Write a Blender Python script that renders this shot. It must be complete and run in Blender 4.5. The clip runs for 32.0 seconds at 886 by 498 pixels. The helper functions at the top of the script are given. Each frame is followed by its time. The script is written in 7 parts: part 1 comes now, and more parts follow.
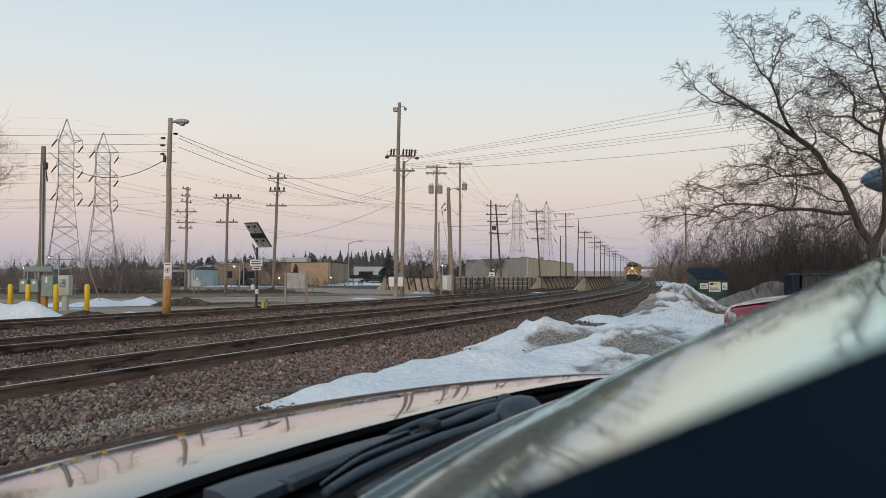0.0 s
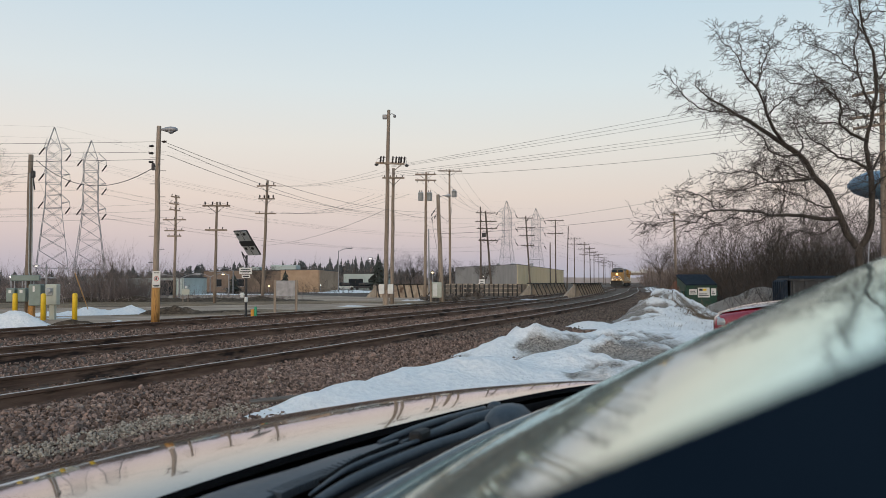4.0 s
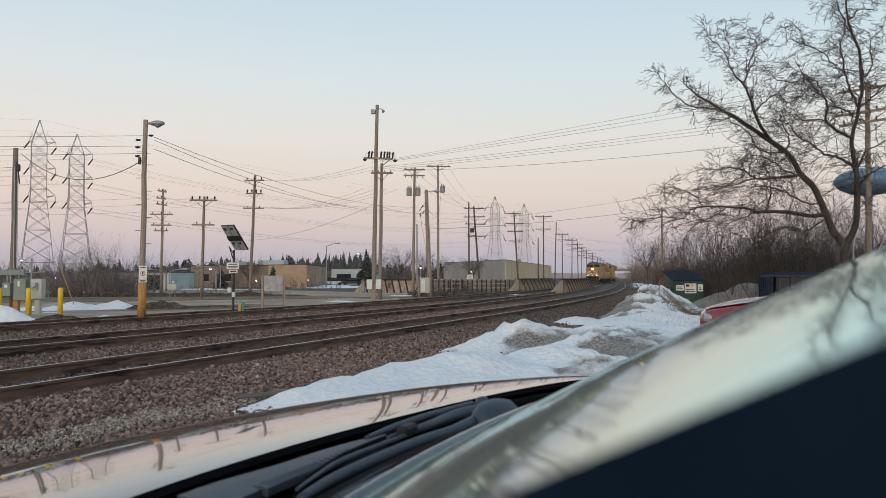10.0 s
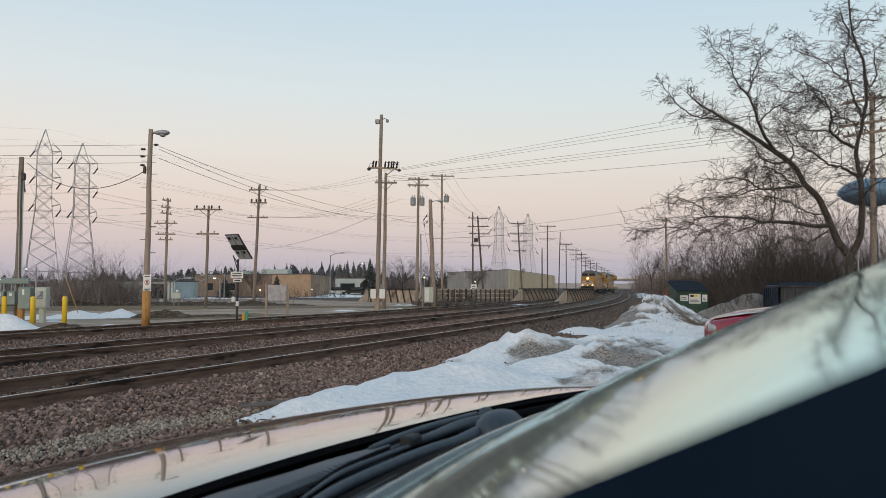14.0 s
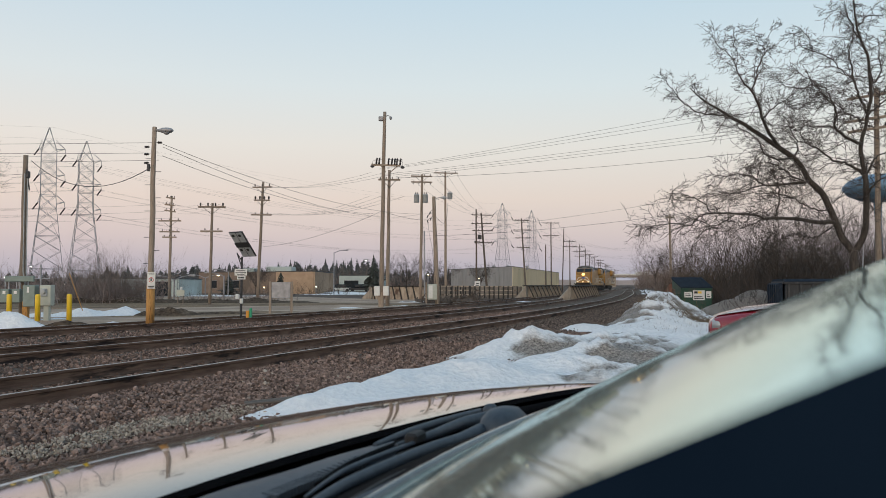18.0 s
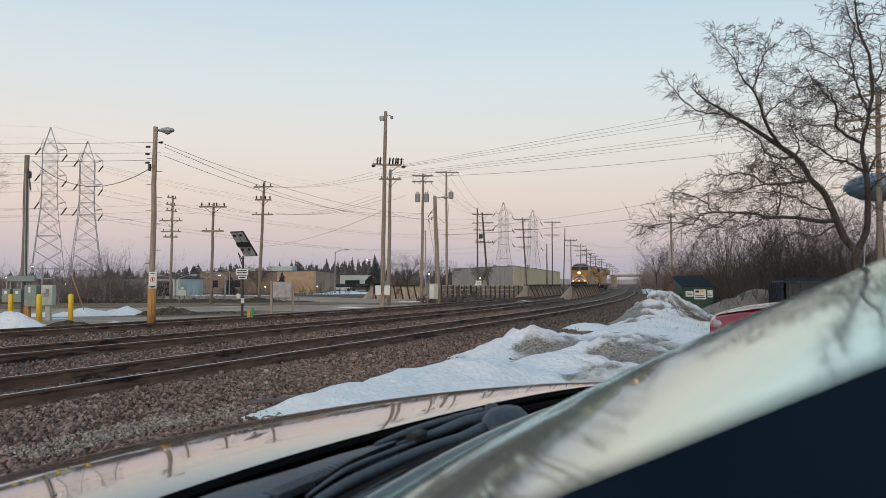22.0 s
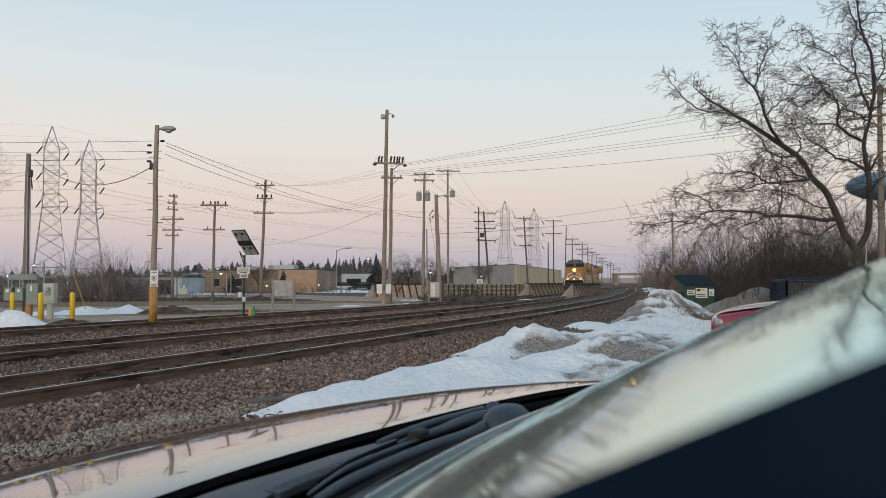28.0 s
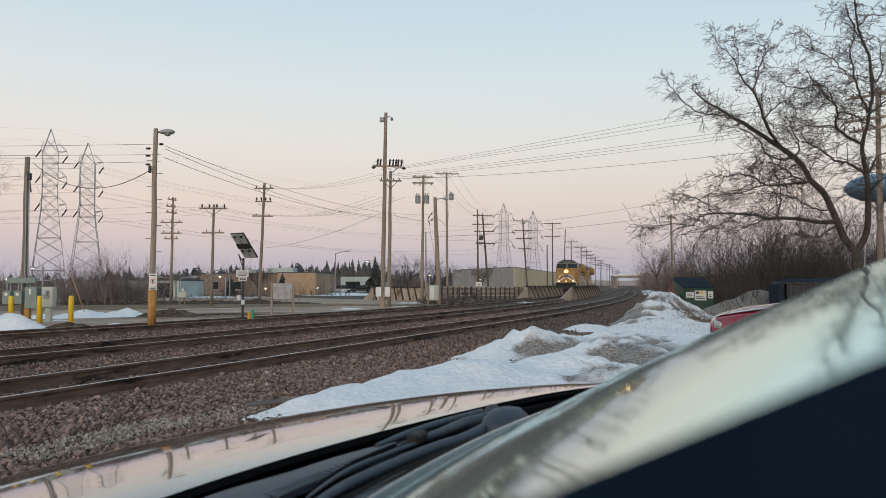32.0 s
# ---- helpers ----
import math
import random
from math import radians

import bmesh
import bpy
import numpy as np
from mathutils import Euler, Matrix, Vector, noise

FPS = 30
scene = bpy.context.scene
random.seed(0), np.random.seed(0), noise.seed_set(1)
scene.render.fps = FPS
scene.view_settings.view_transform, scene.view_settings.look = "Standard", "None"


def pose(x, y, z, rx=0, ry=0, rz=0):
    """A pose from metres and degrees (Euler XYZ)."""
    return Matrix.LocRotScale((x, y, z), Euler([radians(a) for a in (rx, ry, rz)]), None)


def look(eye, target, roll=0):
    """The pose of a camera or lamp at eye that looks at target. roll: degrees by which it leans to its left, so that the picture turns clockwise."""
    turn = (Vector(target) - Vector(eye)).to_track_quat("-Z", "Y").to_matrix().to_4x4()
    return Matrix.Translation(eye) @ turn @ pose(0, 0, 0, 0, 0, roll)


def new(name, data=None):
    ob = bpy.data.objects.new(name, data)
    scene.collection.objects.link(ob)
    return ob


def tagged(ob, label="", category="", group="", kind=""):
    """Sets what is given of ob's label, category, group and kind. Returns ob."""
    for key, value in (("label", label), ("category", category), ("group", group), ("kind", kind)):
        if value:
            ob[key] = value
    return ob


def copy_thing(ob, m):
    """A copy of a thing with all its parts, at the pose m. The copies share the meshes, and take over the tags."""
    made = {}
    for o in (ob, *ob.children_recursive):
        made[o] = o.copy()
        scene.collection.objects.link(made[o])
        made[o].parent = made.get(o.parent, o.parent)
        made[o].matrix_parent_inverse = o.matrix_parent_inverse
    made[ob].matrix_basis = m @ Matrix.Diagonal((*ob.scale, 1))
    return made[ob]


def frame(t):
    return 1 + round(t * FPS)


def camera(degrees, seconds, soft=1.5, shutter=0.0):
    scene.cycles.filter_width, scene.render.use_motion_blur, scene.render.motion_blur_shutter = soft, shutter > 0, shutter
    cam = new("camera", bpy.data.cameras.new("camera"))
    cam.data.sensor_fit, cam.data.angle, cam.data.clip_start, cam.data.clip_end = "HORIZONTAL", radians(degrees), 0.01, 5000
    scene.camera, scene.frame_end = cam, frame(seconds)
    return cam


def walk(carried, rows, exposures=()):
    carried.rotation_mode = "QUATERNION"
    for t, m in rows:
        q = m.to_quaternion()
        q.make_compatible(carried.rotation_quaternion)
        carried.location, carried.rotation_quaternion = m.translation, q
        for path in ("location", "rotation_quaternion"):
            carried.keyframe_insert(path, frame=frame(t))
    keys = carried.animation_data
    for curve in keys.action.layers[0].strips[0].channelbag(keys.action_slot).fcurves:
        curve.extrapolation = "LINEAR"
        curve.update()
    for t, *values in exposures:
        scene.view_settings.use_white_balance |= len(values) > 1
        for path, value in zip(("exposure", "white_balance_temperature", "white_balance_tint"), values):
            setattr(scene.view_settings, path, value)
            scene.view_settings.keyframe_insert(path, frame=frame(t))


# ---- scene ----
# A railway line at dusk behind a snow bank, seen across the bonnet of a parked car.
# x to the right, y along the first line of sight, z up; rail heads lie at z = 0.2.
cam = camera(58, 32.0, soft=0.65)
cam.data.dof.use_dof, cam.data.dof.focus_distance, cam.data.dof.aperture_fstop = True, 60, 10.5
EYE = (0.0, 0.0, 1.49)
# seconds; tilt, turn and lean in degrees; shift across and up in millimetres
TURNS = [
    (0, -0.707, 1.039, 0.050, -1.2, -2.1), (0.5, -0.707, 1.032, 0.048, -1.4, -2.1), (1, -0.699, 1.018, 0.029, -1.3, -2.1), (1.5, -0.691, 1.005, 0.001, -1.0, -2.0),
    (2, -0.622, 0.940, -0.021, -0.9, -2.0), (2.5, -0.558, 0.834, -0.070, -0.8, -1.5), (3, -0.427, 0.607, -0.148, -0.1, -0.9), (3.5, -0.302, 0.441, -0.184, 0.7, -0.5),
    (5.5, -0.004, 0.058, -0.124, -0.3, -0.1), (6, 0.036, 0.009, -0.128, 0.4, -0.0), (6.5, 0.036, -0.048, -0.129, 0.7, 0.2), (7, 0.014, -0.120, -0.128, 0.8, 0.2),
    (7.5, -0.045, -0.317, -0.152, 1.4, 0.2), (8, -0.198, -0.497, -0.206, 2.5, 0.4), (8.5, -0.305, -0.538, -0.233, 2.8, 0.3), (9, -0.412, -0.557, -0.191, 2.5, 0.1),
    (9.5, -0.454, -0.553, -0.112, 2.1, -0.2), (10, -0.537, -0.531, -0.023, 1.3, -0.3), (10.5, -0.287, -0.547, 0.073, 0.2, 0.5), (11, 0.129, -0.624, 0.122, -0.2, 1.0),
    (11.5, 0.221, -0.618, 0.122, 0.1, 0.7), (12, 0.220, -0.526, 0.129, 0.5, 0.4), (12.5, 0.173, -0.469, 0.150, 0.5, 0.4), (13, 0.164, -0.397, 0.150, 0.4, 0.4),
    (13.5, 0.154, -0.319, 0.129, 0.6, 0.5), (14, 0.153, -0.255, 0.113, 0.5, 0.3), (14.5, 0.136, -0.190, 0.105, 0.0, -0.4), (16.5, -0.071, -0.006, -0.045, 0.1, 0.2),
    (17, -0.122, 0.002, -0.013, -0.5, 0.1), (17.5, -0.122, 0.002, -0.001, -0.6, 0.1), (18, -0.062, 0.001, -0.000, -0.2, 0.1), (18.5, 0.000, -0.000, -0.000, 0.0, 0.0),
    (19, 0.000, -0.000, -0.004, -0.0, 0.0), (19.5, -0.062, 0.015, -0.017, 0.1, 0.0), (20, -0.117, 0.058, -0.041, 0.2, -0.1), (20.5, -0.164, 0.060, -0.063, 0.2, -0.1),
    (21, -0.140, 0.059, -0.061, -0.0, 0.1), (21.5, -0.117, 0.065, -0.058, -0.3, 0.1), (22, -0.103, 0.081, -0.073, -0.3, 0.1), (22.5, -0.096, 0.109, -0.074, -0.2, 0.1),
    (23, -0.117, 0.115, -0.074, -0.4, -0.2), (23.5, -0.143, 0.139, -0.096, -0.6, -0.6), (24, -0.157, 0.124, -0.096, -1.0, -0.5), (24.5, -0.165, 0.116, -0.090, -0.9, -0.3),
    (25, -0.150, 0.117, -0.107, -0.4, -0.3), (25.5, -0.150, 0.117, -0.117, -0.7, -0.7), (27.5, -0.227, 0.168, -0.087, -0.3, -0.2), (28, -0.204, 0.174, -0.066, -0.5, -0.4),
    (28.5, -0.150, 0.173, -0.046, -0.7, -0.6), (29, -0.064, 0.112, -0.013, -0.7, -0.6), (29.5, -0.000, 0.063, -0.014, -0.2, -0.1), (30, 0.083, 0.000, -0.057, 0.1, 0.3),
    (30.5, 0.090, 0.000, -0.091, -0.2, 0.3), (31, 0.074, 0.050, -0.118, -0.1, 0.3), (31.5, 0.034, 0.087, -0.138, 0.3, 0.3), (32, -0.005, 0.102, -0.140, -0.3, -0.3)]

walk(cam, [(t, pose(EYE[0] + dx / 1000, EYE[1], EYE[2] + dz / 1000, 92.59) @ pose(0, 0, 0, a, b, c)) for t, a, b, c, dx, dz in TURNS])


# ---- light: the sky after sunset, its glow behind the camera ----
def lin(r, g, b):
    return tuple(((v / 255 + 0.055) / 1.055) ** 2.4 for v in (r, g, b)) + (1,)


def make_sky():
    world = bpy.data.worlds.new("dusk_sky")
    scene.world = world
    world.use_nodes = True
    nt = world.node_tree
    nt.nodes.clear()
    out = nt.nodes.new("ShaderNodeOutputWorld")
    tc = nt.nodes.new("ShaderNodeTexCoord")
    sep = nt.nodes.new("ShaderNodeSeparateXYZ")
    ramp = nt.nodes.new("ShaderNodeValToRGB")
    nt.links.new(tc.outputs["Generated"], sep.inputs[0])
    nt.links.new(sep.outputs["Z"], ramp.inputs[0])
    stops = [(0.0, lin(174, 176, 190)), (0.028, lin(185, 182, 194)), (0.06, lin(204, 193, 197)),
             (0.105, lin(220, 206, 201)), (0.17, lin(223, 219, 215)), (0.24, lin(213, 222, 226)),
             (0.36, lin(190, 212, 227)), (0.7, lin(146, 176, 199)), (1.0, lin(122, 154, 185))]
    e = ramp.color_ramp.elements
    while len(e) < len(stops):
        e.new(0.5)
    for el, (p, c) in zip(e, stops):
        el.position, el.color = p, c
    # the glow is a little warmer to the west
    west = nt.nodes.new("ShaderNodeValToRGB")
    span = nt.nodes.new("ShaderNodeMapRange")
    span.inputs[1].default_value, span.inputs[2].default_value = -0.5, 0.5
    nt.links.new(sep.outputs["X"], span.inputs[0])
    nt.links.new(span.outputs[0], west.inputs[0])
    west.color_ramp.elements[0].color, west.color_ramp.elements[1].color = (1.0, 0.972, 0.958, 1), (0.895, 0.935, 0.95, 1)
    tone = nt.nodes.new("ShaderNodeMix")
    tone.data_type, tone.blend_type = "RGBA", "MULTIPLY"
    tone.inputs[0].default_value = 1.0
    nt.links.new(ramp.outputs[0], tone.inputs[6])
    nt.links.new(west.outputs[0], tone.inputs[7])
    bg = nt.nodes.new("ShaderNodeBackground")
    bg.inputs["Strength"].default_value = 1.02
    nt.links.new(tone.outputs[2], bg.inputs["Color"])
    sky = nt.nodes.new("ShaderNodeTexSky")
    sky.sky_type = "NISHITA"
    sky.sun_disc = False
    sky.sun_elevation, sky.sun_rotation = radians(1.0), radians(195)
    bg2 = nt.nodes.new("ShaderNodeBackground")
    bg2.inputs["Strength"].default_value = 0.05
    nt.links.new(sky.outputs[0], bg2.inputs["Color"])
    add = nt.nodes.new("ShaderNodeAddShader")
    nt.links.new(bg.outputs[0], add.inputs[0])
    nt.links.new(bg2.outputs[0], add.inputs[1])
    nt.links.new(add.outputs[0], out.inputs["Surface"])


make_sky()
sun = new("sun", bpy.data.lights.new("sun", "SUN"))
sun.data.energy, sun.data.angle, sun.data.color = 1.5, radians(50), (1.0, 0.83, 0.64)
sun.matrix_world = look((-20, -80, 22), (0, 0, 0))


# ---- materials ----
def surf(name, c1, c2, scale=6.0, rough=0.8, bump=0.2, metal=0.0, stain=None, stain_scale=0.8, stain_amount=0.5,
         vary=0.0, island=0.0, dist=0.02, stretch=None, coat=0.0, spec=0.5):
    """Two tones of grain, stains at a larger scale, fine relief; vary and island shift the tone piece by piece."""
    m = bpy.data.materials.new(name)
    m.use_nodes = True
    nt = m.node_tree
    L, N = nt.links, nt.nodes
    b = N["Principled BSDF"]
    b.inputs["Metallic"].default_value = metal
    b.inputs["Coat Weight"].default_value = coat
    b.inputs["Specular IOR Level"].default_value = spec
    tc = N.new("ShaderNodeTexCoord")
    mp = N.new("ShaderNodeMapping")
    if stretch:
        mp.inputs["Scale"].default_value = stretch
    L.new(tc.outputs["Object"], mp.inputs[0])
    n1 = N.new("ShaderNodeTexNoise")
    n1.inputs["Scale"].default_value = scale
    n1.inputs["Detail"].default_value = 6
    L.new(mp.outputs[0], n1.inputs["Vector"])
    r1 = N.new("ShaderNodeValToRGB")
    r1.color_ramp.elements[0].position, r1.color_ramp.elements[1].position = 0.33, 0.68
    r1.color_ramp.elements[0].color, r1.color_ramp.elements[1].color = (*c1, 1), (*c2, 1)
    L.new(n1.outputs["Fac"], r1.inputs[0])
    col = r1.outputs[0]
    n2 = N.new("ShaderNodeTexNoise")
    n2.inputs["Scale"].default_value = stain_scale
    n2.inputs["Detail"].default_value = 4
    n2.inputs["Roughness"].default_value = 0.65
    L.new(mp.outputs[0], n2.inputs["Vector"])
    if stain:
        r2 = N.new("ShaderNodeMapRange")
        r2.inputs[1].default_value, r2.inputs[2].default_value = 0.68 - 0.3 * stain_amount, 0.8 - 0.3 * stain_amount
        L.new(n2.outputs["Fac"], r2.inputs[0])
        mx = N.new("ShaderNodeMix")
        mx.data_type = "RGBA"
        L.new(r2.outputs[0], mx.inputs[0])
        L.new(col, mx.inputs[6])
        mx.inputs[7].default_value = (*stain, 1)
        col = mx.outputs[2]
    if vary or island:
        src = N.new("ShaderNodeObjectInfo") if vary else N.new("ShaderNodeNewGeometry")
        rnd = src.outputs["Random"] if vary else src.outputs["Random Per Island"]
        k = vary or island
        mr = N.new("ShaderNodeMapRange")
        mr.inputs[3].default_value, mr.inputs[4].default_value = 1 - k, 1 + k
        L.new(rnd, mr.inputs[0])
        hs = N.new("ShaderNodeHueSaturation")
        L.new(mr.outputs[0], hs.inputs["Value"])
        L.new(col, hs.inputs["Color"])
        col = hs.outputs[0]
    L.new(col, b.inputs["Base Color"])
    rr = N.new("ShaderNodeMapRange")
    rr.inputs[3].default_value, rr.inputs[4].default_value = max(0.0, rough - 0.12), min(1.0, rough + 0.12)
    L.new(n2.outputs["Fac"], rr.inputs[0])
    L.new(rr.outputs[0], b.inputs["Roughness"])
    if bump:
        bp = N.new("ShaderNodeBump")
        bp.inputs["Strength"].default_value, bp.inputs["Distance"].default_value = bump, dist
        L.new(n1.outputs["Fac"], bp.inputs["Height"])
        L.new(bp.outputs[0], b.inputs["Normal"])
    return m


def plain(name, c, rough=0.5, metal=0.0, coat=0.0, trans=0.0, emit=None, strength=1.0):
    m = bpy.data.materials.new(name)
    m.use_nodes = True
    b = m.node_tree.nodes["Principled BSDF"]
    b.inputs["Base Color"].default_value = (*c, 1)
    b.inputs["Roughness"].default_value = rough
    b.inputs["Metallic"].default_value = metal
    b.inputs["Coat Weight"].default_value = coat
    b.inputs["Coat Roughness"].default_value = 0.02
    b.inputs["Transmission Weight"].default_value = trans
    if emit:
        b.inputs["Emission Color"].default_value = (*emit, 1)
        b.inputs["Emission Strength"].default_value = strength
    return m


M_GROUND = surf("dirt_and_gravel", (0.09, 0.069, 0.057), (0.19, 0.152, 0.128), 9, 0.95, 0.6, stain=(0.085, 0.068, 0.056), stain_scale=0.35, stain_amount=0.6, dist=0.05, spec=0.1)
M_STONE = surf("ballast_stone", (0.124, 0.085, 0.072), (0.282, 0.202, 0.169), 14, 0.92, 0.5, stain=(0.33, 0.275, 0.24), stain_scale=1.5, stain_amount=0.2, island=0.65, spec=0.25)
M_ASPHALT = surf("old_asphalt", (0.255, 0.19, 0.145), (0.40, 0.305, 0.238), 30, 0.85, 0.3, stain=(0.46, 0.36, 0.28), stain_scale=0.25, stain_amount=0.7, spec=0.12)
M_DIRT = surf("tan_bare_dirt", (0.15, 0.105, 0.068), (0.34, 0.25, 0.165), 4, 0.95, 0.5, stain=(0.13, 0.1, 0.075), stain_scale=0.5, stain_amount=0.6, dist=0.05, spec=0.1)
M_SOIL = surf("dark_wet_soil", (0.045, 0.033, 0.024), (0.12, 0.09, 0.066), 6, 0.95, 0.6, stain=(0.17, 0.13, 0.095), stain_scale=1.5, stain_amount=0.4, dist=0.05, spec=0.1)
M_RAILSIDE = surf("rusty_rail_steel", (0.105, 0.066, 0.05), (0.21, 0.138, 0.104), 5, 0.75, 0.3, 0.3, stain=(0.03, 0.022, 0.02), stain_scale=2, stretch=(1, 0.15, 3), spec=0.3)
M_RAILTOP = surf("worn_rail_head", (0.30, 0.28, 0.27), (0.42, 0.40, 0.39), 3, 0.35, 0.05, 0.9, stretch=(1, 0.1, 1))
M_TIE = surf("creosoted_timber", (0.05, 0.04, 0.033), (0.12, 0.098, 0.082), 10, 0.9, 0.5, stain=(0.17, 0.15, 0.135), stain_scale=3, stain_amount=0.35, vary=0.35, stretch=(0.3, 3, 3))
M_WOOD = surf("weathered_pole_wood", (0.20, 0.155, 0.12), (0.35, 0.28, 0.22), 9, 0.92, 0.5, stain=(0.12, 0.088, 0.068), stain_scale=1.1, stain_amount=0.35, vary=0.22, stretch=(6, 6, 0.35))
M_DARKWOOD = surf("dark_creosoted_pole", (0.075, 0.058, 0.046), (0.15, 0.12, 0.098), 9, 0.92, 0.5, stain=(0.05, 0.038, 0.03), stain_scale=1.1, stain_amount=0.35, vary=0.25, stretch=(6, 6, 0.35))
M_OCHRE = surf("ochre_painted_wood", (0.38, 0.19, 0.055), (0.52, 0.28, 0.09), 9, 0.85, 0.4, stain=(0.10, 0.06, 0.03), stain_scale=2.5, stain_amount=0.35, stretch=(4, 4, 0.5))
M_STEEL = surf("galvanised_steel", (0.22, 0.22, 0.235), (0.36, 0.36, 0.375), 4, 0.55, 0.05, 0.4, vary=0.1)
M_DARKMETAL = surf("dark_fitting_metal", (0.03, 0.03, 0.034), (0.07, 0.068, 0.07), 12, 0.6, 0.1, 0.3, vary=0.15)
M_TRANSF = surf("grey_transformer_paint", (0.30, 0.32, 0.33), (0.40, 0.42, 0.43), 6, 0.5, 0.05, stain=(0.2, 0.19, 0.18), stain_scale=3, stain_amount=0.2)
M_PORCELAIN = plain("brown_porcelain", (0.035, 0.025, 0.022), 0.25)
M_WIRE = plain("wire", (0.05, 0.05, 0.055), 0.6, 0.3)
M_GREENBOX = surf("grey_green_cabinet_paint", (0.17, 0.22, 0.20), (0.21, 0.265, 0.245), 4, 0.5, 0.04, stain=(0.13, 0.16, 0.15), stain_scale=2, stain_amount=0.2)
M_PALEBOX = surf("pale_beige_cabinet_paint", (0.40, 0.42, 0.37), (0.47, 0.49, 0.43), 4, 0.5, 0.04, stain=(0.33, 0.33, 0.29), stain_scale=2, stain_amount=0.2)
M_YELLOW = surf("yellow_bollard_plastic", (0.72, 0.47, 0.02), (0.80, 0.54, 0.035), 6, 0.45, 0.05, stain=(0.5, 0.33, 0.05), stain_scale=4, stain_amount=0.2)
M_WHITE = surf("white_sign_face", (0.62, 0.62, 0.60), (0.72, 0.72, 0.70), 3, 0.5, 0.02, stain=(0.5, 0.49, 0.46), stain_scale=4, stain_amount=0.2)
M_BLACKINK = plain("black_ink", (0.02, 0.02, 0.02), 0.6)
M_REDINK = plain("red_ink", (0.5, 0.03, 0.03), 0.6)
M_CONCRETE = surf("aged_concrete", (0.25, 0.21, 0.17), (0.38, 0.325, 0.265), 3, 0.9, 0.3, stain=(0.13, 0.105, 0.085), stain_scale=0.9, stain_amount=0.5, stretch=(1, 1, 0.5))
# stained concrete whose base tones are darkened for the shade behind the railing
M_SHADECONC = surf("shade_dark_stained_concrete", (0.14, 0.118, 0.10), (0.24, 0.205, 0.175), 1.2, 0.9, 0.3, stain=(0.08, 0.062, 0.05), stain_scale=0.7, stain_amount=0.5, stretch=(1, 1, 0.4))
M_RUSTPLATE = surf("rusted_girder_plate", (0.27, 0.215, 0.165), (0.47, 0.40, 0.325), 2.5, 0.85, 0.3, 0.1, stain=(0.12, 0.08, 0.06), stain_scale=1.2, stain_amount=0.5, stretch=(1, 1, 0.6))
M_TANBRICK = surf("tan_brick_wall", (0.36, 0.25, 0.168), (0.44, 0.312, 0.214), 1.5, 0.9, 0.1, stain=(0.31, 0.21, 0.14), stain_scale=0.2, stain_amount=0.4)
M_DARKBRICK = surf("dark_brick_wall", (0.17, 0.125, 0.10), (0.23, 0.175, 0.14), 1.5, 0.9, 0.1, stain=(0.14, 0.11, 0.09), stain_scale=0.2)
M_GREYWALL = surf("grey_metal_cladding", (0.27, 0.262, 0.255), (0.33, 0.32, 0.31), 0.6, 0.7, 0.05, stain=(0.24, 0.235, 0.23), stain_scale=0.08, stretch=(1, 1, 0.3))
M_CREAMWALL = surf("cream_metal_cladding", (0.57, 0.465, 0.30), (0.65, 0.54, 0.36), 0.6, 0.75, 0.05, stain=(0.50, 0.41, 0.27), stain_scale=0.08, stretch=(1, 1, 0.3))
M_PALEWALL = surf("pale_green_wall", (0.36, 0.42, 0.41), (0.44, 0.50, 0.49), 0.6, 0.75, 0.05, stain=(0.33, 0.37, 0.36), stain_scale=0.1)
M_ROOF = surf("dark_flat_roof", (0.06, 0.06, 0.065), (0.1, 0.1, 0.105), 0.5, 0.9, 0.1)
M_WINDOW = plain("dark_window_glass", (0.02, 0.025, 0.03), 0.08)
M_BARK = surf("grey_brown_bark", (0.036, 0.030, 0.026), (0.08, 0.067, 0.058), 12, 0.95, 0.7, stain=(0.035, 0.03, 0.026), stain_scale=3, stretch=(2, 2, 0.5))
M_TWIG = surf("bare_brown_twigs", (0.045, 0.037, 0.033), (0.095, 0.078, 0.069), 2, 0.95, 0.0, island=0.35)
M_BRUSH = surf("bare_red_brown_brush", (0.05, 0.036, 0.028), (0.11, 0.08, 0.06), 2, 0.95, 0.0, island=0.45)
# brush and woods further off: distance haze put into the colour as a paler tone
M_FARBRUSH = surf("haze_paled_bare_woods", (0.15, 0.117, 0.106), (0.26, 0.208, 0.188), 0.3, 0.95, 0.0, island=0.4)
# the horizon rise is painted in the grey-violet of the distance haze
M_HAZE = surf("haze_painted_far_rise", (0.30, 0.285, 0.30), (0.38, 0.36, 0.375), 0.02, 0.95, 0.0, stain=(0.26, 0.25, 0.265), stain_scale=0.01)
# paler copy of the conifer needles, with distance haze mixed into the colour
M_FARNEEDLE = surf("haze_paled_far_conifers", (0.062, 0.068, 0.07), (0.10, 0.108, 0.108), 0.5, 0.95, 0.0, island=0.35)
M_NEEDLE = surf("dark_conifer_needles", (0.028, 0.034, 0.03), (0.055, 0.064, 0.055), 1.5, 0.95, 0.0, island=0.4)
M_STRAW = surf("dry_straw_grass", (0.085, 0.062, 0.04), (0.2, 0.15, 0.1), 3, 0.95, 0.0, island=0.4)
M_DUMP = surf("green_dumpster_paint", (0.006, 0.042, 0.027), (0.011, 0.06, 0.038), 3, 0.45, 0.06, stain=(0.03, 0.05, 0.04), stain_scale=1.6, stain_amount=0.4)
M_LID = surf("dark_navy_plastic_lid", (0.012, 0.02, 0.032), (0.024, 0.034, 0.05), 5, 0.75, 0.08, spec=0.2)
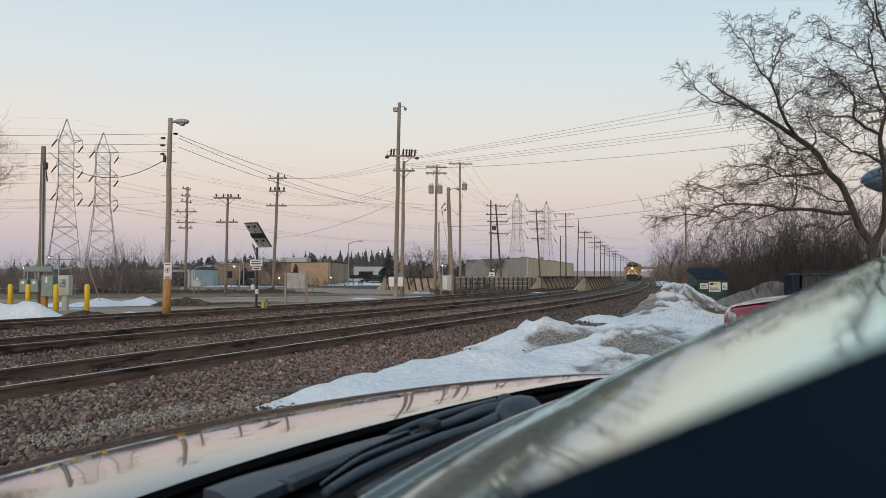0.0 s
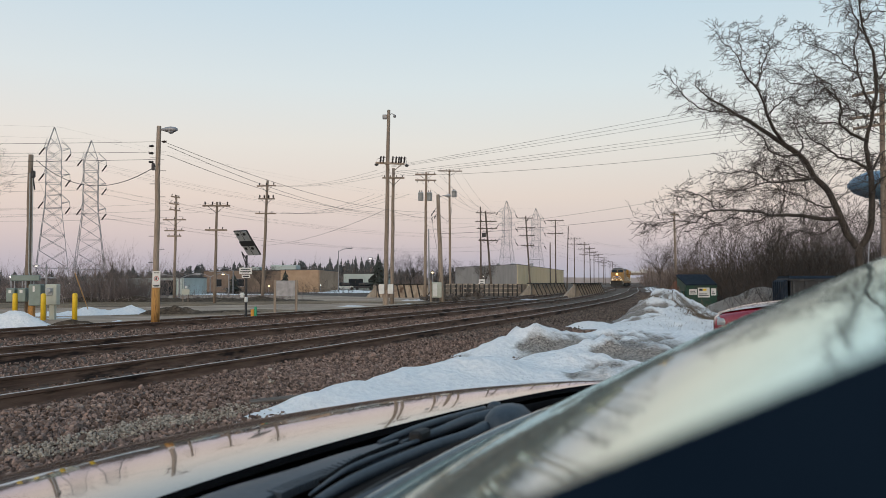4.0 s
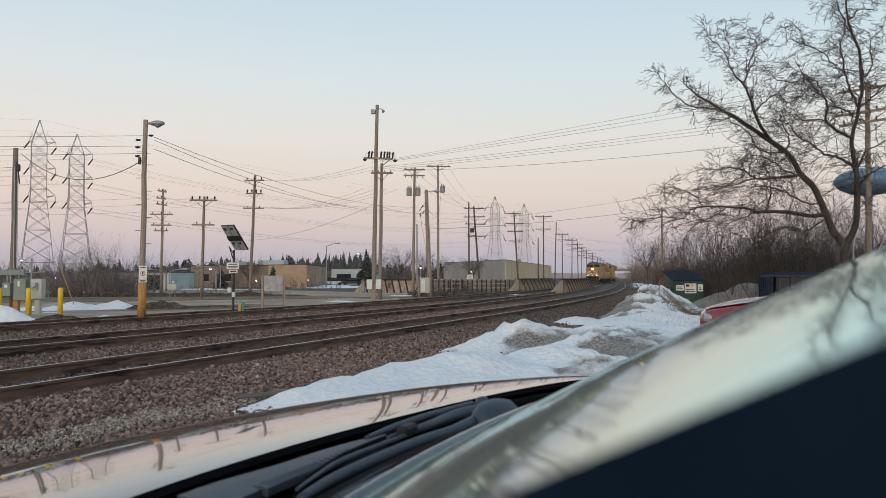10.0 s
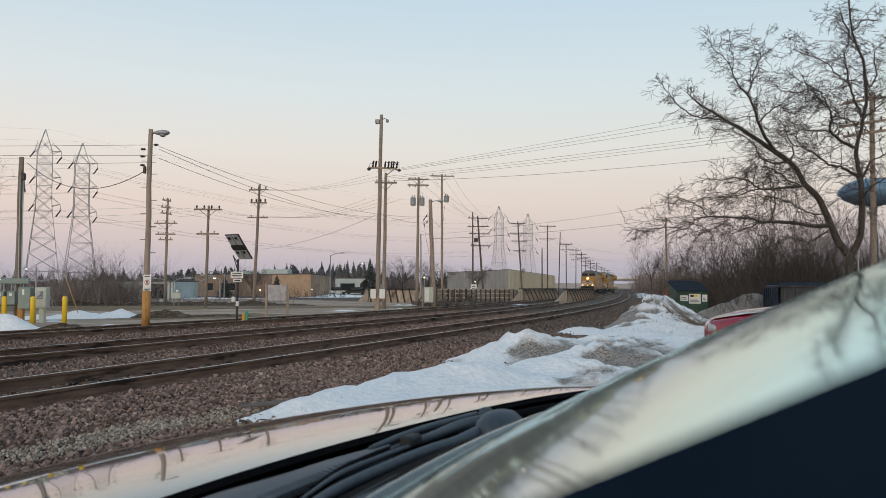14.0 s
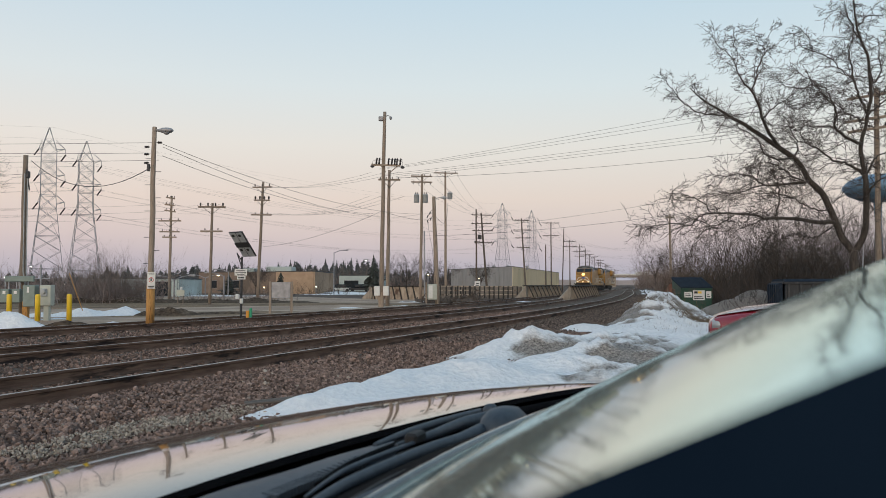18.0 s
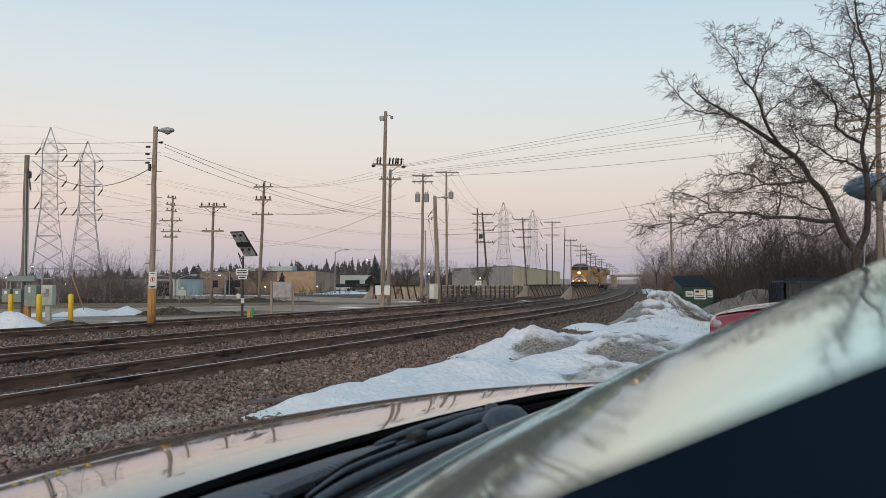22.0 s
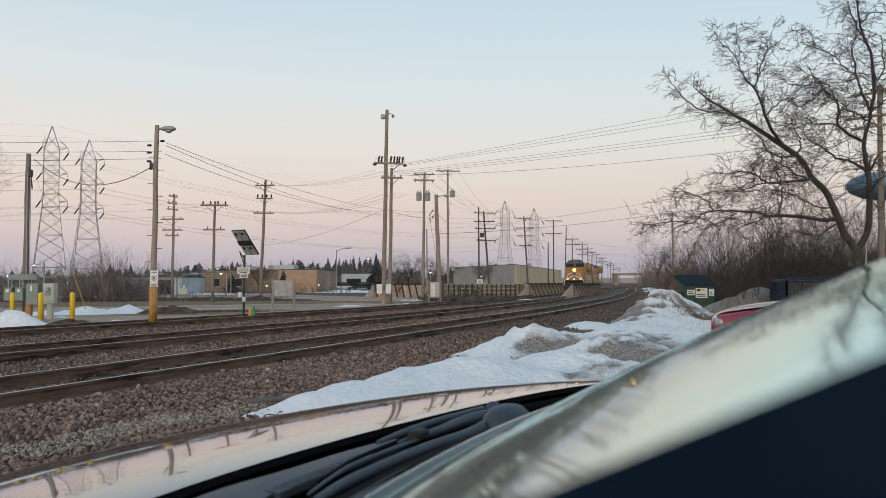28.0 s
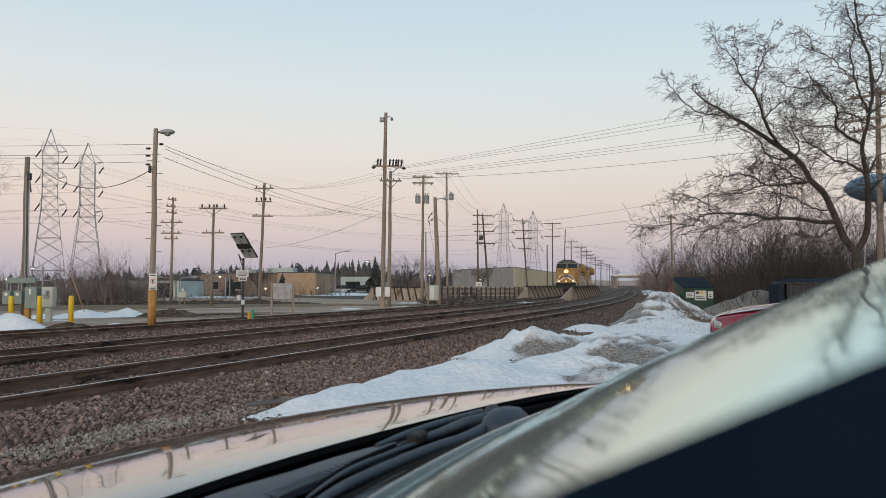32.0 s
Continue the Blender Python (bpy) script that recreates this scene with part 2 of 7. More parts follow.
M_BIN = surf("dark_slate_container_paint", (0.011, 0.015, 0.02), (0.023, 0.028, 0.035), 3, 0.5, 0.06, stain=(0.06, 0.06, 0.06), stain_scale=1.5, stain_amount=0.3)
M_TANK = surf("blue_water_tower_paint", (0.10, 0.19, 0.29), (0.13, 0.235, 0.34), 0.2, 0.5, 0.0)
M_LOCOYEL = surf("yellow_locomotive_paint", (0.25, 0.125, 0.022), (0.34, 0.175, 0.032), 1.2, 0.4, 0.03, stain=(0.20, 0.10, 0.03), stain_scale=0.7, stain_amount=0.35)
M_LOCOGREY = surf("grey_locomotive_roof_paint", (0.075, 0.075, 0.075), (0.12, 0.12, 0.12), 1.5, 0.6, 0.03, stain=(0.07, 0.07, 0.07), stain_scale=0.8)
M_LOCODARK = surf("sooty_underframe", (0.02, 0.019, 0.018), (0.045, 0.042, 0.04), 3, 0.8, 0.1)
M_RAILWHITE = plain("white_handrail", (0.7, 0.68, 0.62), 0.5)
M_HEADLIGHT = plain("lit_headlight", (1, 0.8, 0.4), 0.3, emit=(1.0, 0.47, 0.11), strength=3.2)
M_DITCH = plain("lit_ditch_light", (1, 0.9, 0.6), 0.3, emit=(1.0, 0.62, 0.28), strength=0.9)
M_LAMPGLOW = plain("lit_street_lamp", (1, 0.8, 0.5), 0.3, emit=(1.0, 0.72, 0.38), strength=5)
M_LAMPCOOL = plain("lit_wall_lamp", (1, 0.95, 0.85), 0.3, emit=(1.0, 0.93, 0.8), strength=3)
M_PAINT = surf("black_clear_coated_car_paint", (0.010, 0.011, 0.013), (0.013, 0.014, 0.017), 60, 0.09, 0.0, stain=(0.035, 0.034, 0.033), stain_scale=45, stain_amount=0.12, coat=1.0)
M_TRIM = surf("black_grained_plastic", (0.028, 0.041, 0.057), (0.042, 0.058, 0.078), 90, 0.55, 0.12, stain=(0.075, 0.078, 0.082), stain_scale=9, stain_amount=0.3, dist=0.002)
M_MOULD = surf("glossy_grey_moulding", (0.05, 0.053, 0.055), (0.075, 0.078, 0.08), 40, 0.24, 0.0, coat=0.6)
# near black for the rubber seals, and for shade painted over the cowl
M_GAP = surf("matt_black_seal_and_shade", (0.004, 0.004, 0.005), (0.007, 0.007, 0.008), 50, 0.9, 0.0, spec=0.05)
M_RUBBER = surf("black_rubber", (0.008, 0.008, 0.009), (0.014, 0.014, 0.015), 50, 0.7, 0.05, dist=0.002)


def make_windshield():
    """Faintly green tinted glass with a thin film of road dust."""
    m = bpy.data.materials.new("windshield_glass")
    m.use_nodes = True
    nt = m.node_tree
    N, L = nt.nodes, nt.links
    N.remove(N["Principled BSDF"])
    clear, gloss, fr = N.new("ShaderNodeBsdfRefraction"), N.new("ShaderNodeBsdfGlossy"), N.new("ShaderNodeFresnel")
    clear.inputs["Color"].default_value = (0.72, 0.85, 0.8, 1)
    clear.inputs["IOR"].default_value = fr.inputs["IOR"].default_value = 1.6
    clear.inputs["Roughness"].default_value, gloss.inputs["Roughness"].default_value = 0.05, 0.065
    gloss.inputs["Color"].default_value = (0.80, 0.935, 0.90, 1)
    glass = N.new("ShaderNodeMixShader")
    L.new(fr.outputs[0], glass.inputs[0])
    L.new(clear.outputs[0], glass.inputs[1])
    L.new(gloss.outputs[0], glass.inputs[2])
    film = N.new("ShaderNodeBsdfDiffuse")
    film.inputs["Color"].default_value = (0.44, 0.51, 0.46, 1)
    tc, n1 = N.new("ShaderNodeTexCoord"), N.new("ShaderNodeTexNoise")
    n1.inputs["Scale"].default_value, n1.inputs["Detail"].default_value = 7, 6
    L.new(tc.outputs["Object"], n1.inputs["Vector"])
    mr = N.new("ShaderNodeMapRange")
    mr.inputs[1].default_value, mr.inputs[2].default_value, mr.inputs[3].default_value, mr.inputs[4].default_value = .3, .75, .11, .24
    L.new(n1.outputs["Fac"], mr.inputs[0])
    mx = N.new("ShaderNodeMixShader")
    L.new(mr.outputs[0], mx.inputs[0])
    L.new(glass.outputs[0], mx.inputs[1])
    L.new(film.outputs[0], mx.inputs[2])
    L.new(mx.outputs[0], N["Material Output"].inputs["Surface"])
    return m


M_CARGLASS = make_windshield()
M_CABIN = surf("dark_cabin_plastic", (0.012, 0.014, 0.018), (0.02, 0.022, 0.028), 20, 0.8, 0.1)
M_SATIN = surf("matt_black_pillar", (0.006, 0.013, 0.025), (0.009, 0.018, 0.032), 20, 0.85, 0.0, spec=0.0)
M_TYRE = surf("tyre_rubber", (0.015, 0.015, 0.016), (0.028, 0.027, 0.027), 20, 0.85, 0.1)
M_RIM = plain("alloy_rim", (0.45, 0.45, 0.46), 0.3, 0.9)
M_RED = surf("red_car_paint", (0.21, 0.012, 0.022), (0.25, 0.016, 0.028), 30, 0.16, 0.0, stain=(0.30, 0.10, 0.10), stain_scale=20, stain_amount=0.1, coat=1.0)
M_LENS = plain("headlamp_lens", (0.30, 0.31, 0.33), 0.08, coat=1.0)
M_PALESTONE = surf("pale_crushed_gravel", (0.27, 0.235, 0.195), (0.44, 0.39, 0.335), 20, 0.95, 0.3, island=0.35, spec=0.2)
M_ORANGE = plain("orange_plastic", (0.62, 0.27, 0.03), 0.5)
M_GREENPL = plain("green_plastic", (0.03, 0.32, 0.16), 0.5)


def make_snow():
    """Old snow: clean where it is fresh, grey and brown with grit in patches."""
    m = surf("old_snow", (0.74, 0.75, 0.77), (0.87, 0.87, 0.87), 11, 0.75, 0.6, dist=0.08)
    nt = m.node_tree
    N, L = nt.nodes, nt.links
    b = N["Principled BSDF"]
    base = b.inputs["Base Color"].links[0].from_socket
    geo = N.new("ShaderNodeTexCoord")
    att = N.new("ShaderNodeAttribute")
    att.attribute_name = "dirt"
    n = N.new("ShaderNodeTexNoise")
    n.inputs["Scale"].default_value, n.inputs["Detail"].default_value, n.inputs["Roughness"].default_value = 5.0, 9, 0.75
    n.inputs["Distortion"].default_value = 1.6
    L.new(geo.outputs["Object"], n.inputs["Vector"])
    s = N.new("ShaderNodeMath")
    s.operation = "ADD"
    fine = N.new("ShaderNodeTexNoise")
    fine.inputs["Scale"].default_value, fine.inputs["Detail"].default_value, fine.inputs["Roughness"].default_value = 30, 7, 0.75
    L.new(geo.outputs["Object"], fine.inputs["Vector"])
    both = N.new("ShaderNodeMix")
    both.inputs[0].default_value = 0.45
    L.new(n.outputs["Fac"], both.inputs[2])
    L.new(fine.outputs["Fac"], both.inputs[3])
    L.new(both.outputs[0], s.inputs[0])
    L.new(att.outputs["Fac"], s.inputs[1])
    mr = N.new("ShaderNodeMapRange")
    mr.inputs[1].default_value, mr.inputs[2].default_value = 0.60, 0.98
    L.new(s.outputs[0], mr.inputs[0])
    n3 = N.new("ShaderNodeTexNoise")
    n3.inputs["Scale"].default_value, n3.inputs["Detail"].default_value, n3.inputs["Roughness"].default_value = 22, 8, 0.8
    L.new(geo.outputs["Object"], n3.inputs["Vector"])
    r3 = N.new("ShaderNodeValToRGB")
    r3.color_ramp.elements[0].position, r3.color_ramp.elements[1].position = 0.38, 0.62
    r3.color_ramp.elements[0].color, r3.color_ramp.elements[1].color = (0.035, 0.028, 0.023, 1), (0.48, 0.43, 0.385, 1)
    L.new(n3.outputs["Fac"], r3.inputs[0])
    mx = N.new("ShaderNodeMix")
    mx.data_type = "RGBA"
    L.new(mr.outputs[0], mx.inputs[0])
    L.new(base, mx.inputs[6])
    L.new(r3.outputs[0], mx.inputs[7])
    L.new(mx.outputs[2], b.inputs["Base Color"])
    b.inputs["Subsurface Weight"].default_value = 0.0
    return m


M_SNOW = make_snow()



# ---- mesh helpers ----
class Geo:
    """Collects rounded blocks, tubes and sheets into one mesh."""

    def __init__(self):
        self.v, self.f = [], []

    def add(self, verts, faces):
        k = len(self.v)
        self.v += [tuple(p) for p in verts]
        self.f += [tuple(i + k for i in q) for q in faces]
        return self

    def box(self, x0, x1, y0, y1, z0, z1, ch=0.0, m=None):
        c = Vector(((x0 + x1) / 2, (y0 + y1) / 2, (z0 + z1) / 2))
        h = Vector((abs(x1 - x0) / 2, abs(y1 - y0) / 2, abs(z1 - z0) / 2))
        ch = min(ch, 0.45 * min(h))
        if ch <= 0:
            v = [Vector((sx * h.x, sy * h.y, sz * h.z)) for sx in (-1, 1) for sy in (-1, 1) for sz in (-1, 1)]
            f = [(0, 1, 3, 2), (4, 6, 7, 5), (0, 4, 5, 1), (2, 3, 7, 6), (0, 2, 6, 4), (1, 5, 7, 3)]
        else:
            v, key = [], {}
            for sx in (-1, 1):
                for sy in (-1, 1):
                    for sz in (-1, 1):
                        for a in range(3):
                            p = Vector((sx * (h.x - ch), sy * (h.y - ch), sz * (h.z - ch)))
                            p[a] = (sx, sy, sz)[a] * h[a]
                            key[sx, sy, sz, a] = len(v)
                            v.append(p)
            f = []
            for a in range(3):
                b, d = (a + 1) % 3, (a + 2) % 3
                for s in (-1, 1):
                    q = []
                    for sb, sd in ((-1, -1), (1, -1), (1, 1), (-1, 1)):
                        k = [0, 0, 0]
                        k[a], k[b], k[d] = s, sb, sd
                        q.append(key[(*k, a)])
                    f.append(tuple(q if s > 0 else q[::-1]))
                for sb in (-1, 1):
                    for sd in (-1, 1):
                        k0, k1 = [0, 0, 0], [0, 0, 0]
                        k0[a], k1[a] = -1, 1
                        k0[b] = k1[b] = sb
                        k0[d] = k1[d] = sd
                        q = [key[(*k0, b)], key[(*k1, b)], key[(*k1, d)], key[(*k0, d)]]
                        f.append(tuple(q if sb * sd > 0 else q[::-1]))
            for sx in (-1, 1):
                for sy in (-1, 1):
                    for sz in (-1, 1):
                        q = [key[sx, sy, sz, a] for a in range(3)]
                        f.append(tuple(q if sx * sy * sz > 0 else q[::-1]))
        v = [c + p for p in v]
        if m:
            v = [m @ p for p in v]
        return self.add(v, f)

    def tube(self, a, b, r0, r1=None, n=8, caps=True):
        a, b = Vector(a), Vector(b)
        r1 = r0 if r1 is None else r1
        q = (b - a).to_track_quat("Z", "Y")
        ring = [Vector((math.cos(i * math.tau / n), math.sin(i * math.tau / n), 0)) for i in range(n)]
        v = [a + q @ (r0 * p) for p in ring] + [b + q @ (r1 * p) for p in ring]
        f = [(i, (i + 1) % n, n + (i + 1) % n, n + i) for i in range(n)]
        if caps:
            f += [tuple(range(n))[::-1], tuple(range(n, 2 * n))]
        return self.add(v, f)

    def path(self, pts, radii, n=6):
        pts = [Vector(p) for p in pts]
        m = len(pts)
        if not hasattr(radii, "__len__"):
            radii = [radii] * m
        ring = [(math.cos(k * math.tau / n), math.sin(k * math.tau / n)) for k in range(n)]
        v, a = [], None
        for i, p in enumerate(pts):
            d = (pts[i + 1 if i + 1 < m else i] - pts[i - 1 if i else 0]).normalized()
            a = d.orthogonal() if a is None else a - d * a.dot(d)
            a.normalize()
            b = d.cross(a)
            r = radii[i]
            v += [tuple(p + (r * c) * a + (r * s) * b) for c, s in ring]
        k = len(self.v)
        self.v += v
        for i in range(k, k + (m - 1) * n, n):
            self.f += [(i + j, i + (j + 1) % n, i + n + (j + 1) % n, i + n + j) for j in range(n)]
        self.f += [tuple(range(k, k + n))[::-1], tuple(range(k + (m - 1) * n, k + m * n))]
        return self

    def lathe(self, prof, c=(0, 0, 0), n=12, m=None):
        v = [Vector((r * math.cos(k * math.tau / n), r * math.sin(k * math.tau / n), z)) for r, z in prof for k in range(n)]
        if m:
            v = [m @ p for p in v]
        v = [p + Vector(c) for p in v]
        f = [(i * n + k, i * n + (k + 1) % n, (i + 1) * n + (k + 1) % n, (i + 1) * n + k) for i in range(len(prof) - 1) for k in range(n)]
        f += [tuple(range(n))[::-1], tuple(range((len(prof) - 1) * n, len(prof) * n))]
        return self.add(v, f)

    def prism(self, pts, x0, x1, m=None):
        """A side profile of (y, z) points, run out from x0 to x1."""
        n = len(pts)
        v = [Vector((x, y, z)) for x in (x0, x1) for y, z in pts]
        if m:
            v = [m @ p for p in v]
        f = [(i, (i + 1) % n, n + (i + 1) % n, n + i) for i in range(n)] + [tuple(range(n))[::-1], tuple(range(n, 2 * n))]
        return self.add(v, f)

    def sheet(self, fn, nu, nv):
        v = [fn(i / nu, j / nv) for i in range(nu + 1) for j in range(nv + 1)]
        f = [(i * (nv + 1) + j, i * (nv + 1) + j + 1, (i + 1) * (nv + 1) + j + 1, (i + 1) * (nv + 1) + j) for i in range(nu) for j in range(nv)]
        return self.add(v, f)

    def mesh(self, name, material, soft=False):
        me = bpy.data.meshes.new(name)
        me.from_pydata(self.v, [], self.f)
        me.materials.append(material)
        if soft:
            me.polygons.foreach_set("use_smooth", [True] * len(me.polygons))
        me.update()
        return me


def part(name, geo, material, parent, label="", soft=False):
    me = geo.mesh(name, material, soft) if isinstance(geo, Geo) else geo
    ob = new(name, me)
    ob.parent = parent
    if label:
        ob["label"] = label
    return ob


def thing(name, m, label, category, group="", kind=""):
    ob = new(name)
    ob.empty_display_size = 0.2
    ob.matrix_world = m
    return tagged(ob, label, category, group, kind)


def solid(name, geo, material, label, category, group="", kind="", soft=False, m=None):
    ob = new(name, geo.mesh(name, material, soft))
    if m:
        ob.matrix_world = m
    return tagged(ob, label, category, group, kind)


# ---- plan of the three tracks: centre lines as x over y ----
A_PTS = [(-120, -55.8), (12.4, -4.8), (38.1, 5.1), (65.6, 13.9), (109.7, 25.4), (183, 42.5), (209, 50.4), (260, 63.5), (420, 102), (700, 172)]
B_OFF = [(-120, 4.8), (12, 4.8), (40, 4.1), (700, 4.1)]
C_PTS = [(-120, -70), (22.2, -12.6), (30.3, -8.6), (45.8, -1.6), (73, 7), (109, 16.7), (146, 25.4), (178, 35.5), (209, 46.0), (260, 58.4), (420, 96.5), (700, 166)]


def ipl(pts, y):
    return float(np.interp(y, [p[0] for p in pts], [p[1] for p in pts]))


def eased(pts, y, r=9):
    return sum(ipl(pts, y + r * k / 4) for k in range(-4, 5)) / 9


def ax(y):
    return eased(A_PTS, y)


def bx(y):
    return ax(y) - ipl(B_OFF, y) / 0.94


def cx(y):
    return eased(C_PTS, y)


def side(fn, y, off, z=0.0):
    """A point off metres to the right of a centre line."""
    d = Vector((fn(y + 0.5) - fn(y - 0.5), 1, 0)).normalized()
    return Vector((fn(y) + d.y * off, y - d.x * off, z))


def heading(fn, y):
    return -math.degrees(math.atan(fn(y + 0.5) - fn(y - 0.5)))


def sweep(geo, fn, prof, ys):
    n = len(prof)
    v = [side(fn, y, o, z) for y in ys for o, z in prof]
    f = [(i * n + j, i * n + (j + 1) % n, (i + 1) * n + (j + 1) % n, (i + 1) * n + j) for i in range(len(ys) - 1) for j in range(n)]
    return geo.add(v, f)


# ---- ground ----
def build_ground():
    g = Geo()
    xs = [-2500, -900, -350, -150, -80, -50, -35] + [-25 + 2.5 * i for i in range(21)] + [35, 50, 80, 150, 350, 900, 2500]
    ys = [-300, -100, -40, -15] + [-5 + 2.5 * i for i in range(27)] + [70, 90, 120, 180, 300, 600, 1200, 2500, 4500]
    n = len(xs)
    v = [(x, y, 0.03 * noise.noise(Vector((x * 0.2, y * 0.2, 0))) - 0.02) for y in ys for x in xs]
    f = [(j * n + i, j * n + i + 1, (j + 1) * n + i + 1, (j + 1) * n + i) for j in range(len(ys) - 1) for i in range(n - 1)]
    g.add(v, f)
    solid("ground", g, M_GROUND, "brown-grey dirt and gravel ground along the railway", "ground", kind="structure")


build_ground()

RAIL = [(-.07, .012), (-.07, .022), (-.014, .036), (-.009, .06), (-.009, .148), (-.034, .162), (-.036, .19), (-.029, .198),
        (.029, .198), (.036, .19), (.034, .162), (.009, .148), (.009, .06), (.014, .036), (.07, .022), (.07, .012)]
YS = [-25 + i * 1.2 for i in range(110)] + [107 + i * 5 for i in range(75)]


def build_track(fn, label, tie_end):
    tr = thing("track", pose(0, 0, 0), label, "railway track", "tracks", "structure")
    for s in (-.755, .755):
        r = part("rail", sweep(Geo(), fn, [(s + o, z) for o, z in RAIL], YS), M_RAILSIDE, tr)
        part("running_surface", sweep(Geo(), fn, [(s - .030, .2), (s + .030, .2), (s + .027, .1985), (s - .027, .1985)], YS), M_RAILTOP, r, "bright worn steel top of the rail")
    tie = Geo().box(-1.3, 1.3, -.115, .115, -.16, .012, .012).mesh("tie", M_TIE)
    plate = Geo().box(-.18, .18, -.095, .095, .006, .022, .004).box(-.1, -.07, -.05, -.025, .02, .06, .006).box(.07, .1, .025, .05, .02, .06, .006).mesh("tie_plate", M_RAILSIDE)
    y = 3.0
    while y < tie_end:
        p = side(fn, y, random.uniform(-.05, .05))
        ob = part("tie", tie, None, tr)
        ob.matrix_local = pose(p.x, p.y, random.uniform(-.012, .004), 0, 0, heading(fn, y) + random.uniform(-1, 1))
        if fn is ax and 5 < y < 40:
            for o in (-.755, .755):
                q = side(fn, y, o)
                part("tie_plate", plate, None, tr).matrix_local = pose(q.x, q.y, 0, 0, 0, heading(fn, y))
        y += .55 / math.hypot(1, fn(y + .5) - fn(y - .5))
    g = Geo()
    while y < 150:
        p = side(fn, y, 0)
        g.box(-1.3, 1.3, -.115, .115, -.16, .01, 0, pose(p.x, p.y, 0, 0, 0, heading(fn, y)))
        y += .55
    tagged(part("tie_row", g, M_TIE, tr), kind="stuff")
    return tr


build_track(ax, "railway track with rusty rails and dark timber ties", 62)
build_track(bx, "middle railway track in brown ballast", 50)
build_track(cx, "far railway track leading onto the girder bridge", 52)


# ---- ballast ----
def scatter_stones(name, strips, material, label, seed):
    """Loose broken stone on the shoulders and between the tracks, larger and denser near by."""
    rng = np.random.default_rng(seed)
    t = (1 + 5 ** .5) / 2
    ico = np.array([(-1, t, 0), (1, t, 0), (-1, -t, 0), (1, -t, 0), (0, -1, t), (0, 1, t), (0, -1, -t), (0, 1, -t),
                    (t, 0, -1), (t, 0, 1), (-t, 0, -1), (-t, 0, 1)]) / math.hypot(1, t)
    tri = np.array([(0, 11, 5), (0, 5, 1), (0, 1, 7), (0, 7, 10), (0, 10, 11), (1, 5, 9), (5, 11, 4), (11, 10, 2), (10, 7, 6), (7, 1, 8),
                    (3, 9, 4), (3, 4, 2), (3, 2, 6), (3, 6, 8), (3, 8, 9), (4, 9, 5), (2, 4, 11), (6, 2, 10), (8, 6, 7), (9, 8, 1)])
    P, S = [], []

    def strip(fn, o0, o1, y0, y1, count, smin, smax, z=0.0, power=1.0):
        for _ in range(count):
            y = y0 + (y1 - y0) * rng.random() ** power
            p = side(fn, y, rng.uniform(o0, o1))
            P.append((p.x, p.y, z + rng.uniform(-.015, .03)))
            S.append(rng.uniform(smin, smax))
    for row in strips:
        strip(*row)
    P, S = np.array(P), np.array(S)
    n = len(P)
    q = rng.normal(size=(n, 4))
    q /= np.linalg.norm(q, axis=1, keepdims=True)
    w, x, y, z = q.T
    R = np.stack([np.stack([1 - 2 * (y * y + z * z), 2 * (x * y - z * w), 2 * (x * z + y * w)], -1),
                  np.stack([2 * (x * y + z * w), 1 - 2 * (x * x + z * z), 2 * (y * z - x * w)], -1),
                  np.stack([2 * (x * z - y * w), 2 * (y * z + x * w), 1 - 2 * (x * x + y * y)], -1)], 1)
    base = ico[None] * rng.uniform(.55, 1.3, (n, 12, 1)) * rng.uniform(.5, 1.3, (n, 1, 3))
    V = np.einsum("nij,nkj->nki", R, base) * S[:, None, None] + P[:, None]
    F = tri[None] + (np.arange(n) * 12)[:, None, None]
    me = bpy.data.meshes.new(name)
    me.from_pydata(V.reshape(-1, 3), [], F.reshape(-1, 3))
    me.materials.append(material)
    tagged(new(name, me), label, "ballast", kind="stuff")


# stones of the far shoulder, darker and greyer than the near ballast
M_FARSTONE = surf("darker_far_ballast_stone", (0.075, 0.06, 0.053), (0.185, 0.15, 0.132), 14, 0.92, 0.5, stain=(0.26, 0.22, 0.195), stain_scale=1.5, stain_amount=0.15, island=0.6, spec=0.25)
STRIPS = [(ax, .8, 5.6, 5.4, 15, 38000, .015, .034, 0.0, 1.1),
           (ax, .8, 5.0, 13, 26, 18000, .017, .034, 0.0, 1.2),
           (ax, .8, 6.2, 5, 20, 320, .042, .062, .008),
           (ax, -.7, .7, 4, 40, 8000, .017, .032, -.012, 1.2),
           (ax, -3.9, -.85, 7, 45, 19000, .016, .034, 0.0, 1.3),
           (bx, -.7, .7, 7, 40, 4500, .018, .033, -.012),
           (bx, -5.2, -.85, 10, 50, 15000, .018, .037, 0.0, 1.2),
           (cx, -.7, .7, 14, 45, 1500, .03, .05, -.015),
           (cx, -2.2, -.85, 16, 50, 1500, .03, .06)]
scatter_stones("ballast", STRIPS, M_STONE, "loose broken brown and grey ballast stones", 4)
scatter_stones("ballast", [(ax, .8, 3.8, 21, 62, 9000, .022, .042, 0.01, 1.3), (ax, .8, 3.0, 60, 110, 3000, .03, .06, 0.0, 1.2)], M_FARSTONE, "darker, greyer ballast stones on the far shoulder", 9)
scatter_stones("pale_gravel", [(ax, 2.85, 3.4, 7.9, 9.9, 1700, .006, .017, .035), (ax, 3.1, 3.6, 9.4, 10.8, 600, .006, .017, .03), (ax, 1.2, 5.5, 5.5, 14, 70, .02, .045, .02)], M_PALESTONE,
               "pale crushed gravel spilt at the foot of the ballast", 6)


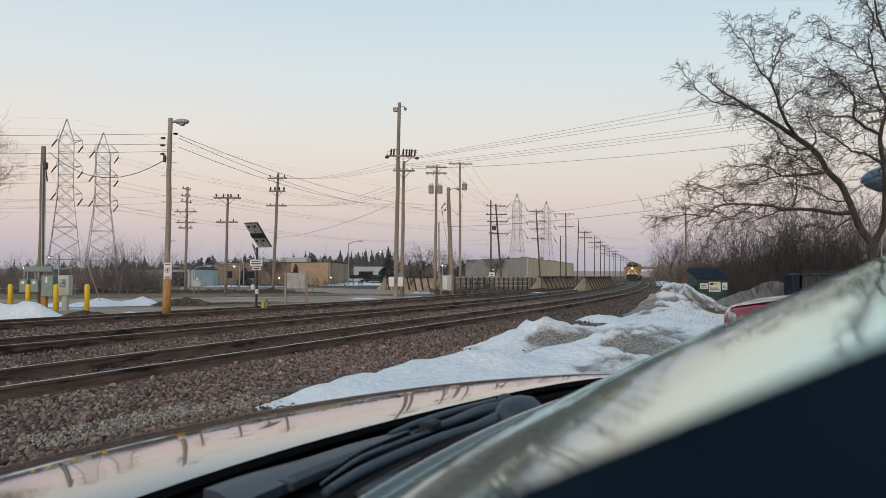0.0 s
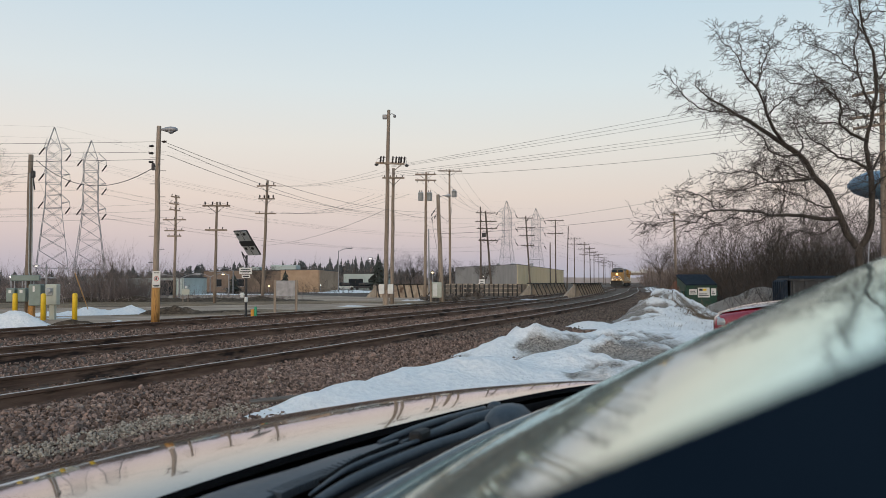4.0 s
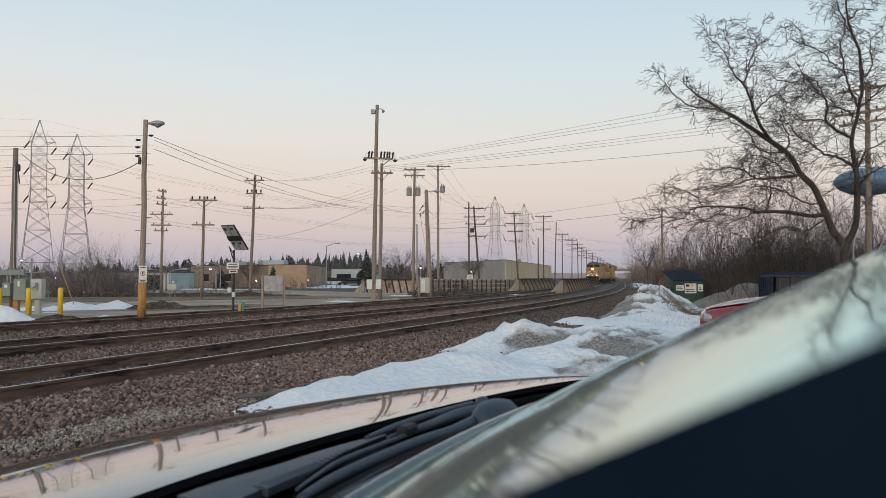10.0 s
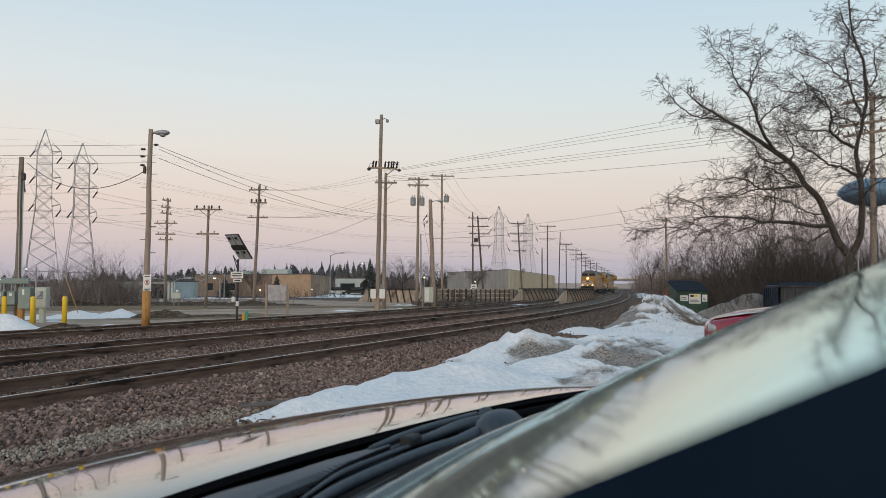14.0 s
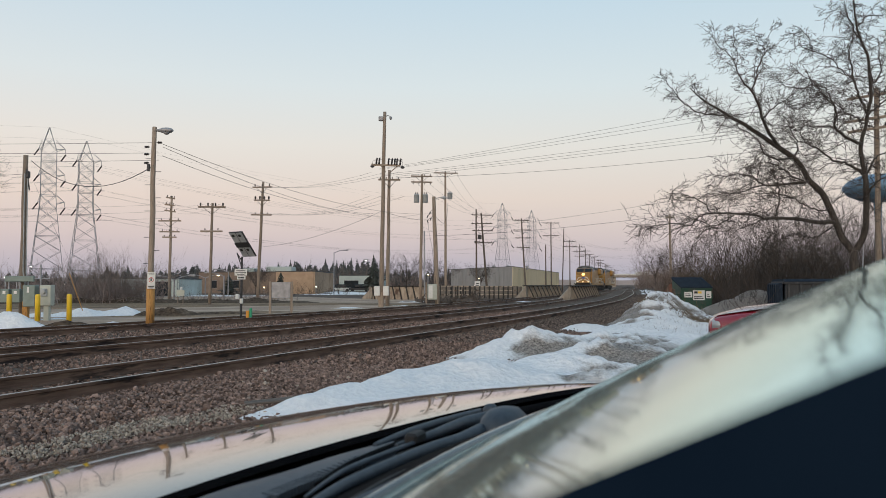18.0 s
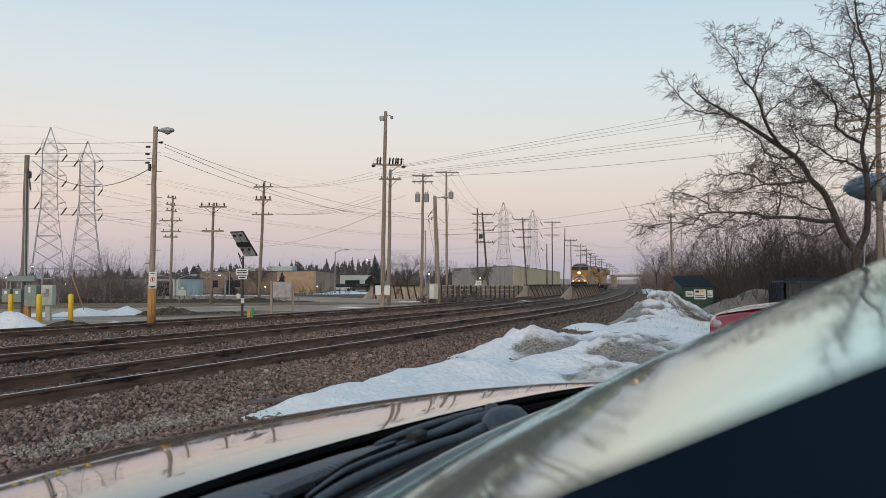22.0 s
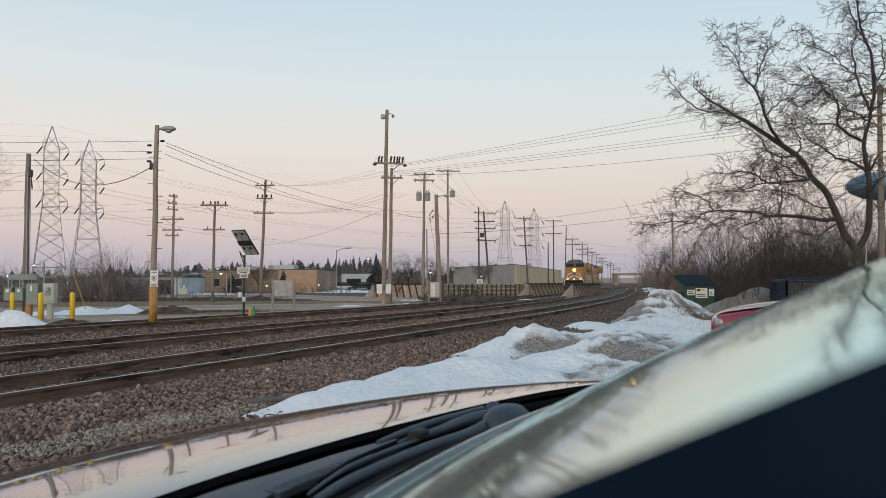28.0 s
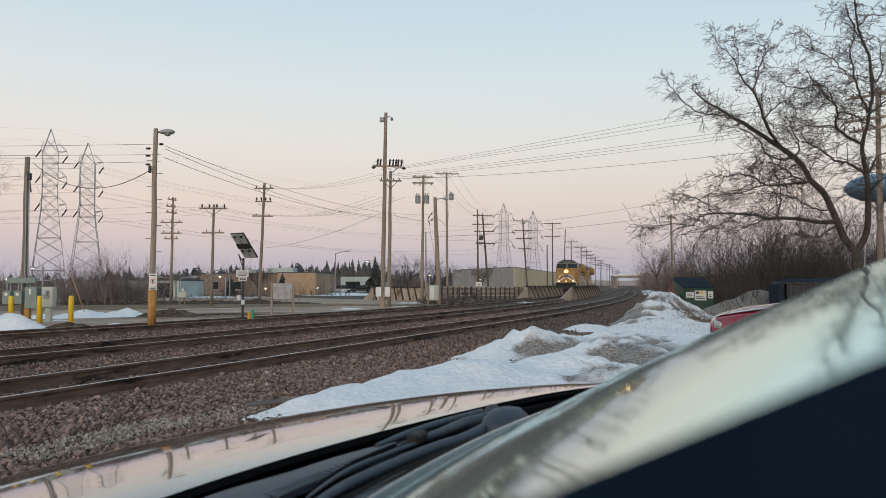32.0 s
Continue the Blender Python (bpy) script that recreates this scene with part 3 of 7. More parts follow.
# ---- lots and paths beyond the tracks ----
def patch(name, pts, z, material, label, category, kind="structure", wob=0.25, seed=0):
    """A thin flat sheet with an uneven outline."""
    out = []
    n = len(pts)
    for i in range(n):
        a, b = Vector(pts[i]), Vector(pts[(i + 1) % n])
        k = max(2, int((b - a).length / 0.8))
        for j in range(k):
            p = a.lerp(b, j / k)
            w = noise.noise_vector(Vector((p.x * .6, p.y * .6, seed)))
            out.append((p.x + wob * w.x, p.y + wob * w.y))
    m = len(out)
    g = Geo().add([(x, y, z) for x, y in out] + [(x, y, z - .03) for x, y in out],
                  [tuple(range(m))] + [(i, i + m, (i + 1) % m + m, (i + 1) % m) for i in range(m)])
    return solid(name, g, material, label, category, kind=kind)


patch("road", [(-40, 20.5), (-14, 26.5), (-9.6, 34), (-4, 45), (-1.5, 52), (-6, 58), (-20, 50), (-40, 42)], .012, M_ASPHALT, "worn grey asphalt lot beyond the tracks", "road")
patch("dirt_strip", [(-40, 42.5), (-20, 50.5), (-6.5, 58.5), (-2, 53), (1.5, 60), (-3, 61.5), (-14, 65.5), (-40, 59), (-60, 59)], .014, M_DIRT, "bare tan dirt behind the asphalt lot", "ground", seed=3)
patch("dirt_strip", [(-15.5, 36.5), (-12.6, 35.8), (-9.5, 38.2), (-8.2, 43.5), (-10.5, 45), (-14, 41)], .018, M_DIRT, "bare tan dirt at the edge of the lot", "ground", wob=.6, seed=7)
patch("yard", [(-60, 60), (-14, 66), (-3, 62), (3, 74), (-6, 80), (-30, 110), (-70, 100)], .012, M_ASPHALT, "grey asphalt yard in front of the brick building", "road")


def build_berm():
    """A low bank of dark earth with an uneven crest behind the lot."""
    g = Geo()
    v, n = [], 120
    for i in range(n + 1):
        x = -52 + 42 * i / n
        y = 61.5 + (x + 52) * .09
        h = (.30 + .2 * noise.noise(Vector((x * .5, 0, 4))) + .1 * noise.noise(Vector((x * 2, 0, 4)))) * min(1, (n - i) / 14)
        for dy, k in ((-1.6, -.1), (-.8, .55), (-.2, 1), (.4, .95), (1.6, -.1)):
            v.append((x, y + dy + .2 * noise.noise(Vector((x, dy, 1))), h * k + .05 * noise.noise(Vector((x * 3, dy * 3, 2)))))
    f = [(i * 5 + k, i * 5 + k + 1, i * 5 + k + 6, i * 5 + k + 5) for i in range(n) for k in range(4)]
    solid("earth_bank", g.add(v, f), M_SOIL, "low dark earth bank behind the lot", "bank", kind="structure")


build_berm()


def heap(x, y, a, b, h, turn, seed, label):
    """A small uneven heap of soil on the ground."""
    def at(u, w):
        r, t = u, w * math.tau
        k = 1 + .3 * noise.noise(Vector((math.cos(t) * 1.5, math.sin(t) * 1.5, seed)))
        px, py = a * r * k * math.cos(t), b * r * k * math.sin(t)
        return Vector((px, py, h * (1 - r * r) * (1 + .5 * noise.noise(Vector((px * 3, py * 3, seed)))) - .03 * r))
    solid("soil_heap", Geo().sheet(at, 10, 36), M_SOIL, label, "soil", "soil heaps", kind="structure", m=pose(x, y, .01, 0, 0, turn))


heap(-12.35, 26.6, 1.1, .45, .26, 25, 1, "dark wet soil thawed out beside the snow pile")
heap(-11.3, 27.5, 1.2, .3, .1, 25, 2, "dark wet soil along the track")
heap(-13.2, 38.4, 1.7, .9, .34, 15, 3, "dark soil at the end of the snow strip")
heap(-11.2, 40.2, 2.2, .7, .1, 10, 4, "low brown soil heap at the lot's edge")



# ---- snow ----
def bump2(x, y, cx0, cy0, a, b, turn):
    """A rounded mound: half lengths a and b, turned by degrees."""
    c, s = math.cos(radians(turn)), math.sin(radians(turn))
    u, v = ((x - cx0) * c + (y - cy0) * s) / a, (-(x - cx0) * s + (y - cy0) * c) / b
    return math.exp(-(u * u + v * v))


# centre, half lengths, turn, height, dirt
MOUNDS = [(-1.6, 9.55, 1.0, .32, 50, .17, -.3), (-.6, 10.6, 2.2, .95, 62, .22, -.3), (0.5, 12.4, 2.4, 1.2, 55, .24, -.25), (1.7, 11.6, 1.5, 1.2, 20, .18, -.1), (1.35, 16.4, 1.25, .6, 25, .38, .1), (2.2, 17.2, .9, .5, 15, .15, .0), (2.5, 16.9, 1.0, .6, 10, .38, .30), (3.1, 18.2, 1.3, .7, 20, .4, .1), (.95, 15.5, .7, .4, 60, .2, -.1),
          (2.0, 13.3, .7, .4, 30, .32, .1), (3.55, 15.4, 1.25, .9, 30, .48, .5), (2.15, 11.7, .5, .3, 10, .13, .75), (1.3, 14.8, .9, .3, 30, -.10, .55), (2.1, 14.7, 1.1, .45, 30, .22, -.3), (3.0, 13.0, .8, .5, 0, .24, .4), (1.9, 15.2, .8, .3, 35, -.16, .4),
          (3.1, 15.0, .9, .3, 20, -.14, .34), (4.7, 20.0, 1.6, 1.1, 60, .34, .35), (6.6, 25.0, 2.8, 1.5, 65, .40, -.3), (8.3, 30.2, 2.4, 1.3, 72, .5, -.1), (9.45, 34.4, 2.4, 1.25, 68, .92, .14),
          (10.3, 34.0, 1.6, 1.0, 10, .30, .12), (7.85, 31.4, 2.8, .8, 70, .36, .7), (4.6, 26.6, 1.4, .55, 52, .26, -.1), (10.25, 39.0, 2.2, .8, 72, .95, .35),
          (6.9, 21.0, 1.6, 1.2, 40, .22, -.3), (8.9, 25.5, 2.0, 1.2, 20, .2, -.1)]


def bank_soil(x, y):
    d, w = 0.0, 1e-3
    for mx, my, a, b, t, k, dirt in MOUNDS:
        g = bump2(x, y, mx, my, a, b, t)
        d, w = d + g * dirt, w + g
    return d / w


def bank_height(x, y):
    h = -0.12
    for mx, my, a, b, t, k, _ in MOUNDS:
        h += k * bump2(x, y, mx, my, a, b, t)
    n = noise.fractal(Vector((x * .9, y * .9, 3)), 1.0, 2.1, 5)
    r = 1 - abs(noise.noise(Vector((x * 1.4, y * 1.4, 8))))
    rough = max(0.0, min(1.2, .6 + 1.8 * bank_soil(x, y)))
    h += rough * min(max(h + .1, 0), .4) * (.34 * noise.fractal(Vector((x * 1.9, y * 1.9, 13)), 1.0, 2.1, 5) + .12 * (1 - 2 * abs(noise.noise(Vector((x * 3.1, y * 3.1, 18))))))
    return h + min(max(h + .12, 0), .7) * (.34 * n + .22 * (r - .62)) + .02 * noise.noise(Vector((x * 6, y * 6, 1)))


def bank_dirt(x, y):
    return 1.5 * bank_soil(x, y) + .3 * noise.noise(Vector((x * .8, y * .8, 20)))


def snow_sheet(name, x0, x1, y0, y1, step, hf, df, label, category="snow", hollow=0.0):
    """Snow on a grid; hollow adds grit in dips and on slopes rising with y, and takes it off crests."""
    nx, ny = int((x1 - x0) / step), int((y1 - y0) / step)
    H = [[hf(x0 + i * step, y0 + j * step) for i in range(nx + 1)] for j in range(ny + 1)]
    keep, v, f, dirt = {}, [], [], []

    def vid(i, j):
        if (i, j) not in keep:
            x, y = x0 + i * step, y0 + j * step
            keep[i, j] = len(v)
            v.append((x, y, max(H[j][i], -.06)))
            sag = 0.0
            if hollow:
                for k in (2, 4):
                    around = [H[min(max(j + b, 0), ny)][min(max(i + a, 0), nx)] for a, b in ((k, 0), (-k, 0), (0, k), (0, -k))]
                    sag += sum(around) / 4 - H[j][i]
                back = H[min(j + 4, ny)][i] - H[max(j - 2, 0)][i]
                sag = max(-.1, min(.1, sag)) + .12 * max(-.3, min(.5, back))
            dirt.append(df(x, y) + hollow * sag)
        return keep[i, j]
    for j in range(ny):
        for i in range(nx):
            if max(H[j][i], H[j][i + 1], H[j + 1][i], H[j + 1][i + 1]) > -.05:
                f.append((vid(i, j), vid(i + 1, j), vid(i + 1, j + 1), vid(i, j + 1)))
    g = Geo()
    g.v, g.f = v, f
    ob = solid(name, g, M_SNOW, label, category, kind="structure", soft=True)
    at = ob.data.attributes.new("dirt", "FLOAT", "POINT")
    at.data.foreach_set("value", dirt)
    return ob


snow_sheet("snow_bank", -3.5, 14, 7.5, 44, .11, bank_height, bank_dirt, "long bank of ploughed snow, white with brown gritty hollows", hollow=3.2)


def flat_snow(spots, seed):
    def hf(x, y):
        h = -.11
        for mx, my, a, b, t, k in spots:
            h += k * bump2(x, y, mx, my, a, b, t)
        return h + (.08 + .5 * max(h + .05, 0)) * noise.fractal(Vector((x * 1.1, y * 1.1, seed)), 1, 2, 5)
    return hf


snow_sheet("snow_patch", -24, -8, 24, 48, .2, flat_snow([(-14.1, 26.7, .8, .6, 25, .35), (-15.6, 26.6, 1.7, .9, 15, .5), (-18.2, 36.6, 2.0, .6, 22, .20), (-16.9, 37.2, 1.7, .6, 24, .19), (-15.8, 37.9, 1.4, .6, 30, .24), (-14.9, 38.6, .8, .5, 35, .30),
           (-10.4, 32.4, 2.2, .42, 70, .18), (-12.5, 29.8, 1.6, .4, 78, .17), (-17.5, 33.5, 3.2, .3, 20, .15), (-20, 39, 3, .5, 20, .16)], 5),
           lambda x, y: -.08 + .25 * noise.noise(Vector((x * .7, y * .7, 2))) + .5 * max(0, min(1, x + 14.6)) * (y > 35), "patches of thawing snow beyond the tracks", "snow")
snow_sheet("snow_patch", -10, 12, 42, 74, .35, flat_snow([(-2.6, 55, 2.2, .5, 20, .16), (-5.6, 49.5, 2, .4, 25, .15), (-1.8, 66, 3.2, .8, 10, .17), (2.5, 61, 2.2, .5, 25, .15), (6.5, 68, 2.0, .5, 30, .15)], 9),
           lambda x, y: .05, "thin strips of old snow on the yard", "snow")
snow_sheet("snow_patch", -8, 2, 12, 26, .15, flat_snow([(-6.45, 20.7, 1.5, .22, 66, .14), (-5.6, 22.5, .8, .16, 66, .12)], 11),
           lambda x, y: .02, "thin streak of snow between the tracks", "snow")
snow_sheet("gravel_heap", 12.5, 19.5, 37, 45, .15, lambda x, y: -.12 + 1.25 * bump2(x, y, 16.3, 41.2, 1.5, 1.3, 10) + .55 * bump2(x, y, 14.3, 40.6, 1.6, 1.0, 0) + .1 * noise.fractal(Vector((x, y, 4)), 1, 2, 5),
           lambda x, y: .85 + .3 * noise.noise(Vector((x * .8, y * .8, 30))) - .25 * max(0, 14.6 - x), "heap of dirty snow and gravel beside the green dumpster", "heap")
snow_sheet("snow_patch", 28, 52, 120, 200, 1.0, flat_snow([(33, 128, 8, .9, 74, .3), (41, 160, 14, 1.1, 76, .3), (47, 185, 10, 1.2, 76, .3)], 15), lambda x, y: -.1, "strip of snow along the curve of the tracks", "snow")
snow_sheet("snow_patch", -60, -5, 88, 150, 1.2, flat_snow([(-28, 100, 8, 2, 5, .25), (-14, 118, 6, 2.2, 5, .3), (-45, 110, 12, 2, 5, .25), (-17.5, 138, 6, 3, 5, .3), (-30, 84, 5, 1, 5, .2)], 19), lambda x, y: -.05, "far patches of snow by the buildings", "snow")


# dry weeds on the far bank
def build_weeds():
    rng = random.Random(5)
    g = Geo()
    for _ in range(420):
        x, y = rng.gauss(7.5, .9), rng.gauss(24.6, 1.7)
        z = max(bank_height(x, y), 0) - .03
        h = rng.uniform(.03, .13)
        a = rng.uniform(0, 6.28)
        k = rng.uniform(.2, 1.1) * h
        p, w = Vector((x, y, z)), .0035
        tip = p + Vector((k * math.cos(a), k * math.sin(a), h))
        mid = p.lerp(tip, .5) + Vector((0, 0, .1 * h))
        g.add([p + Vector((-w, 0, 0)), p + Vector((w, 0, 0)), mid + Vector((w, 0, 0)), mid + Vector((-w, 0, 0)), tip], [(0, 1, 2, 3), (3, 2, 4)])
    clumps = [(rng.gauss(9.7, .8), rng.gauss(30.6, 1.5)) for _ in range(30)]
    for _ in range(2600):
        cx0, cy0 = rng.choice(clumps)
        x, y = rng.gauss(cx0, .2), rng.gauss(cy0, .24)
        z = max(bank_height(x, y), 0) - .03
        h, a = rng.uniform(.06, .32), rng.uniform(0, 6.28)
        p, w = Vector((x, y, z)), .012
        tip = p + Vector((.8 * h * math.cos(a), .8 * h * math.sin(a), h * rng.uniform(.3, 1)))
        g.add([p + Vector((-w, 0, 0)), p + Vector((w, 0, 0)), tip], [(0, 1, 2)])
    for _ in range(420):
        x, y = rng.gauss(11.5, 1.8), rng.gauss(34.0, 2.5)
        z = max(bank_height(x, y), 0) - .03
        h = rng.uniform(.15, .5)
        p, w = Vector((x, y, z)), .008
        tip = p + Vector((rng.uniform(-.2, .2), rng.uniform(-.2, .2), h))
        g.add([p + Vector((-w, 0, 0)), p + Vector((w, 0, 0)), tip], [(0, 1, 2)])
    solid("dry_weeds", g, M_STRAW, "dry straw-coloured weeds standing in the snow", "weeds", kind="stuff")


build_weeds()


# ---- poles ----
def insulator(g, p, h=.16, r=.05):
    x, y, z = p
    g.lathe([(r * .35, 0), (r * .5, h * .2), (r, h * .3), (r * .6, h * .5), (r, h * .62), (r * .6, h * .8), (r * .8, h)], (x, y, z), 7)


PIN = Geo()
insulator(PIN, (0, 0, 0))
PIN = PIN.mesh("insulator", M_PORCELAIN)


def crossarm(pole, z, length, turn, pins, x=0.0, brace=True, off=0.14, sec=.055, tilt=0.0, drop=False, pin_scale=1.0):
    """A timber arm across the pole with its brace and insulators."""
    arm = part("crossarm", Geo().box(-length / 2, length / 2, -off - sec, -off + sec, -sec * 1.1, sec * 1.1, .012), next(c for c in pole.children if c.name.startswith("shaft")).data.materials[0], pole)
    arm.matrix_local = pose(x, 0, z, 0, tilt, turn)
    for k in range(pins):
        u = (-.5 + (k + .35) / (pins - .3) if pins > 1 else 0) * length
        ob = part("insulator", PIN, None, arm)
        ob.matrix_local = pose(u, -off, -sec if drop else sec, 180 if drop else 0) @ Matrix.Diagonal((pin_scale, pin_scale, pin_scale, 1))
    if brace:
        part("brace", Geo().tube((-length * .3, -off - .02, -sec), (0, -off, -.55), .018, n=5).tube((length * .3, -off - .02, -sec), (0, -off, -.55), .018, n=5), M_DARKMETAL, arm)
    return arm


def shaft(h, r, lean=0.0, n=10):
    g = Geo()
    k = 7
    pts = [(lean * i / k + .012 * math.sin(i * 2.1), 0.008 * math.cos(i * 1.7), h * i / k - (.15 if i == 0 else 0)) for i in range(k + 1)]
    return g.path(pts, [.82 * r * (1 - .32 * i / k) for i in range(k + 1)], n)


def utility_pole(x, y, h, r, lean=0.0, label="", group="utility poles", name="utility_pole", wood=M_WOOD):
    p = thing(name, pose(x, y, 0), label or "weathered grey-brown timber utility pole", "utility pole", group)
    part("shaft", shaft(h, r, lean), wood, p, soft=True)
    return p


def transformer(pole, x, y, z, r=.21, h=.68):
    t = part("transformer", Geo().lathe([(r * .9, 0), (r, .04), (r, h * .86), (r * 1.04, h * .87), (r * 1.04, h * .91), (r * .7, h), (.05, h * 1.02)], (x, y, z), 14), M_TRANSF, pole, "grey transformer can", soft=True)
    for dx in (-.1, .1):
        ob = part("bushing", PIN, None, t)
        ob.matrix_local = pose(x + dx, y, z + h)
    return t


def steps(pole, h, r, z0=1.5, lean=0.0):
    k = 0
    z = z0
    while z < h - .6:
        s = 1 if k % 2 else -1
        ob = part("step_bolt", STEP, None, pole)
        ob.matrix_local = pose(lean * z / h, 0, z, 0, 90 * s, 0)
        z += .45
        k += 1


STEP = Geo().tube((0, 0, 0), (0, 0, .27), .011, n=5).mesh("step_bolt", M_DARKMETAL)


def cobra(pole, z, reach, turn, head_material, up=.25, x=0.0):
    """A street light head on its bent arm."""
    arm = part("lamp_arm", Geo().path([(0, 0, 0), (reach * .3, 0, up * .7), (reach * .7, 0, up), (reach, 0, up)], .028, 6), M_STEEL, pole)
    arm.matrix_local = pose(x, 0, z, 0, 0, turn)
    g = Geo()
    g.lathe([(.03, -.1), (.07, 0), (.12, .12), (.14, .26), (.11, .4), (.05, .48)], (0, 0, 0), 12, pose(0, 0, 0, 0, 90, 0) @ Matrix.Diagonal((.75, 1, 1, 1)))
    head = part("lamp_head", g, head_material, arm, soft=True)
    head.matrix_local = pose(reach - .05, 0, up)
    bowl = part("bowl", Geo().lathe([(.02, -.09), (.08, -.07), (.11, -.03), (.11, 0)], (.25, 0, -.06), 12), M_LENS, arm, "clear lens bowl", soft=True)
    bowl.matrix_local = pose(reach - .05, 0, up)
    return arm


def sign_plate(parent, x, y, z, w, h, rows, frame_material=M_WHITE):
    """A flat plate whose lettering is unreadable: plain bars."""
    s = part("sign", Geo().box(x - w / 2, x + w / 2, y - .012, y, z - h / 2, z + h / 2, .004), frame_material, parent, "white sign plate")
    for dz, bw, bh in rows:
        part("bar", Geo().box(x - bw / 2, x + bw / 2, y - .018, y - .0135, z + dz - bh / 2, z + dz + bh / 2), M_BLACKINK, s)
    return s


# the lamp pole with the ochre foot
def build_lamp_pole():
    x0, y0 = -9.98, 27.3
    p = utility_pole(x0, y0, 6.9, .135, .04, "timber lamp pole with ochre painted foot and a no-trespassing sign", "utility poles", "lamp_pole")
    part("painted_foot", Geo().path([(0, 0, .16), (.004, 0, .7), (.009, 0, 1.45)], [.142, .14, .137], 12), M_OCHRE, p, "ochre painted foot of the pole", soft=True)
    cobra(p, 6.72, .2, 0, M_STEEL, .06, .06)
    s = sign_plate(p, .08, -.15, 1.62, .27, .56, [(.22, .18, .025), (-.21, .2, .03), (-.25, .14, .018)])
    part("ring", Geo().add(*ring_mesh(.08, -.1655, 1.64, .085, .065)), M_REDINK, s, "red prohibition ring")
    part("figure", Geo().box(.055, .1, -.168, -.164, 1.6, 1.69, 0), M_BLACKINK, s)
    steps(p, 6.6, .13, 2.2, .04)
    for z, dx, sgn in ((6.35, .04, 1), (6.2, .04, -1), (5.95, .03, -1), (5.65, .03, -1)):
        ob = part("insulator", PIN, None, p)
        ob.matrix_local = pose(dx + sgn * .13, -.05, z, 0, 90 * sgn, 0)
    part("splice_box", Geo().box(-.14, -.04, -.16, -.08, 5.35, 5.6, .02), M_DARKMETAL, p)
    return p


def ring_mesh(x, y, z, r1, r0, n=24):
    v = [(x + r * math.cos(k * math.tau / n), y, z + r * math.sin(k * math.tau / n)) for r in (r0, r1) for k in range(n)]
    return v, [(k, (k + 1) % n, n + (k + 1) % n, n + k) for k in range(n)]


build_lamp_pole()

# the tall pair by the crossing
tall = utility_pole(-4.05, 52.3, 12.86, .19, .2, "tall timber pole with a camera and white boxes at its foot")
part("camera_arm", Geo().box(-.2, .1, -.1, .1, 12.25, 12.55, .03).path([(.2, 0, 12.5), (.4, 0, 12.62), (.58, 0, 12.55)], .025, 6).lathe([(.02, -.1), (.08, -.06), (.1, .02), (.08, .1), (.02, .12)], (.6, 0, 12.43), 10), M_STEEL, tall)
for bx0 in (-.42, .16):
    part("meter_box", Geo().box(bx0, bx0 + .36, -.36, -.12, .75, 1.38, .02), M_WHITE, tall, "white meter box")
part("ground_sleeve", Geo().tube((0, 0, 0), (.01, 0, 1.0), .2, .19, 10), M_WOOD, tall, "weathered sleeve at the foot of the pole")
arm = crossarm(tall, 9.3, 1.9, 0, 0, .3, False, tilt=2)
cut = Geo().lathe([(.03, 0), (.075, .03), (.045, .08), (.075, .13), (.045, .18), (.075, .23), (.045, .28), (.075, .33), (.03, .38), (.05, .43)], (0, 0, 0), 9).tube((0, 0, .4), (.16, 0, .34), .014, n=4).mesh("cutout", M_PORCELAIN)
for u in (-.63, -.45, .16, .38, .57, .71, .93):
    part("cutout", cut, None, arm, "dark fuse cutout").matrix_local = pose(u, -.2, .03, 0, 4, 0)
for u, s in ((-.88, -1), (1.1, 1)):
    part("arrester", Geo().lathe([(.04, 0), (.13, .05), (.14, .13), (.05, .17)], (u, -.15, -.2), 10).path([(u, -.15, -.05), (u - s * .02, -.15, .25), (u - s * .3, -.15, .35)], .014, 4), M_DARKMETAL, arm, "dark round arrester on a thin bracket")
part("knee_brace", Geo().tube((.25, -.12, -.5), (.75, -.14, -.05), .03, n=5).tube((0, -.12, -.45), (-.3, -.14, -.05), .03, n=5), M_WOOD, arm)
pair = utility_pole(-3.78, 54.4, 9.3, .17, .1, "timber utility pole standing beside a taller one")
crossarm(pair, 8.62, 1.5, 6, 4, .1, pin_scale=.8)

p = utility_pole(-2.12, 75, 11.85, .19, .15, "timber pole with two arms and grey transformers")
crossarm(p, 11.65, 2.0, 6, 4, .1, pin_scale=.8)
crossarm(p, 11.1, 2.0, 6, 4, .1, drop=True, brace=False)
for dx in (-.36, .46):
    transformer(p, dx, -.3, 9.15, .25, .8)
part("conduit", Geo().tube((.4, -.1, 0), (.36, -.1, 6.5), .07), M_STEEL, p)

p = utility_pole(-.42, 61, 8.2, .24, -.3, "stout leaning timber pole with a street lamp and cable fittings")
cobra(p, 8.0, .5, 0, M_TRANSF, .12, -.2)
for dx, dz, a in ((-.55, 7.0, 30), (-.72, 6.75, -20), (-.5, 6.55, 10), (-.78, 6.35, 40)):
    part("cable_fitting", Geo().tube((dx, -.12, dz), (dx + .1 * math.sin(a), -.14, dz - .2), .05, .035, 6).path([(dx, -.12, dz), (dx + .12, -.12, dz + .14), (-.26, -.1, dz + .22)], .016, 4), M_DARKMETAL, p)
part("drop_cable", Geo().path([(.8, 0, 7.7), (.72, -.05, 6.6), (.45, -.1, 6.1), (-.1, -.1, 6.6)], .014, 4), M_WIRE, p)
part("drop_cable", Geo().path([(-.75, -.1, 6.4), (-.65, -.12, 5.5), (-.4, -.15, 4.2), (-.1, -.2, 1.2)], .014, 4), M_WIRE, p)

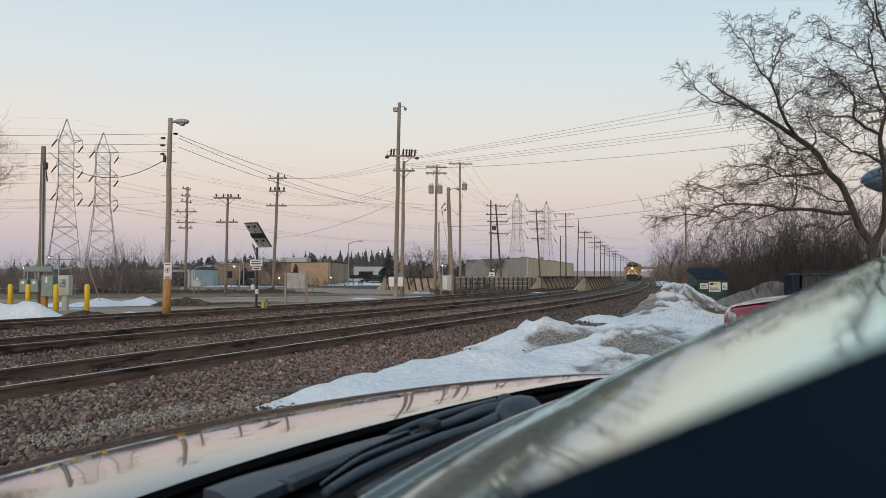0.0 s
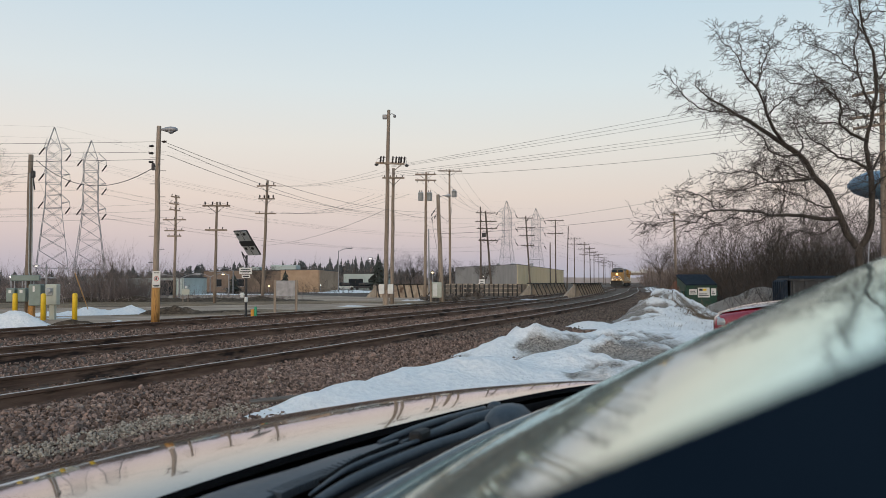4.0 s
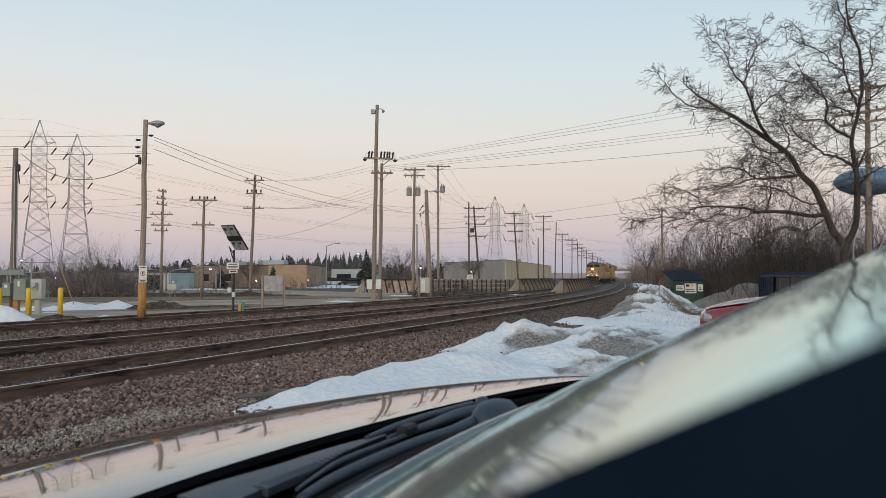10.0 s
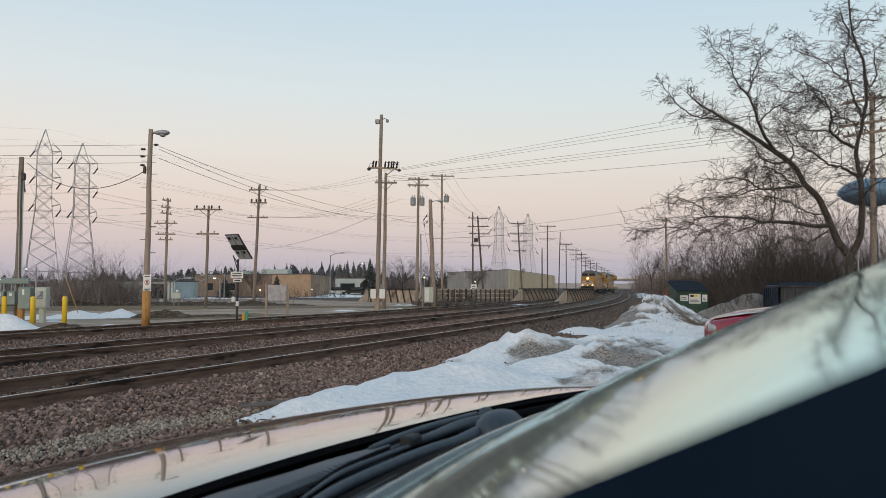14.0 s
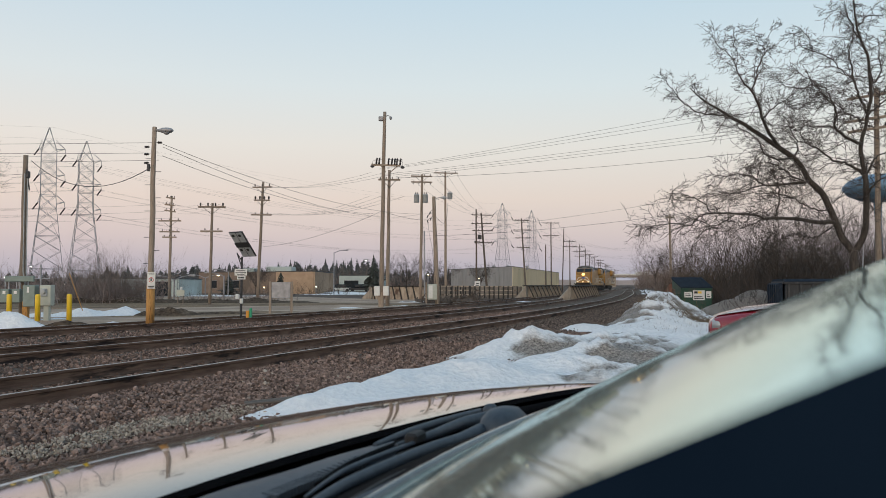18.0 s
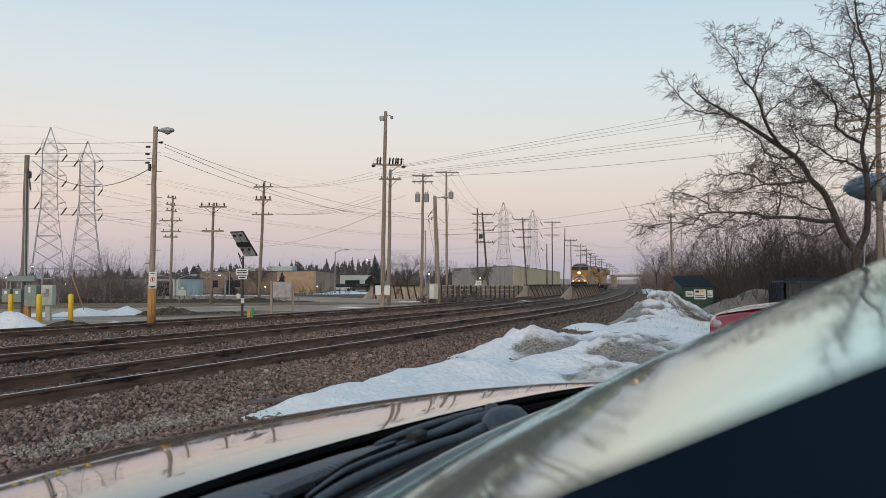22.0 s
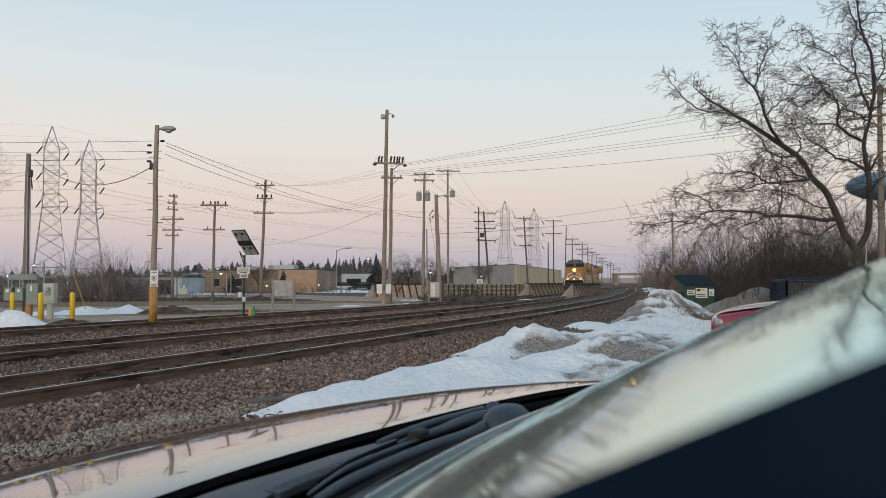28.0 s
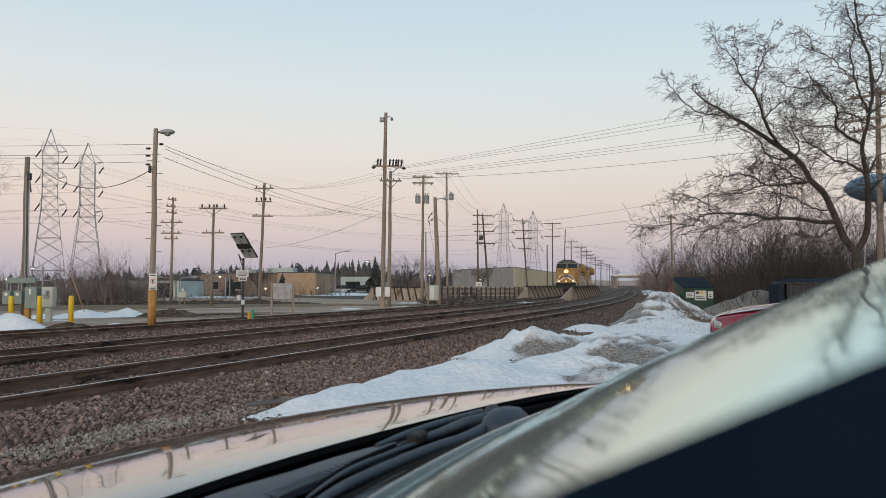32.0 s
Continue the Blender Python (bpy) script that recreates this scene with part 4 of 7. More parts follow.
p = utility_pole(.32, 95, 14.95, .2, -.05, "tall slim timber pole with a single arm")
crossarm(p, 14.75, 2.9, 5, 4, pin_scale=.9)
transformer(p, .5, -.3, 11.6, .3, .8)

for x, y, h, r, lean, arms in (
        (4.62, 110, 11.9, .17, -.05, ()), (6.2, 112, 11.5, .2, -.85, ((11.2, 2.9, 12), (10.0, 3.0, -10), (9.0, 3.0, 14), (7.3, 2.6, 0))),
        (14.5, 140, 13.1, .2, -.75, ((12.7, 2.6, 8), (11.0, 3.2, -8), (9.6, 2.8, 8), (7.9, 2.3, 0))),
        (21.6, 168, 9.8, .2, 0, ()), (20.3, 150, 13.2, .17, 0, ((13.0, 3.2, 5), (10.6, 3.0, -5))), (24.6, 165, 13.0, .16, .4, ())):
    p = utility_pole(x, y, h, r, lean, "dark creosoted timber utility pole", wood=M_DARKWOOD)
    for z, ln, t in arms:
        crossarm(p, z, ln, t, 5, lean * z / h)
    if not arms and y == 110:
        part("terminal_box", Geo().box(.15, .7, -.3, .1, 7.7, 8.3, .05).tube((-.3, 0, 7.4), (.9, 0, 7.3), .04), M_DARKMETAL, p)
        sign_plate(p, .1, -.25, 1.4, .8, 1.0, [(.2, .4, .1), (-.1, .5, .08)])

# the long row along the line, into the distance
for i, (y, off) in enumerate(((196, -10.5), (227, -11.5), (310, -11.5), (358, -11), (389, -13), (420, -11), (451, -11), (500, -11), (566, -11), (255, -11.5), (285, -12), (620, -11))):
    q = side(cx, y, off)
    p = utility_pole(q.x, q.y, 12.6 + .5 * math.sin(i * 2.3), .19, .15 * math.sin(i * 1.3), "distant timber pole of the line along the railway", "far line poles", wood=M_DARKWOOD)
    for z, ln in ((12.2, 3.2), (10.9, 3.5), (9.4, 2.7))[:3 if i % 3 else 2]:
        crossarm(p, z, ln, -10 + 8 * math.sin(i), 5, pin_scale=1.6)

# poles to the west
west = utility_pole(-17.5, 33.3, 6.9, .18, .0, "timber service pole with conduits above the meter rack")
for dx in (.14, .27):
    part("conduit", Geo().path([(dx + .05, -.17, .9), (dx + .05, -.17, 1.6), (dx - .04, -.17, 1.95), (dx - .05, -.17, 2.4), (dx - .07, -.17, 6.1)], .022, 7), M_TRANSF, west)
part("weatherhead", Geo().box(.13, .29, -.25, -.1, 5.9, 6.2, .04).tube((.15, -.15, 6.3), (.27, -.15, 5.4), .03), M_DARKMETAL, west)

p = utility_pole(-25.05, 73.2, 9.6, .17, .1, "slim timber pole with short staggered arms")
for z, ln, t in ((9.4, .8, 20), (8.75, 1.0, -14), (8.2, 1.0, 10), (7.3, 2.1, 0), (6.3, 1.8, 4), (5.8, 1.3, 0)):
    crossarm(p, z, ln, t, 3, 0, ln > 2, tilt=8 if ln < 1.1 else 0)
p = utility_pole(-17.2, 59, 7.5, .15, .12, "slim timber pole with a four-wire arm")
crossarm(p, 7.2, 2.0, 5, 4, .1, pin_scale=1.5)
crossarm(p, 5.4, 1.6, 5, 2, .1, False)
p = utility_pole(-16.95, 73.2, 10.9, .19, .4, "timber utility pole with three arms")
crossarm(p, 10.4, 1.9, -12, 3, .38, pin_scale=1.4)
crossarm(p, 9.2, 1.5, 4, 4, .34, pin_scale=1.9)
crossarm(p, 7.85, 1.9, 4, 2, .28, False)

# poles to the east
p = utility_pole(22.85, 80, 8.5, .17, -.12, "timber pole beside the thicket")
crossarm(p, 8.2, .9, 0, 3, -.1, False)
p = utility_pole(20.7, 38, 10.9, .19, .1, "timber line pole behind the bare tree")
for z, ln in ((10.55, 2.6), (9.45, 2.8), (8.95, 2.6)):
    crossarm(p, z, ln, -20, 4, .1, tilt=-6)
part("conduit", Geo().tube((-.9, 0, 0), (-.4, 0, 7.5), .03), M_STEEL, p)


# ---- wires ----
def wire(a, b, sag=.4, r=.014, label="thin dark overhead wire sagging between poles"):
    a, b = Vector(a), Vector(b)
    n = 14
    pts = [a.lerp(b, i / n) - Vector((0, 0, 4 * sag * (i / n) * (1 - i / n))) for i in range(n + 1)]
    solid("overhead_wire", Geo().path(pts, r * .62, 4), M_WIRE, label, "wire", "overhead wires")


PT = (-3.8, 54.3)
for k in range(3):
    wire((PT[0] + .6 * (k - 1), PT[1], 9.35 + .03 * k), (26 + .5 * k, 33, 11.75 - .3 * k), .2, .013)
for k in range(3):
    wire((PT[0] + .6 * (k - 1), PT[1], 8.95 - .05 * k), (26, 33, 9.9 - .22 * k), .2, .013)
wire((-3.2, 54.3, 8.75), (26, 33, 8.7), .55, .016)
wire((-1.9, 75, 6.4), (20.3, 38, 7.2), .5, .013)
wire((-.7, 61, 5.2), (20.3, 38, 6.3), .5, .016)
for k in range(4):
    wire((-16.6 + .5 * k, 73.2, 8.0), (PT[0] - 1.2 + .8 * k, PT[1], 7.5), .6, .013)
for k in range(3):
    wire((-16.9 + .8 * (k - 1), 73.2, 10.5), (PT[0] - 1 + .9 * k, PT[1], 9.15), .5, .012)
wire((-9.62, 27.3, 6.3), (-.8, 61, 6.9), .75, .014)
wire((-9.62, 27.3, 6.2), (-2.1, 75, 8.1), 1.1, .014)
wire((-9.64, 27.3, 5.9), (-4.0, 52.3, 6.1), .5, .014)
wire((-17.1, 73.2, 4.9), (-4.0, 52.3, 6.3), .5, .016)
wire((-4.0, 52.3, 6.3), (-.6, 61, 6.4), .2, .016)
for z, zz, s in ((6.36, 7.5, .12), (6.0, 7.3, .15), (5.75, 6.75, .15)):
    wire((-9.75, 27.3, z), (-38, 33, zz), s, .012)
wire((-9.9, 27.2, 5.55), (-17.2, 33.2, 6.65), .9, .022, "heavy black service cable drooping between poles")
wire((-17.3, 33.2, 6.1), (-34, 30, 6.4), .5, .014)
wire((-17.1, 33.3, 5.7), (-16.0, 36, .8), .02, .006)
for k in range(3):
    wire((-17.2 + .6 * (k - 1), 59, 7.4), (-25 + .6 * (k - 1), 73.2, 9.2 - .6 * k), .3, .012)
    wire((-17.2 + .6 * (k - 1), 59, 7.4), (-16.6 + .5 * (k - 1), 73.2, 8.0), .2, .012)
    wire((-25.1 + .8 * (k - 1), 73.2, 8.8 - .6 * k), (-90, 96, 12.5 - .8 * k), 1.0, .014)
for y0, z0 in (((-2.0, 75), 11.6), ((.3, 95), 14.9)):
    for k in range(3):
        wire((y0[0] + 1.2 * (k - 1), y0[1], z0), (5.3 + 1.2 * (k - 1), 112, 11.3), .6, .014)
for k in range(3):
    wire((5.3 + 1.2 * (k - 1), 112, 11.3), (13.2 + 1.4 * (k - 1), 140, 12.9), .6, .016)
    wire((13.2 + 1.4 * (k - 1), 140, 12.9), (20.3 + 1.2 * (k - 1), 150, 13.1), .3, .016)
    wire((20.3 + 1.2 * (k - 1), 150, 13.1), (37.9 + 1.2 * (k - 1), 227, 12.7), 1.0, .018)
    wire((37.9 + 1.2 * (k - 1), 227, 12.7), (70, 358, 12.6), 1.5, .022)
wire((4.7, 110, 7.8), (13.6, 140, 4.0), .3, .014)
wire((-2.0, 75, 6.9), (4.6, 110, 7.7), .4, .014)


# ---- lattice towers ----
def lattice_tower(x, y, h, w, turn, label, reaches=((-1, .5), (1, 1.9))):
    t = thing("transmission_tower", pose(x, y, 0, 0, 0, turn), label, "transmission tower", "transmission towers")
    zs = [0, .13, .24, .33, .42, .50, .58, .65, .72, .79, .86, .93, 1.0]

    def half(u):
        return w / 2 * (1 - u / .54 * .58) if u < .54 else w / 2 * .42 * (1 if u < .86 else max(.05, (1 - u) / .14))
    for sx in (-1, 1):
        for sy in (-1, 1):
            part("leg", Geo().path([(sx * half(u), sy * half(u), u * h) for u in zs], .085, 4), M_STEEL, t)
    for a in range(4):
        g = Geo()
        c, s = math.cos(a * math.pi / 2), math.sin(a * math.pi / 2)

        def rot(px, py, pz):
            return (px * c - py * s, px * s + py * c, pz)
        for u0, u1 in zip(zs[:-1], zs[1:]):
            a0, a1 = half(u0), half(u1)
            g.tube(rot(-a0, -a0, u0 * h), rot(a1, -a1, u1 * h), .045, n=4, caps=False)
            g.tube(rot(a0, -a0, u0 * h), rot(-a1, -a1, u1 * h), .045, n=4, caps=False)
            if u0 in (.13, .33, .5, .58, .65, .72, .79):
                g.tube(rot(-a0, -a0, u0 * h), rot(a0, -a0, u0 * h), .05, n=4, caps=False)
        part("bracing", g, M_STEEL, t)
    for u in (.86, .70, .53):
        for sgn, reach in reaches:
            b = half(min(u, .85))
            g = Geo()
            tip = Vector((sgn * (b + reach), 0, u * h + .5))
            for yy in (-b, b):
                g.tube((sgn * b, yy, u * h), tip, .075, n=4)
                g.tube((sgn * b * .9, yy, u * h + 2.4), tip, .05, n=4)
            ca = part("crossarm", g, M_STEEL, t)
            low = tip + Vector((.15 * sgn, 0, -1.5)) if sgn > 0 else tip + Vector((0, 0, -.3))
            part("hanger", Geo().tube(tip, low, .07, n=5), M_STEEL, ca)
            part("insulator_string", Geo().tube(low, low + Vector((-1.1 if y < 300 else 1.2 * sgn, 0, -1.7)), .2, .17, 6), M_PORCELAIN, ca, "dark slanted insulator string")
    return t


for x, y, h, w, turn in ((-99.2, 200, 41, 8.4, 25), (-97.4, 217, 40.6, 8.8, 20), (29.2, 392, 41.5, 8.6, 15), (48, 432, 41.5, 8.8, 15)):
    lattice_tower(x, y, h, w, turn, "grey galvanised steel lattice transmission tower", ((-1, 2.6), (1, 2.6)) if y > 300 else ((-1, .5), (1, 1.9)))
for (xa, ya), (xb, yb) in (((-98.2, 200), (29.2, 392)), ((-97.4, 217), (48, 432))):
    for u, reach in ((.82, 3), (.66, 3.4), (.5, 3.1)):
        for s in (-1, 1):
            wire((xa + s * reach, ya, 41 * u), (xb + s * reach, yb, 41 * u), 6, .03, "distant grey high-voltage conductor between towers")
            wire((xa + s * reach, ya, 41 * u), (xa - 190 + s * reach, ya - 110, 41 * u), 5, .03, "distant grey high-voltage conductor between towers")
    wire((xa, ya, 41), (xb, yb, 41), 4, .02, "distant grey high-voltage conductor between towers")
    wire((xa, ya, 41), (xa - 190, ya - 110, 43), 4, .02, "distant grey high-voltage conductor between towers")
for (xa, ya) in ((29.2, 392), (48, 432)):
    for u, reach in ((.82, 3), (.66, 3.4), (.5, 3.1)):
        for s in (-1, 1):
            wire((xa + s * reach, ya, 41 * u), (xa + 140 + s * reach, ya + 300, 41 * u), 6, .035, "distant grey high-voltage conductor between towers")



# ---- girder bridge and parapets beyond the far track ----
def girder(x0, y0, x1, y1, h, label, ribs, face=1, panel=M_RUSTPLATE, lean=.55, wing=0, foot=0.0):
    """A plate girder with top flange and slanted stiffeners; face says on which side they stand."""
    d = Vector((x1 - x0, y1 - y0, 0))
    ln = d.length
    m = pose(x0, y0, 0, 0, 0, math.degrees(math.atan2(d.y, d.x)))
    t = thing("bridge_girder", m, label, "bridge girder", "bridge girders", "structure")
    part("web", Geo().box(0, ln, -.06, .06, -.3, h, .01), panel, t)
    part("top_flange", Geo().box(-.05, ln + .05, -.25, .25, h, h + .09, .01), M_LOCODARK, t, "dark rusted top flange")
    rib = Geo().prism([(0, 0), (0, h), (-.07, h), (-.10 - foot, 0)], -.06, .06).mesh("stiffener", M_CONCRETE if foot else M_LOCODARK)
    # dark strips added along the stiffeners imitate the shaded slits between them
    edge = Geo().prism([(-.07, h), (-.10 - foot, 0), (-.17 - foot, 0), (-.14, h)], -.10, .10).mesh("edge_plate", M_LOCODARK)
    for i in range(ribs):
        ob = part("stiffener", rib, None, t)
        u = (i + .5) / ribs * ln
        ob.matrix_local = pose(u, -.06 * face, 0, 0, 0, 0 if face > 0 else 180) @ Matrix.Shear("XY", 4, (-lean, 0))
        if foot:
            part("edge_plate", edge, None, ob, "dark slanted strip added for the shaded slit between slabs")
    for u, d0 in ((0, -1), (ln, 1)):
        part("end_block", Geo().prism([(-.22, -.2), (-.22, h * .3), (-.22, h * .9), (.22, h * .9), (.22, -.2)], 0, .08).add([(0, -.22, -.2), (0, .22, -.2), (0, .22, h * .9), (0, -.22, h * .9), (-1.1, -.22, -.2), (-1.1, .22, -.2), (-1.0, .22, h * .12), (-1.0, -.22, h * .12)],
             [(0, 3, 7, 4), (1, 5, 6, 2), (2, 6, 7, 3), (4, 7, 6, 5), (0, 4, 5, 1)]), M_CONCRETE, t, "sloping concrete end block").matrix_local = pose(u, 0, 0, 0, 0, wing if d0 < 0 else 180)
    return t


girder(11.9, 75.5, 19.6, 103, 1.3, "low rusted plate girder with slanted stiffeners between tracks", 11, panel=M_CONCRETE, wing=-64, lean=0, foot=.55)
girder(8.5, 83, 15.1, 104, 1.3, "rusted plate girder on the far side of the bridge", 9, panel=M_CONCRETE, wing=-64, lean=0, foot=.55)
girder(-7.0, 79, -1.6, 77, 1.25, "rusty ribbed steel parapet beside the yard", 8, lean=.5)


def railing(x0, y0, x1, y1, h, n):
    d = Vector((x1 - x0, y1 - y0, 0))
    ln = d.length
    t = thing("bridge_railing", pose(x0, y0, 0, 0, 0, math.degrees(math.atan2(d.y, d.x))), "rusty pipe railing with three rails on the bridge", "railing")
    post = Geo().box(-.06, .06, -.06, .06, -.1, h, .01).mesh("post", M_LOCODARK)
    for i in range(n):
        part("post", post, None, t).matrix_local = pose(i / (n - 1) * ln, 0, 0)
    for z in (h - .05, h * .66, h * .33):
        part("rail_bar", Geo().box(0, ln, -.035, .035, z - .05, z + .05, .01), M_RUSTPLATE, t)
    return t


railing(.8, 81, 7.7, 83, 1.3, 15)
railing(-1.4, 78.5, 2.6, 79.5, 1.35, 8)
solid("abutment_wall", Geo().box(-8, 8.5, 86, 86.6, -.3, 1.25, .03), M_SHADECONC, "long stained concrete wall behind the railing, coloured dark for its shade", "wall")


def debris(x, y, n, r, seed, label):
    rng = random.Random(seed)
    g = Geo()
    for _ in range(n):
        a, d = rng.uniform(0, 6.28), r * rng.random() ** .6
        p = Vector((x + d * math.cos(a) * 1.6, y + d * math.sin(a), max(0, (r - d)) * rng.uniform(0, .5)))
        ln = rng.uniform(.3, 1.1)
        q = Vector((rng.uniform(-1, 1), rng.uniform(-1, 1), rng.uniform(-.2, .7))).normalized() * ln
        g.tube(p, p + q, .06, .04, 5)
        g.box(-.2, .2, -.15, .15, -.1, .15, .03, pose(p.x, p.y, p.z * .6, rng.uniform(0, 60), rng.uniform(0, 60), rng.uniform(0, 180)))
    solid("debris_heap", g, M_TIE, label, "debris", kind="stuff")


debris(-.4, 66, 70, 1.3, 3, "heap of broken old ties and scrap beside the pole")
debris(2.0, 66, 70, 1.3, 4, "heap of broken old ties and scrap by the railing")

# relay case by the leaning pole
case = thing("signal_case", pose(-1.05, 59.5, 0, 0, 0, 4), "pale grey signal case on two posts by a pole", "signal case")
part("cabinet", Geo().box(-.1, .6, -.25, .25, .35, 1.5, .03), M_PALEBOX, case)
part("door_panel", Geo().box(-.04, .26, -.27, -.252, .45, 1.4, .01), M_WHITE, case)
part("post", Geo().box(-.25, -.13, -.05, .05, -.1, 1.65, .01), M_WOOD, case)
part("post", Geo().box(.62, .7, -.05, .05, -.1, 1.3, .01), M_WOOD, case)


# ---- buildings ----
def building(name, pts, h, wall_material, label, windows=(), parapet=.25):
    """Walls on a ground plan, a parapet, a flat roof, and windows (wall, along, sill, width, height)."""
    b = thing(name, pose(pts[0][0], pts[0][1], 0), label, "building")
    o = Vector((pts[0][0], pts[0][1], 0))
    n = len(pts)
    for i in range(n):
        a, c = Vector((*pts[i], 0)) - o, Vector((*pts[(i + 1) % n], 0)) - o
        d = c - a
        m = Matrix.Translation(a) @ pose(0, 0, 0, 0, 0, math.degrees(math.atan2(d.y, d.x)))
        wm = wall_material[i] if isinstance(wall_material, (list, tuple)) else wall_material
        w = part("wall", Geo().box(0, d.length, -.15, .15, -.3, h, .02), wm, b)
        w.matrix_local = m
        part("coping", Geo().box(-.05, d.length + .05, -.22, .22, h, h + parapet * .5, .02), M_ROOF, w)
        k = 2.4
        rib = Geo()
        while k < d.length and d.length > 30:
            rib.box(k - .05, k + .05, -.2, -.15, 0, h - .05)
            k += 2.4
        if rib.v:
            part("cladding_ribs", rib, wm, w)
        for wi, u, sill, ww, wh in windows:
            if wi == i:
                win = part("window", Geo().box(u, u + ww, -.19, -.13, sill, sill + wh, .01), M_WINDOW, w)
                part("window_sill", Geo().box(u - .06, u + ww + .06, -.2, -.1, sill - .08, sill, .01), M_STEEL, win)
                part("lintel", Geo().box(u - .06, u + ww + .06, -.2, -.1, sill + wh, sill + wh + .08, .01), M_STEEL, win)
    part("roof", Geo().add([(p[0] - o.x, p[1] - o.y, h - .1) for p in pts] + [(p[0] - o.x, p[1] - o.y, h - .3) for p in pts], [tuple(range(n)), tuple(range(n, 2 * n))[::-1]]), M_ROOF, b)
    return b


building("warehouse", [(2.6, 246), (17.8, 205), (46, 318), (25, 330)], 6.0, [M_GREYWALL, M_CREAMWALL, M_CREAMWALL, M_GREYWALL], "long low warehouse with grey and cream metal walls")
for x in (20.5, 24.5, 30):
    solid("roof_vent", Geo().lathe([(.3, 0), (.3, .7), (.55, .75), (.5, 1.1), (.1, 1.25)], (x - 6, 228, 5.65), 10), M_STEEL, "small steel vent on the warehouse roof", "roof vent", "roof vents")
building("brick_building", [(-26.9, 129.4), (-20.5, 127), (-20.4, 148), (-27, 150)], 3.5, [M_TANBRICK, M_TANBRICK, M_TANBRICK, M_TANBRICK], "low tan brick building with flat roof")
building("brick_building", [(-40.5, 133), (-27.1, 130.2), (-27.3, 150), (-41, 150)], 3.45, M_DARKBRICK, "low dark brown brick building wing", [(0, 2.0, .9, 1.2, 1.2), (0, 6.0, .9, 1.2, 1.2)])
solid("roof_unit", Geo().box(-31, -26.5, 140, 144, 3.6, 4.6, .1).box(-36, -33, 140, 143, 3.3, 4.3, .1), M_PALEWALL, "pale rooftop air units on the brick building", "roof unit")
building("shop_building", [(-23, 178), (-13.5, 178), (-13.5, 200), (-23, 200)], 3.4, M_PALEWALL, "low pale green-grey shop building", [(0, 1, .7, 3.2, 1.6), (0, 5.4, .7, 3.2, 1.6)])
building("shed", [(-42, 95), (-31.5, 95), (-31.5, 104), (-42, 104)], 2.1, [M_PALEWALL, M_PALEWALL, M_PALEWALL, M_PALEWALL], "small grey-green shed among the brush", [(0, 7.4, .1, 2.4, 1.7)])
building("far_house", [(-95, 210), (-70, 210), (-70, 222), (-95, 222)], 3.0, M_PALEWALL, "far low pale building behind the brush", [(0, 4, 1, 3, 1.2), (0, 14, 1, 3, 1.2)])


def overpass():
    t = thing("overpass", pose(88, 400, 0), "far pale concrete road overpass across the tracks", "overpass")
    part("deck", Geo().box(-4, 60, -5, 5, 4.9, 5.9, .1), M_CONCRETE, t)
    part("guard_rail", Geo().box(-4, 60, -5.2, -4.9, 5.95, 6.6, .03), M_WHITE, t)
    for x in (-3.2, 16, 36):
        part("pier", Geo().box(x - .8, x + .8, -4, 4, -.3, 4.9, .1), M_CONCRETE, t)
    part("van", Geo().box(8, 15, -2, 0, 5.95, 7.6, .2), M_WHITE, t, "white van on the bridge")


overpass()


def street_lamp(x, y, h, arms, glow, label="slim steel street lamp with a lit head"):
    t = thing("street_lamp", pose(x, y, 0), label, "street lamp", "street lamps")
    part("mast", Geo().tube((0, 0, -.1), (0, 0, h), .09, .06), M_STEEL, t)
    for s in arms:
        a = part("arm", Geo().path([(0, 0, h - .1), (s * .8, 0, h + .25), (s * 1.7, 0, h + .35)], .045, 6), M_STEEL, t)
        part("head", Geo().box(s * 1.7 - .35, s * 1.7 + .35, -.15, .15, h + .25, h + .4, .05), M_STEEL, a)
        if glow:
            part("lens", Geo().lathe([(.02, -.1), (.15, -.06), (.17, 0)], (s * 1.7, 0, h + .25), 8), glow, a, "glowing lamp lens")
    return t


street_lamp(-26.2, 78, 2.0, (-1, 1), None)
street_lamp(-23.0, 84, 2.4, (-1,), None)
street_lamp(-31.2, 105, 2.4, (-1, 1), M_LAMPGLOW)
street_lamp(-29.0, 108, 3.2, (-1,), None)
street_lamp(-16.1, 118, 6.2, (1,), None)
street_lamp(-12.8, 150, 5.8, (-1,), M_LAMPCOOL)
street_lamp(-12.0, 150, 5.8, (1,), M_LAMPCOOL)
street_lamp(-61, 115, 3.8, (1,), M_LAMPCOOL)
for x, y, z, r, mt in ((-20.6, 56, .95, .14, M_LAMPGLOW), (-1.5, 80, 2.4, .13, M_LAMPGLOW), (-28.3, 126.5, .9, .22, M_LAMPGLOW), (-20.0, 126, 1.0, .2, M_LAMPCOOL),
                       (-35, 172, 1.7, .3, M_LAMPCOOL), (9.2, 205, 2.8, .3, M_LAMPGLOW), (6.0, 150, 1.2, .22, M_LAMPCOOL), (-44, 93, 1.4, .14, M_LAMPCOOL), (-51, 93, 2.2, .14, M_LAMPCOOL)):
    t = thing("area_lamp", pose(x, y, 0), "small lit area lamp on a short post", "lamp", "area lamps")
    part("post", Geo().tube((0, 0, -.1), (0, 0, z), .05), M_STEEL, t)
    r *= .6
    part("bulb", Geo().lathe([(r * .3, 0), (r, r * .6), (r, r), (r * .3, r * 1.6)], (0, 0, z), 10), mt, t, "glowing lamp", soft=True)


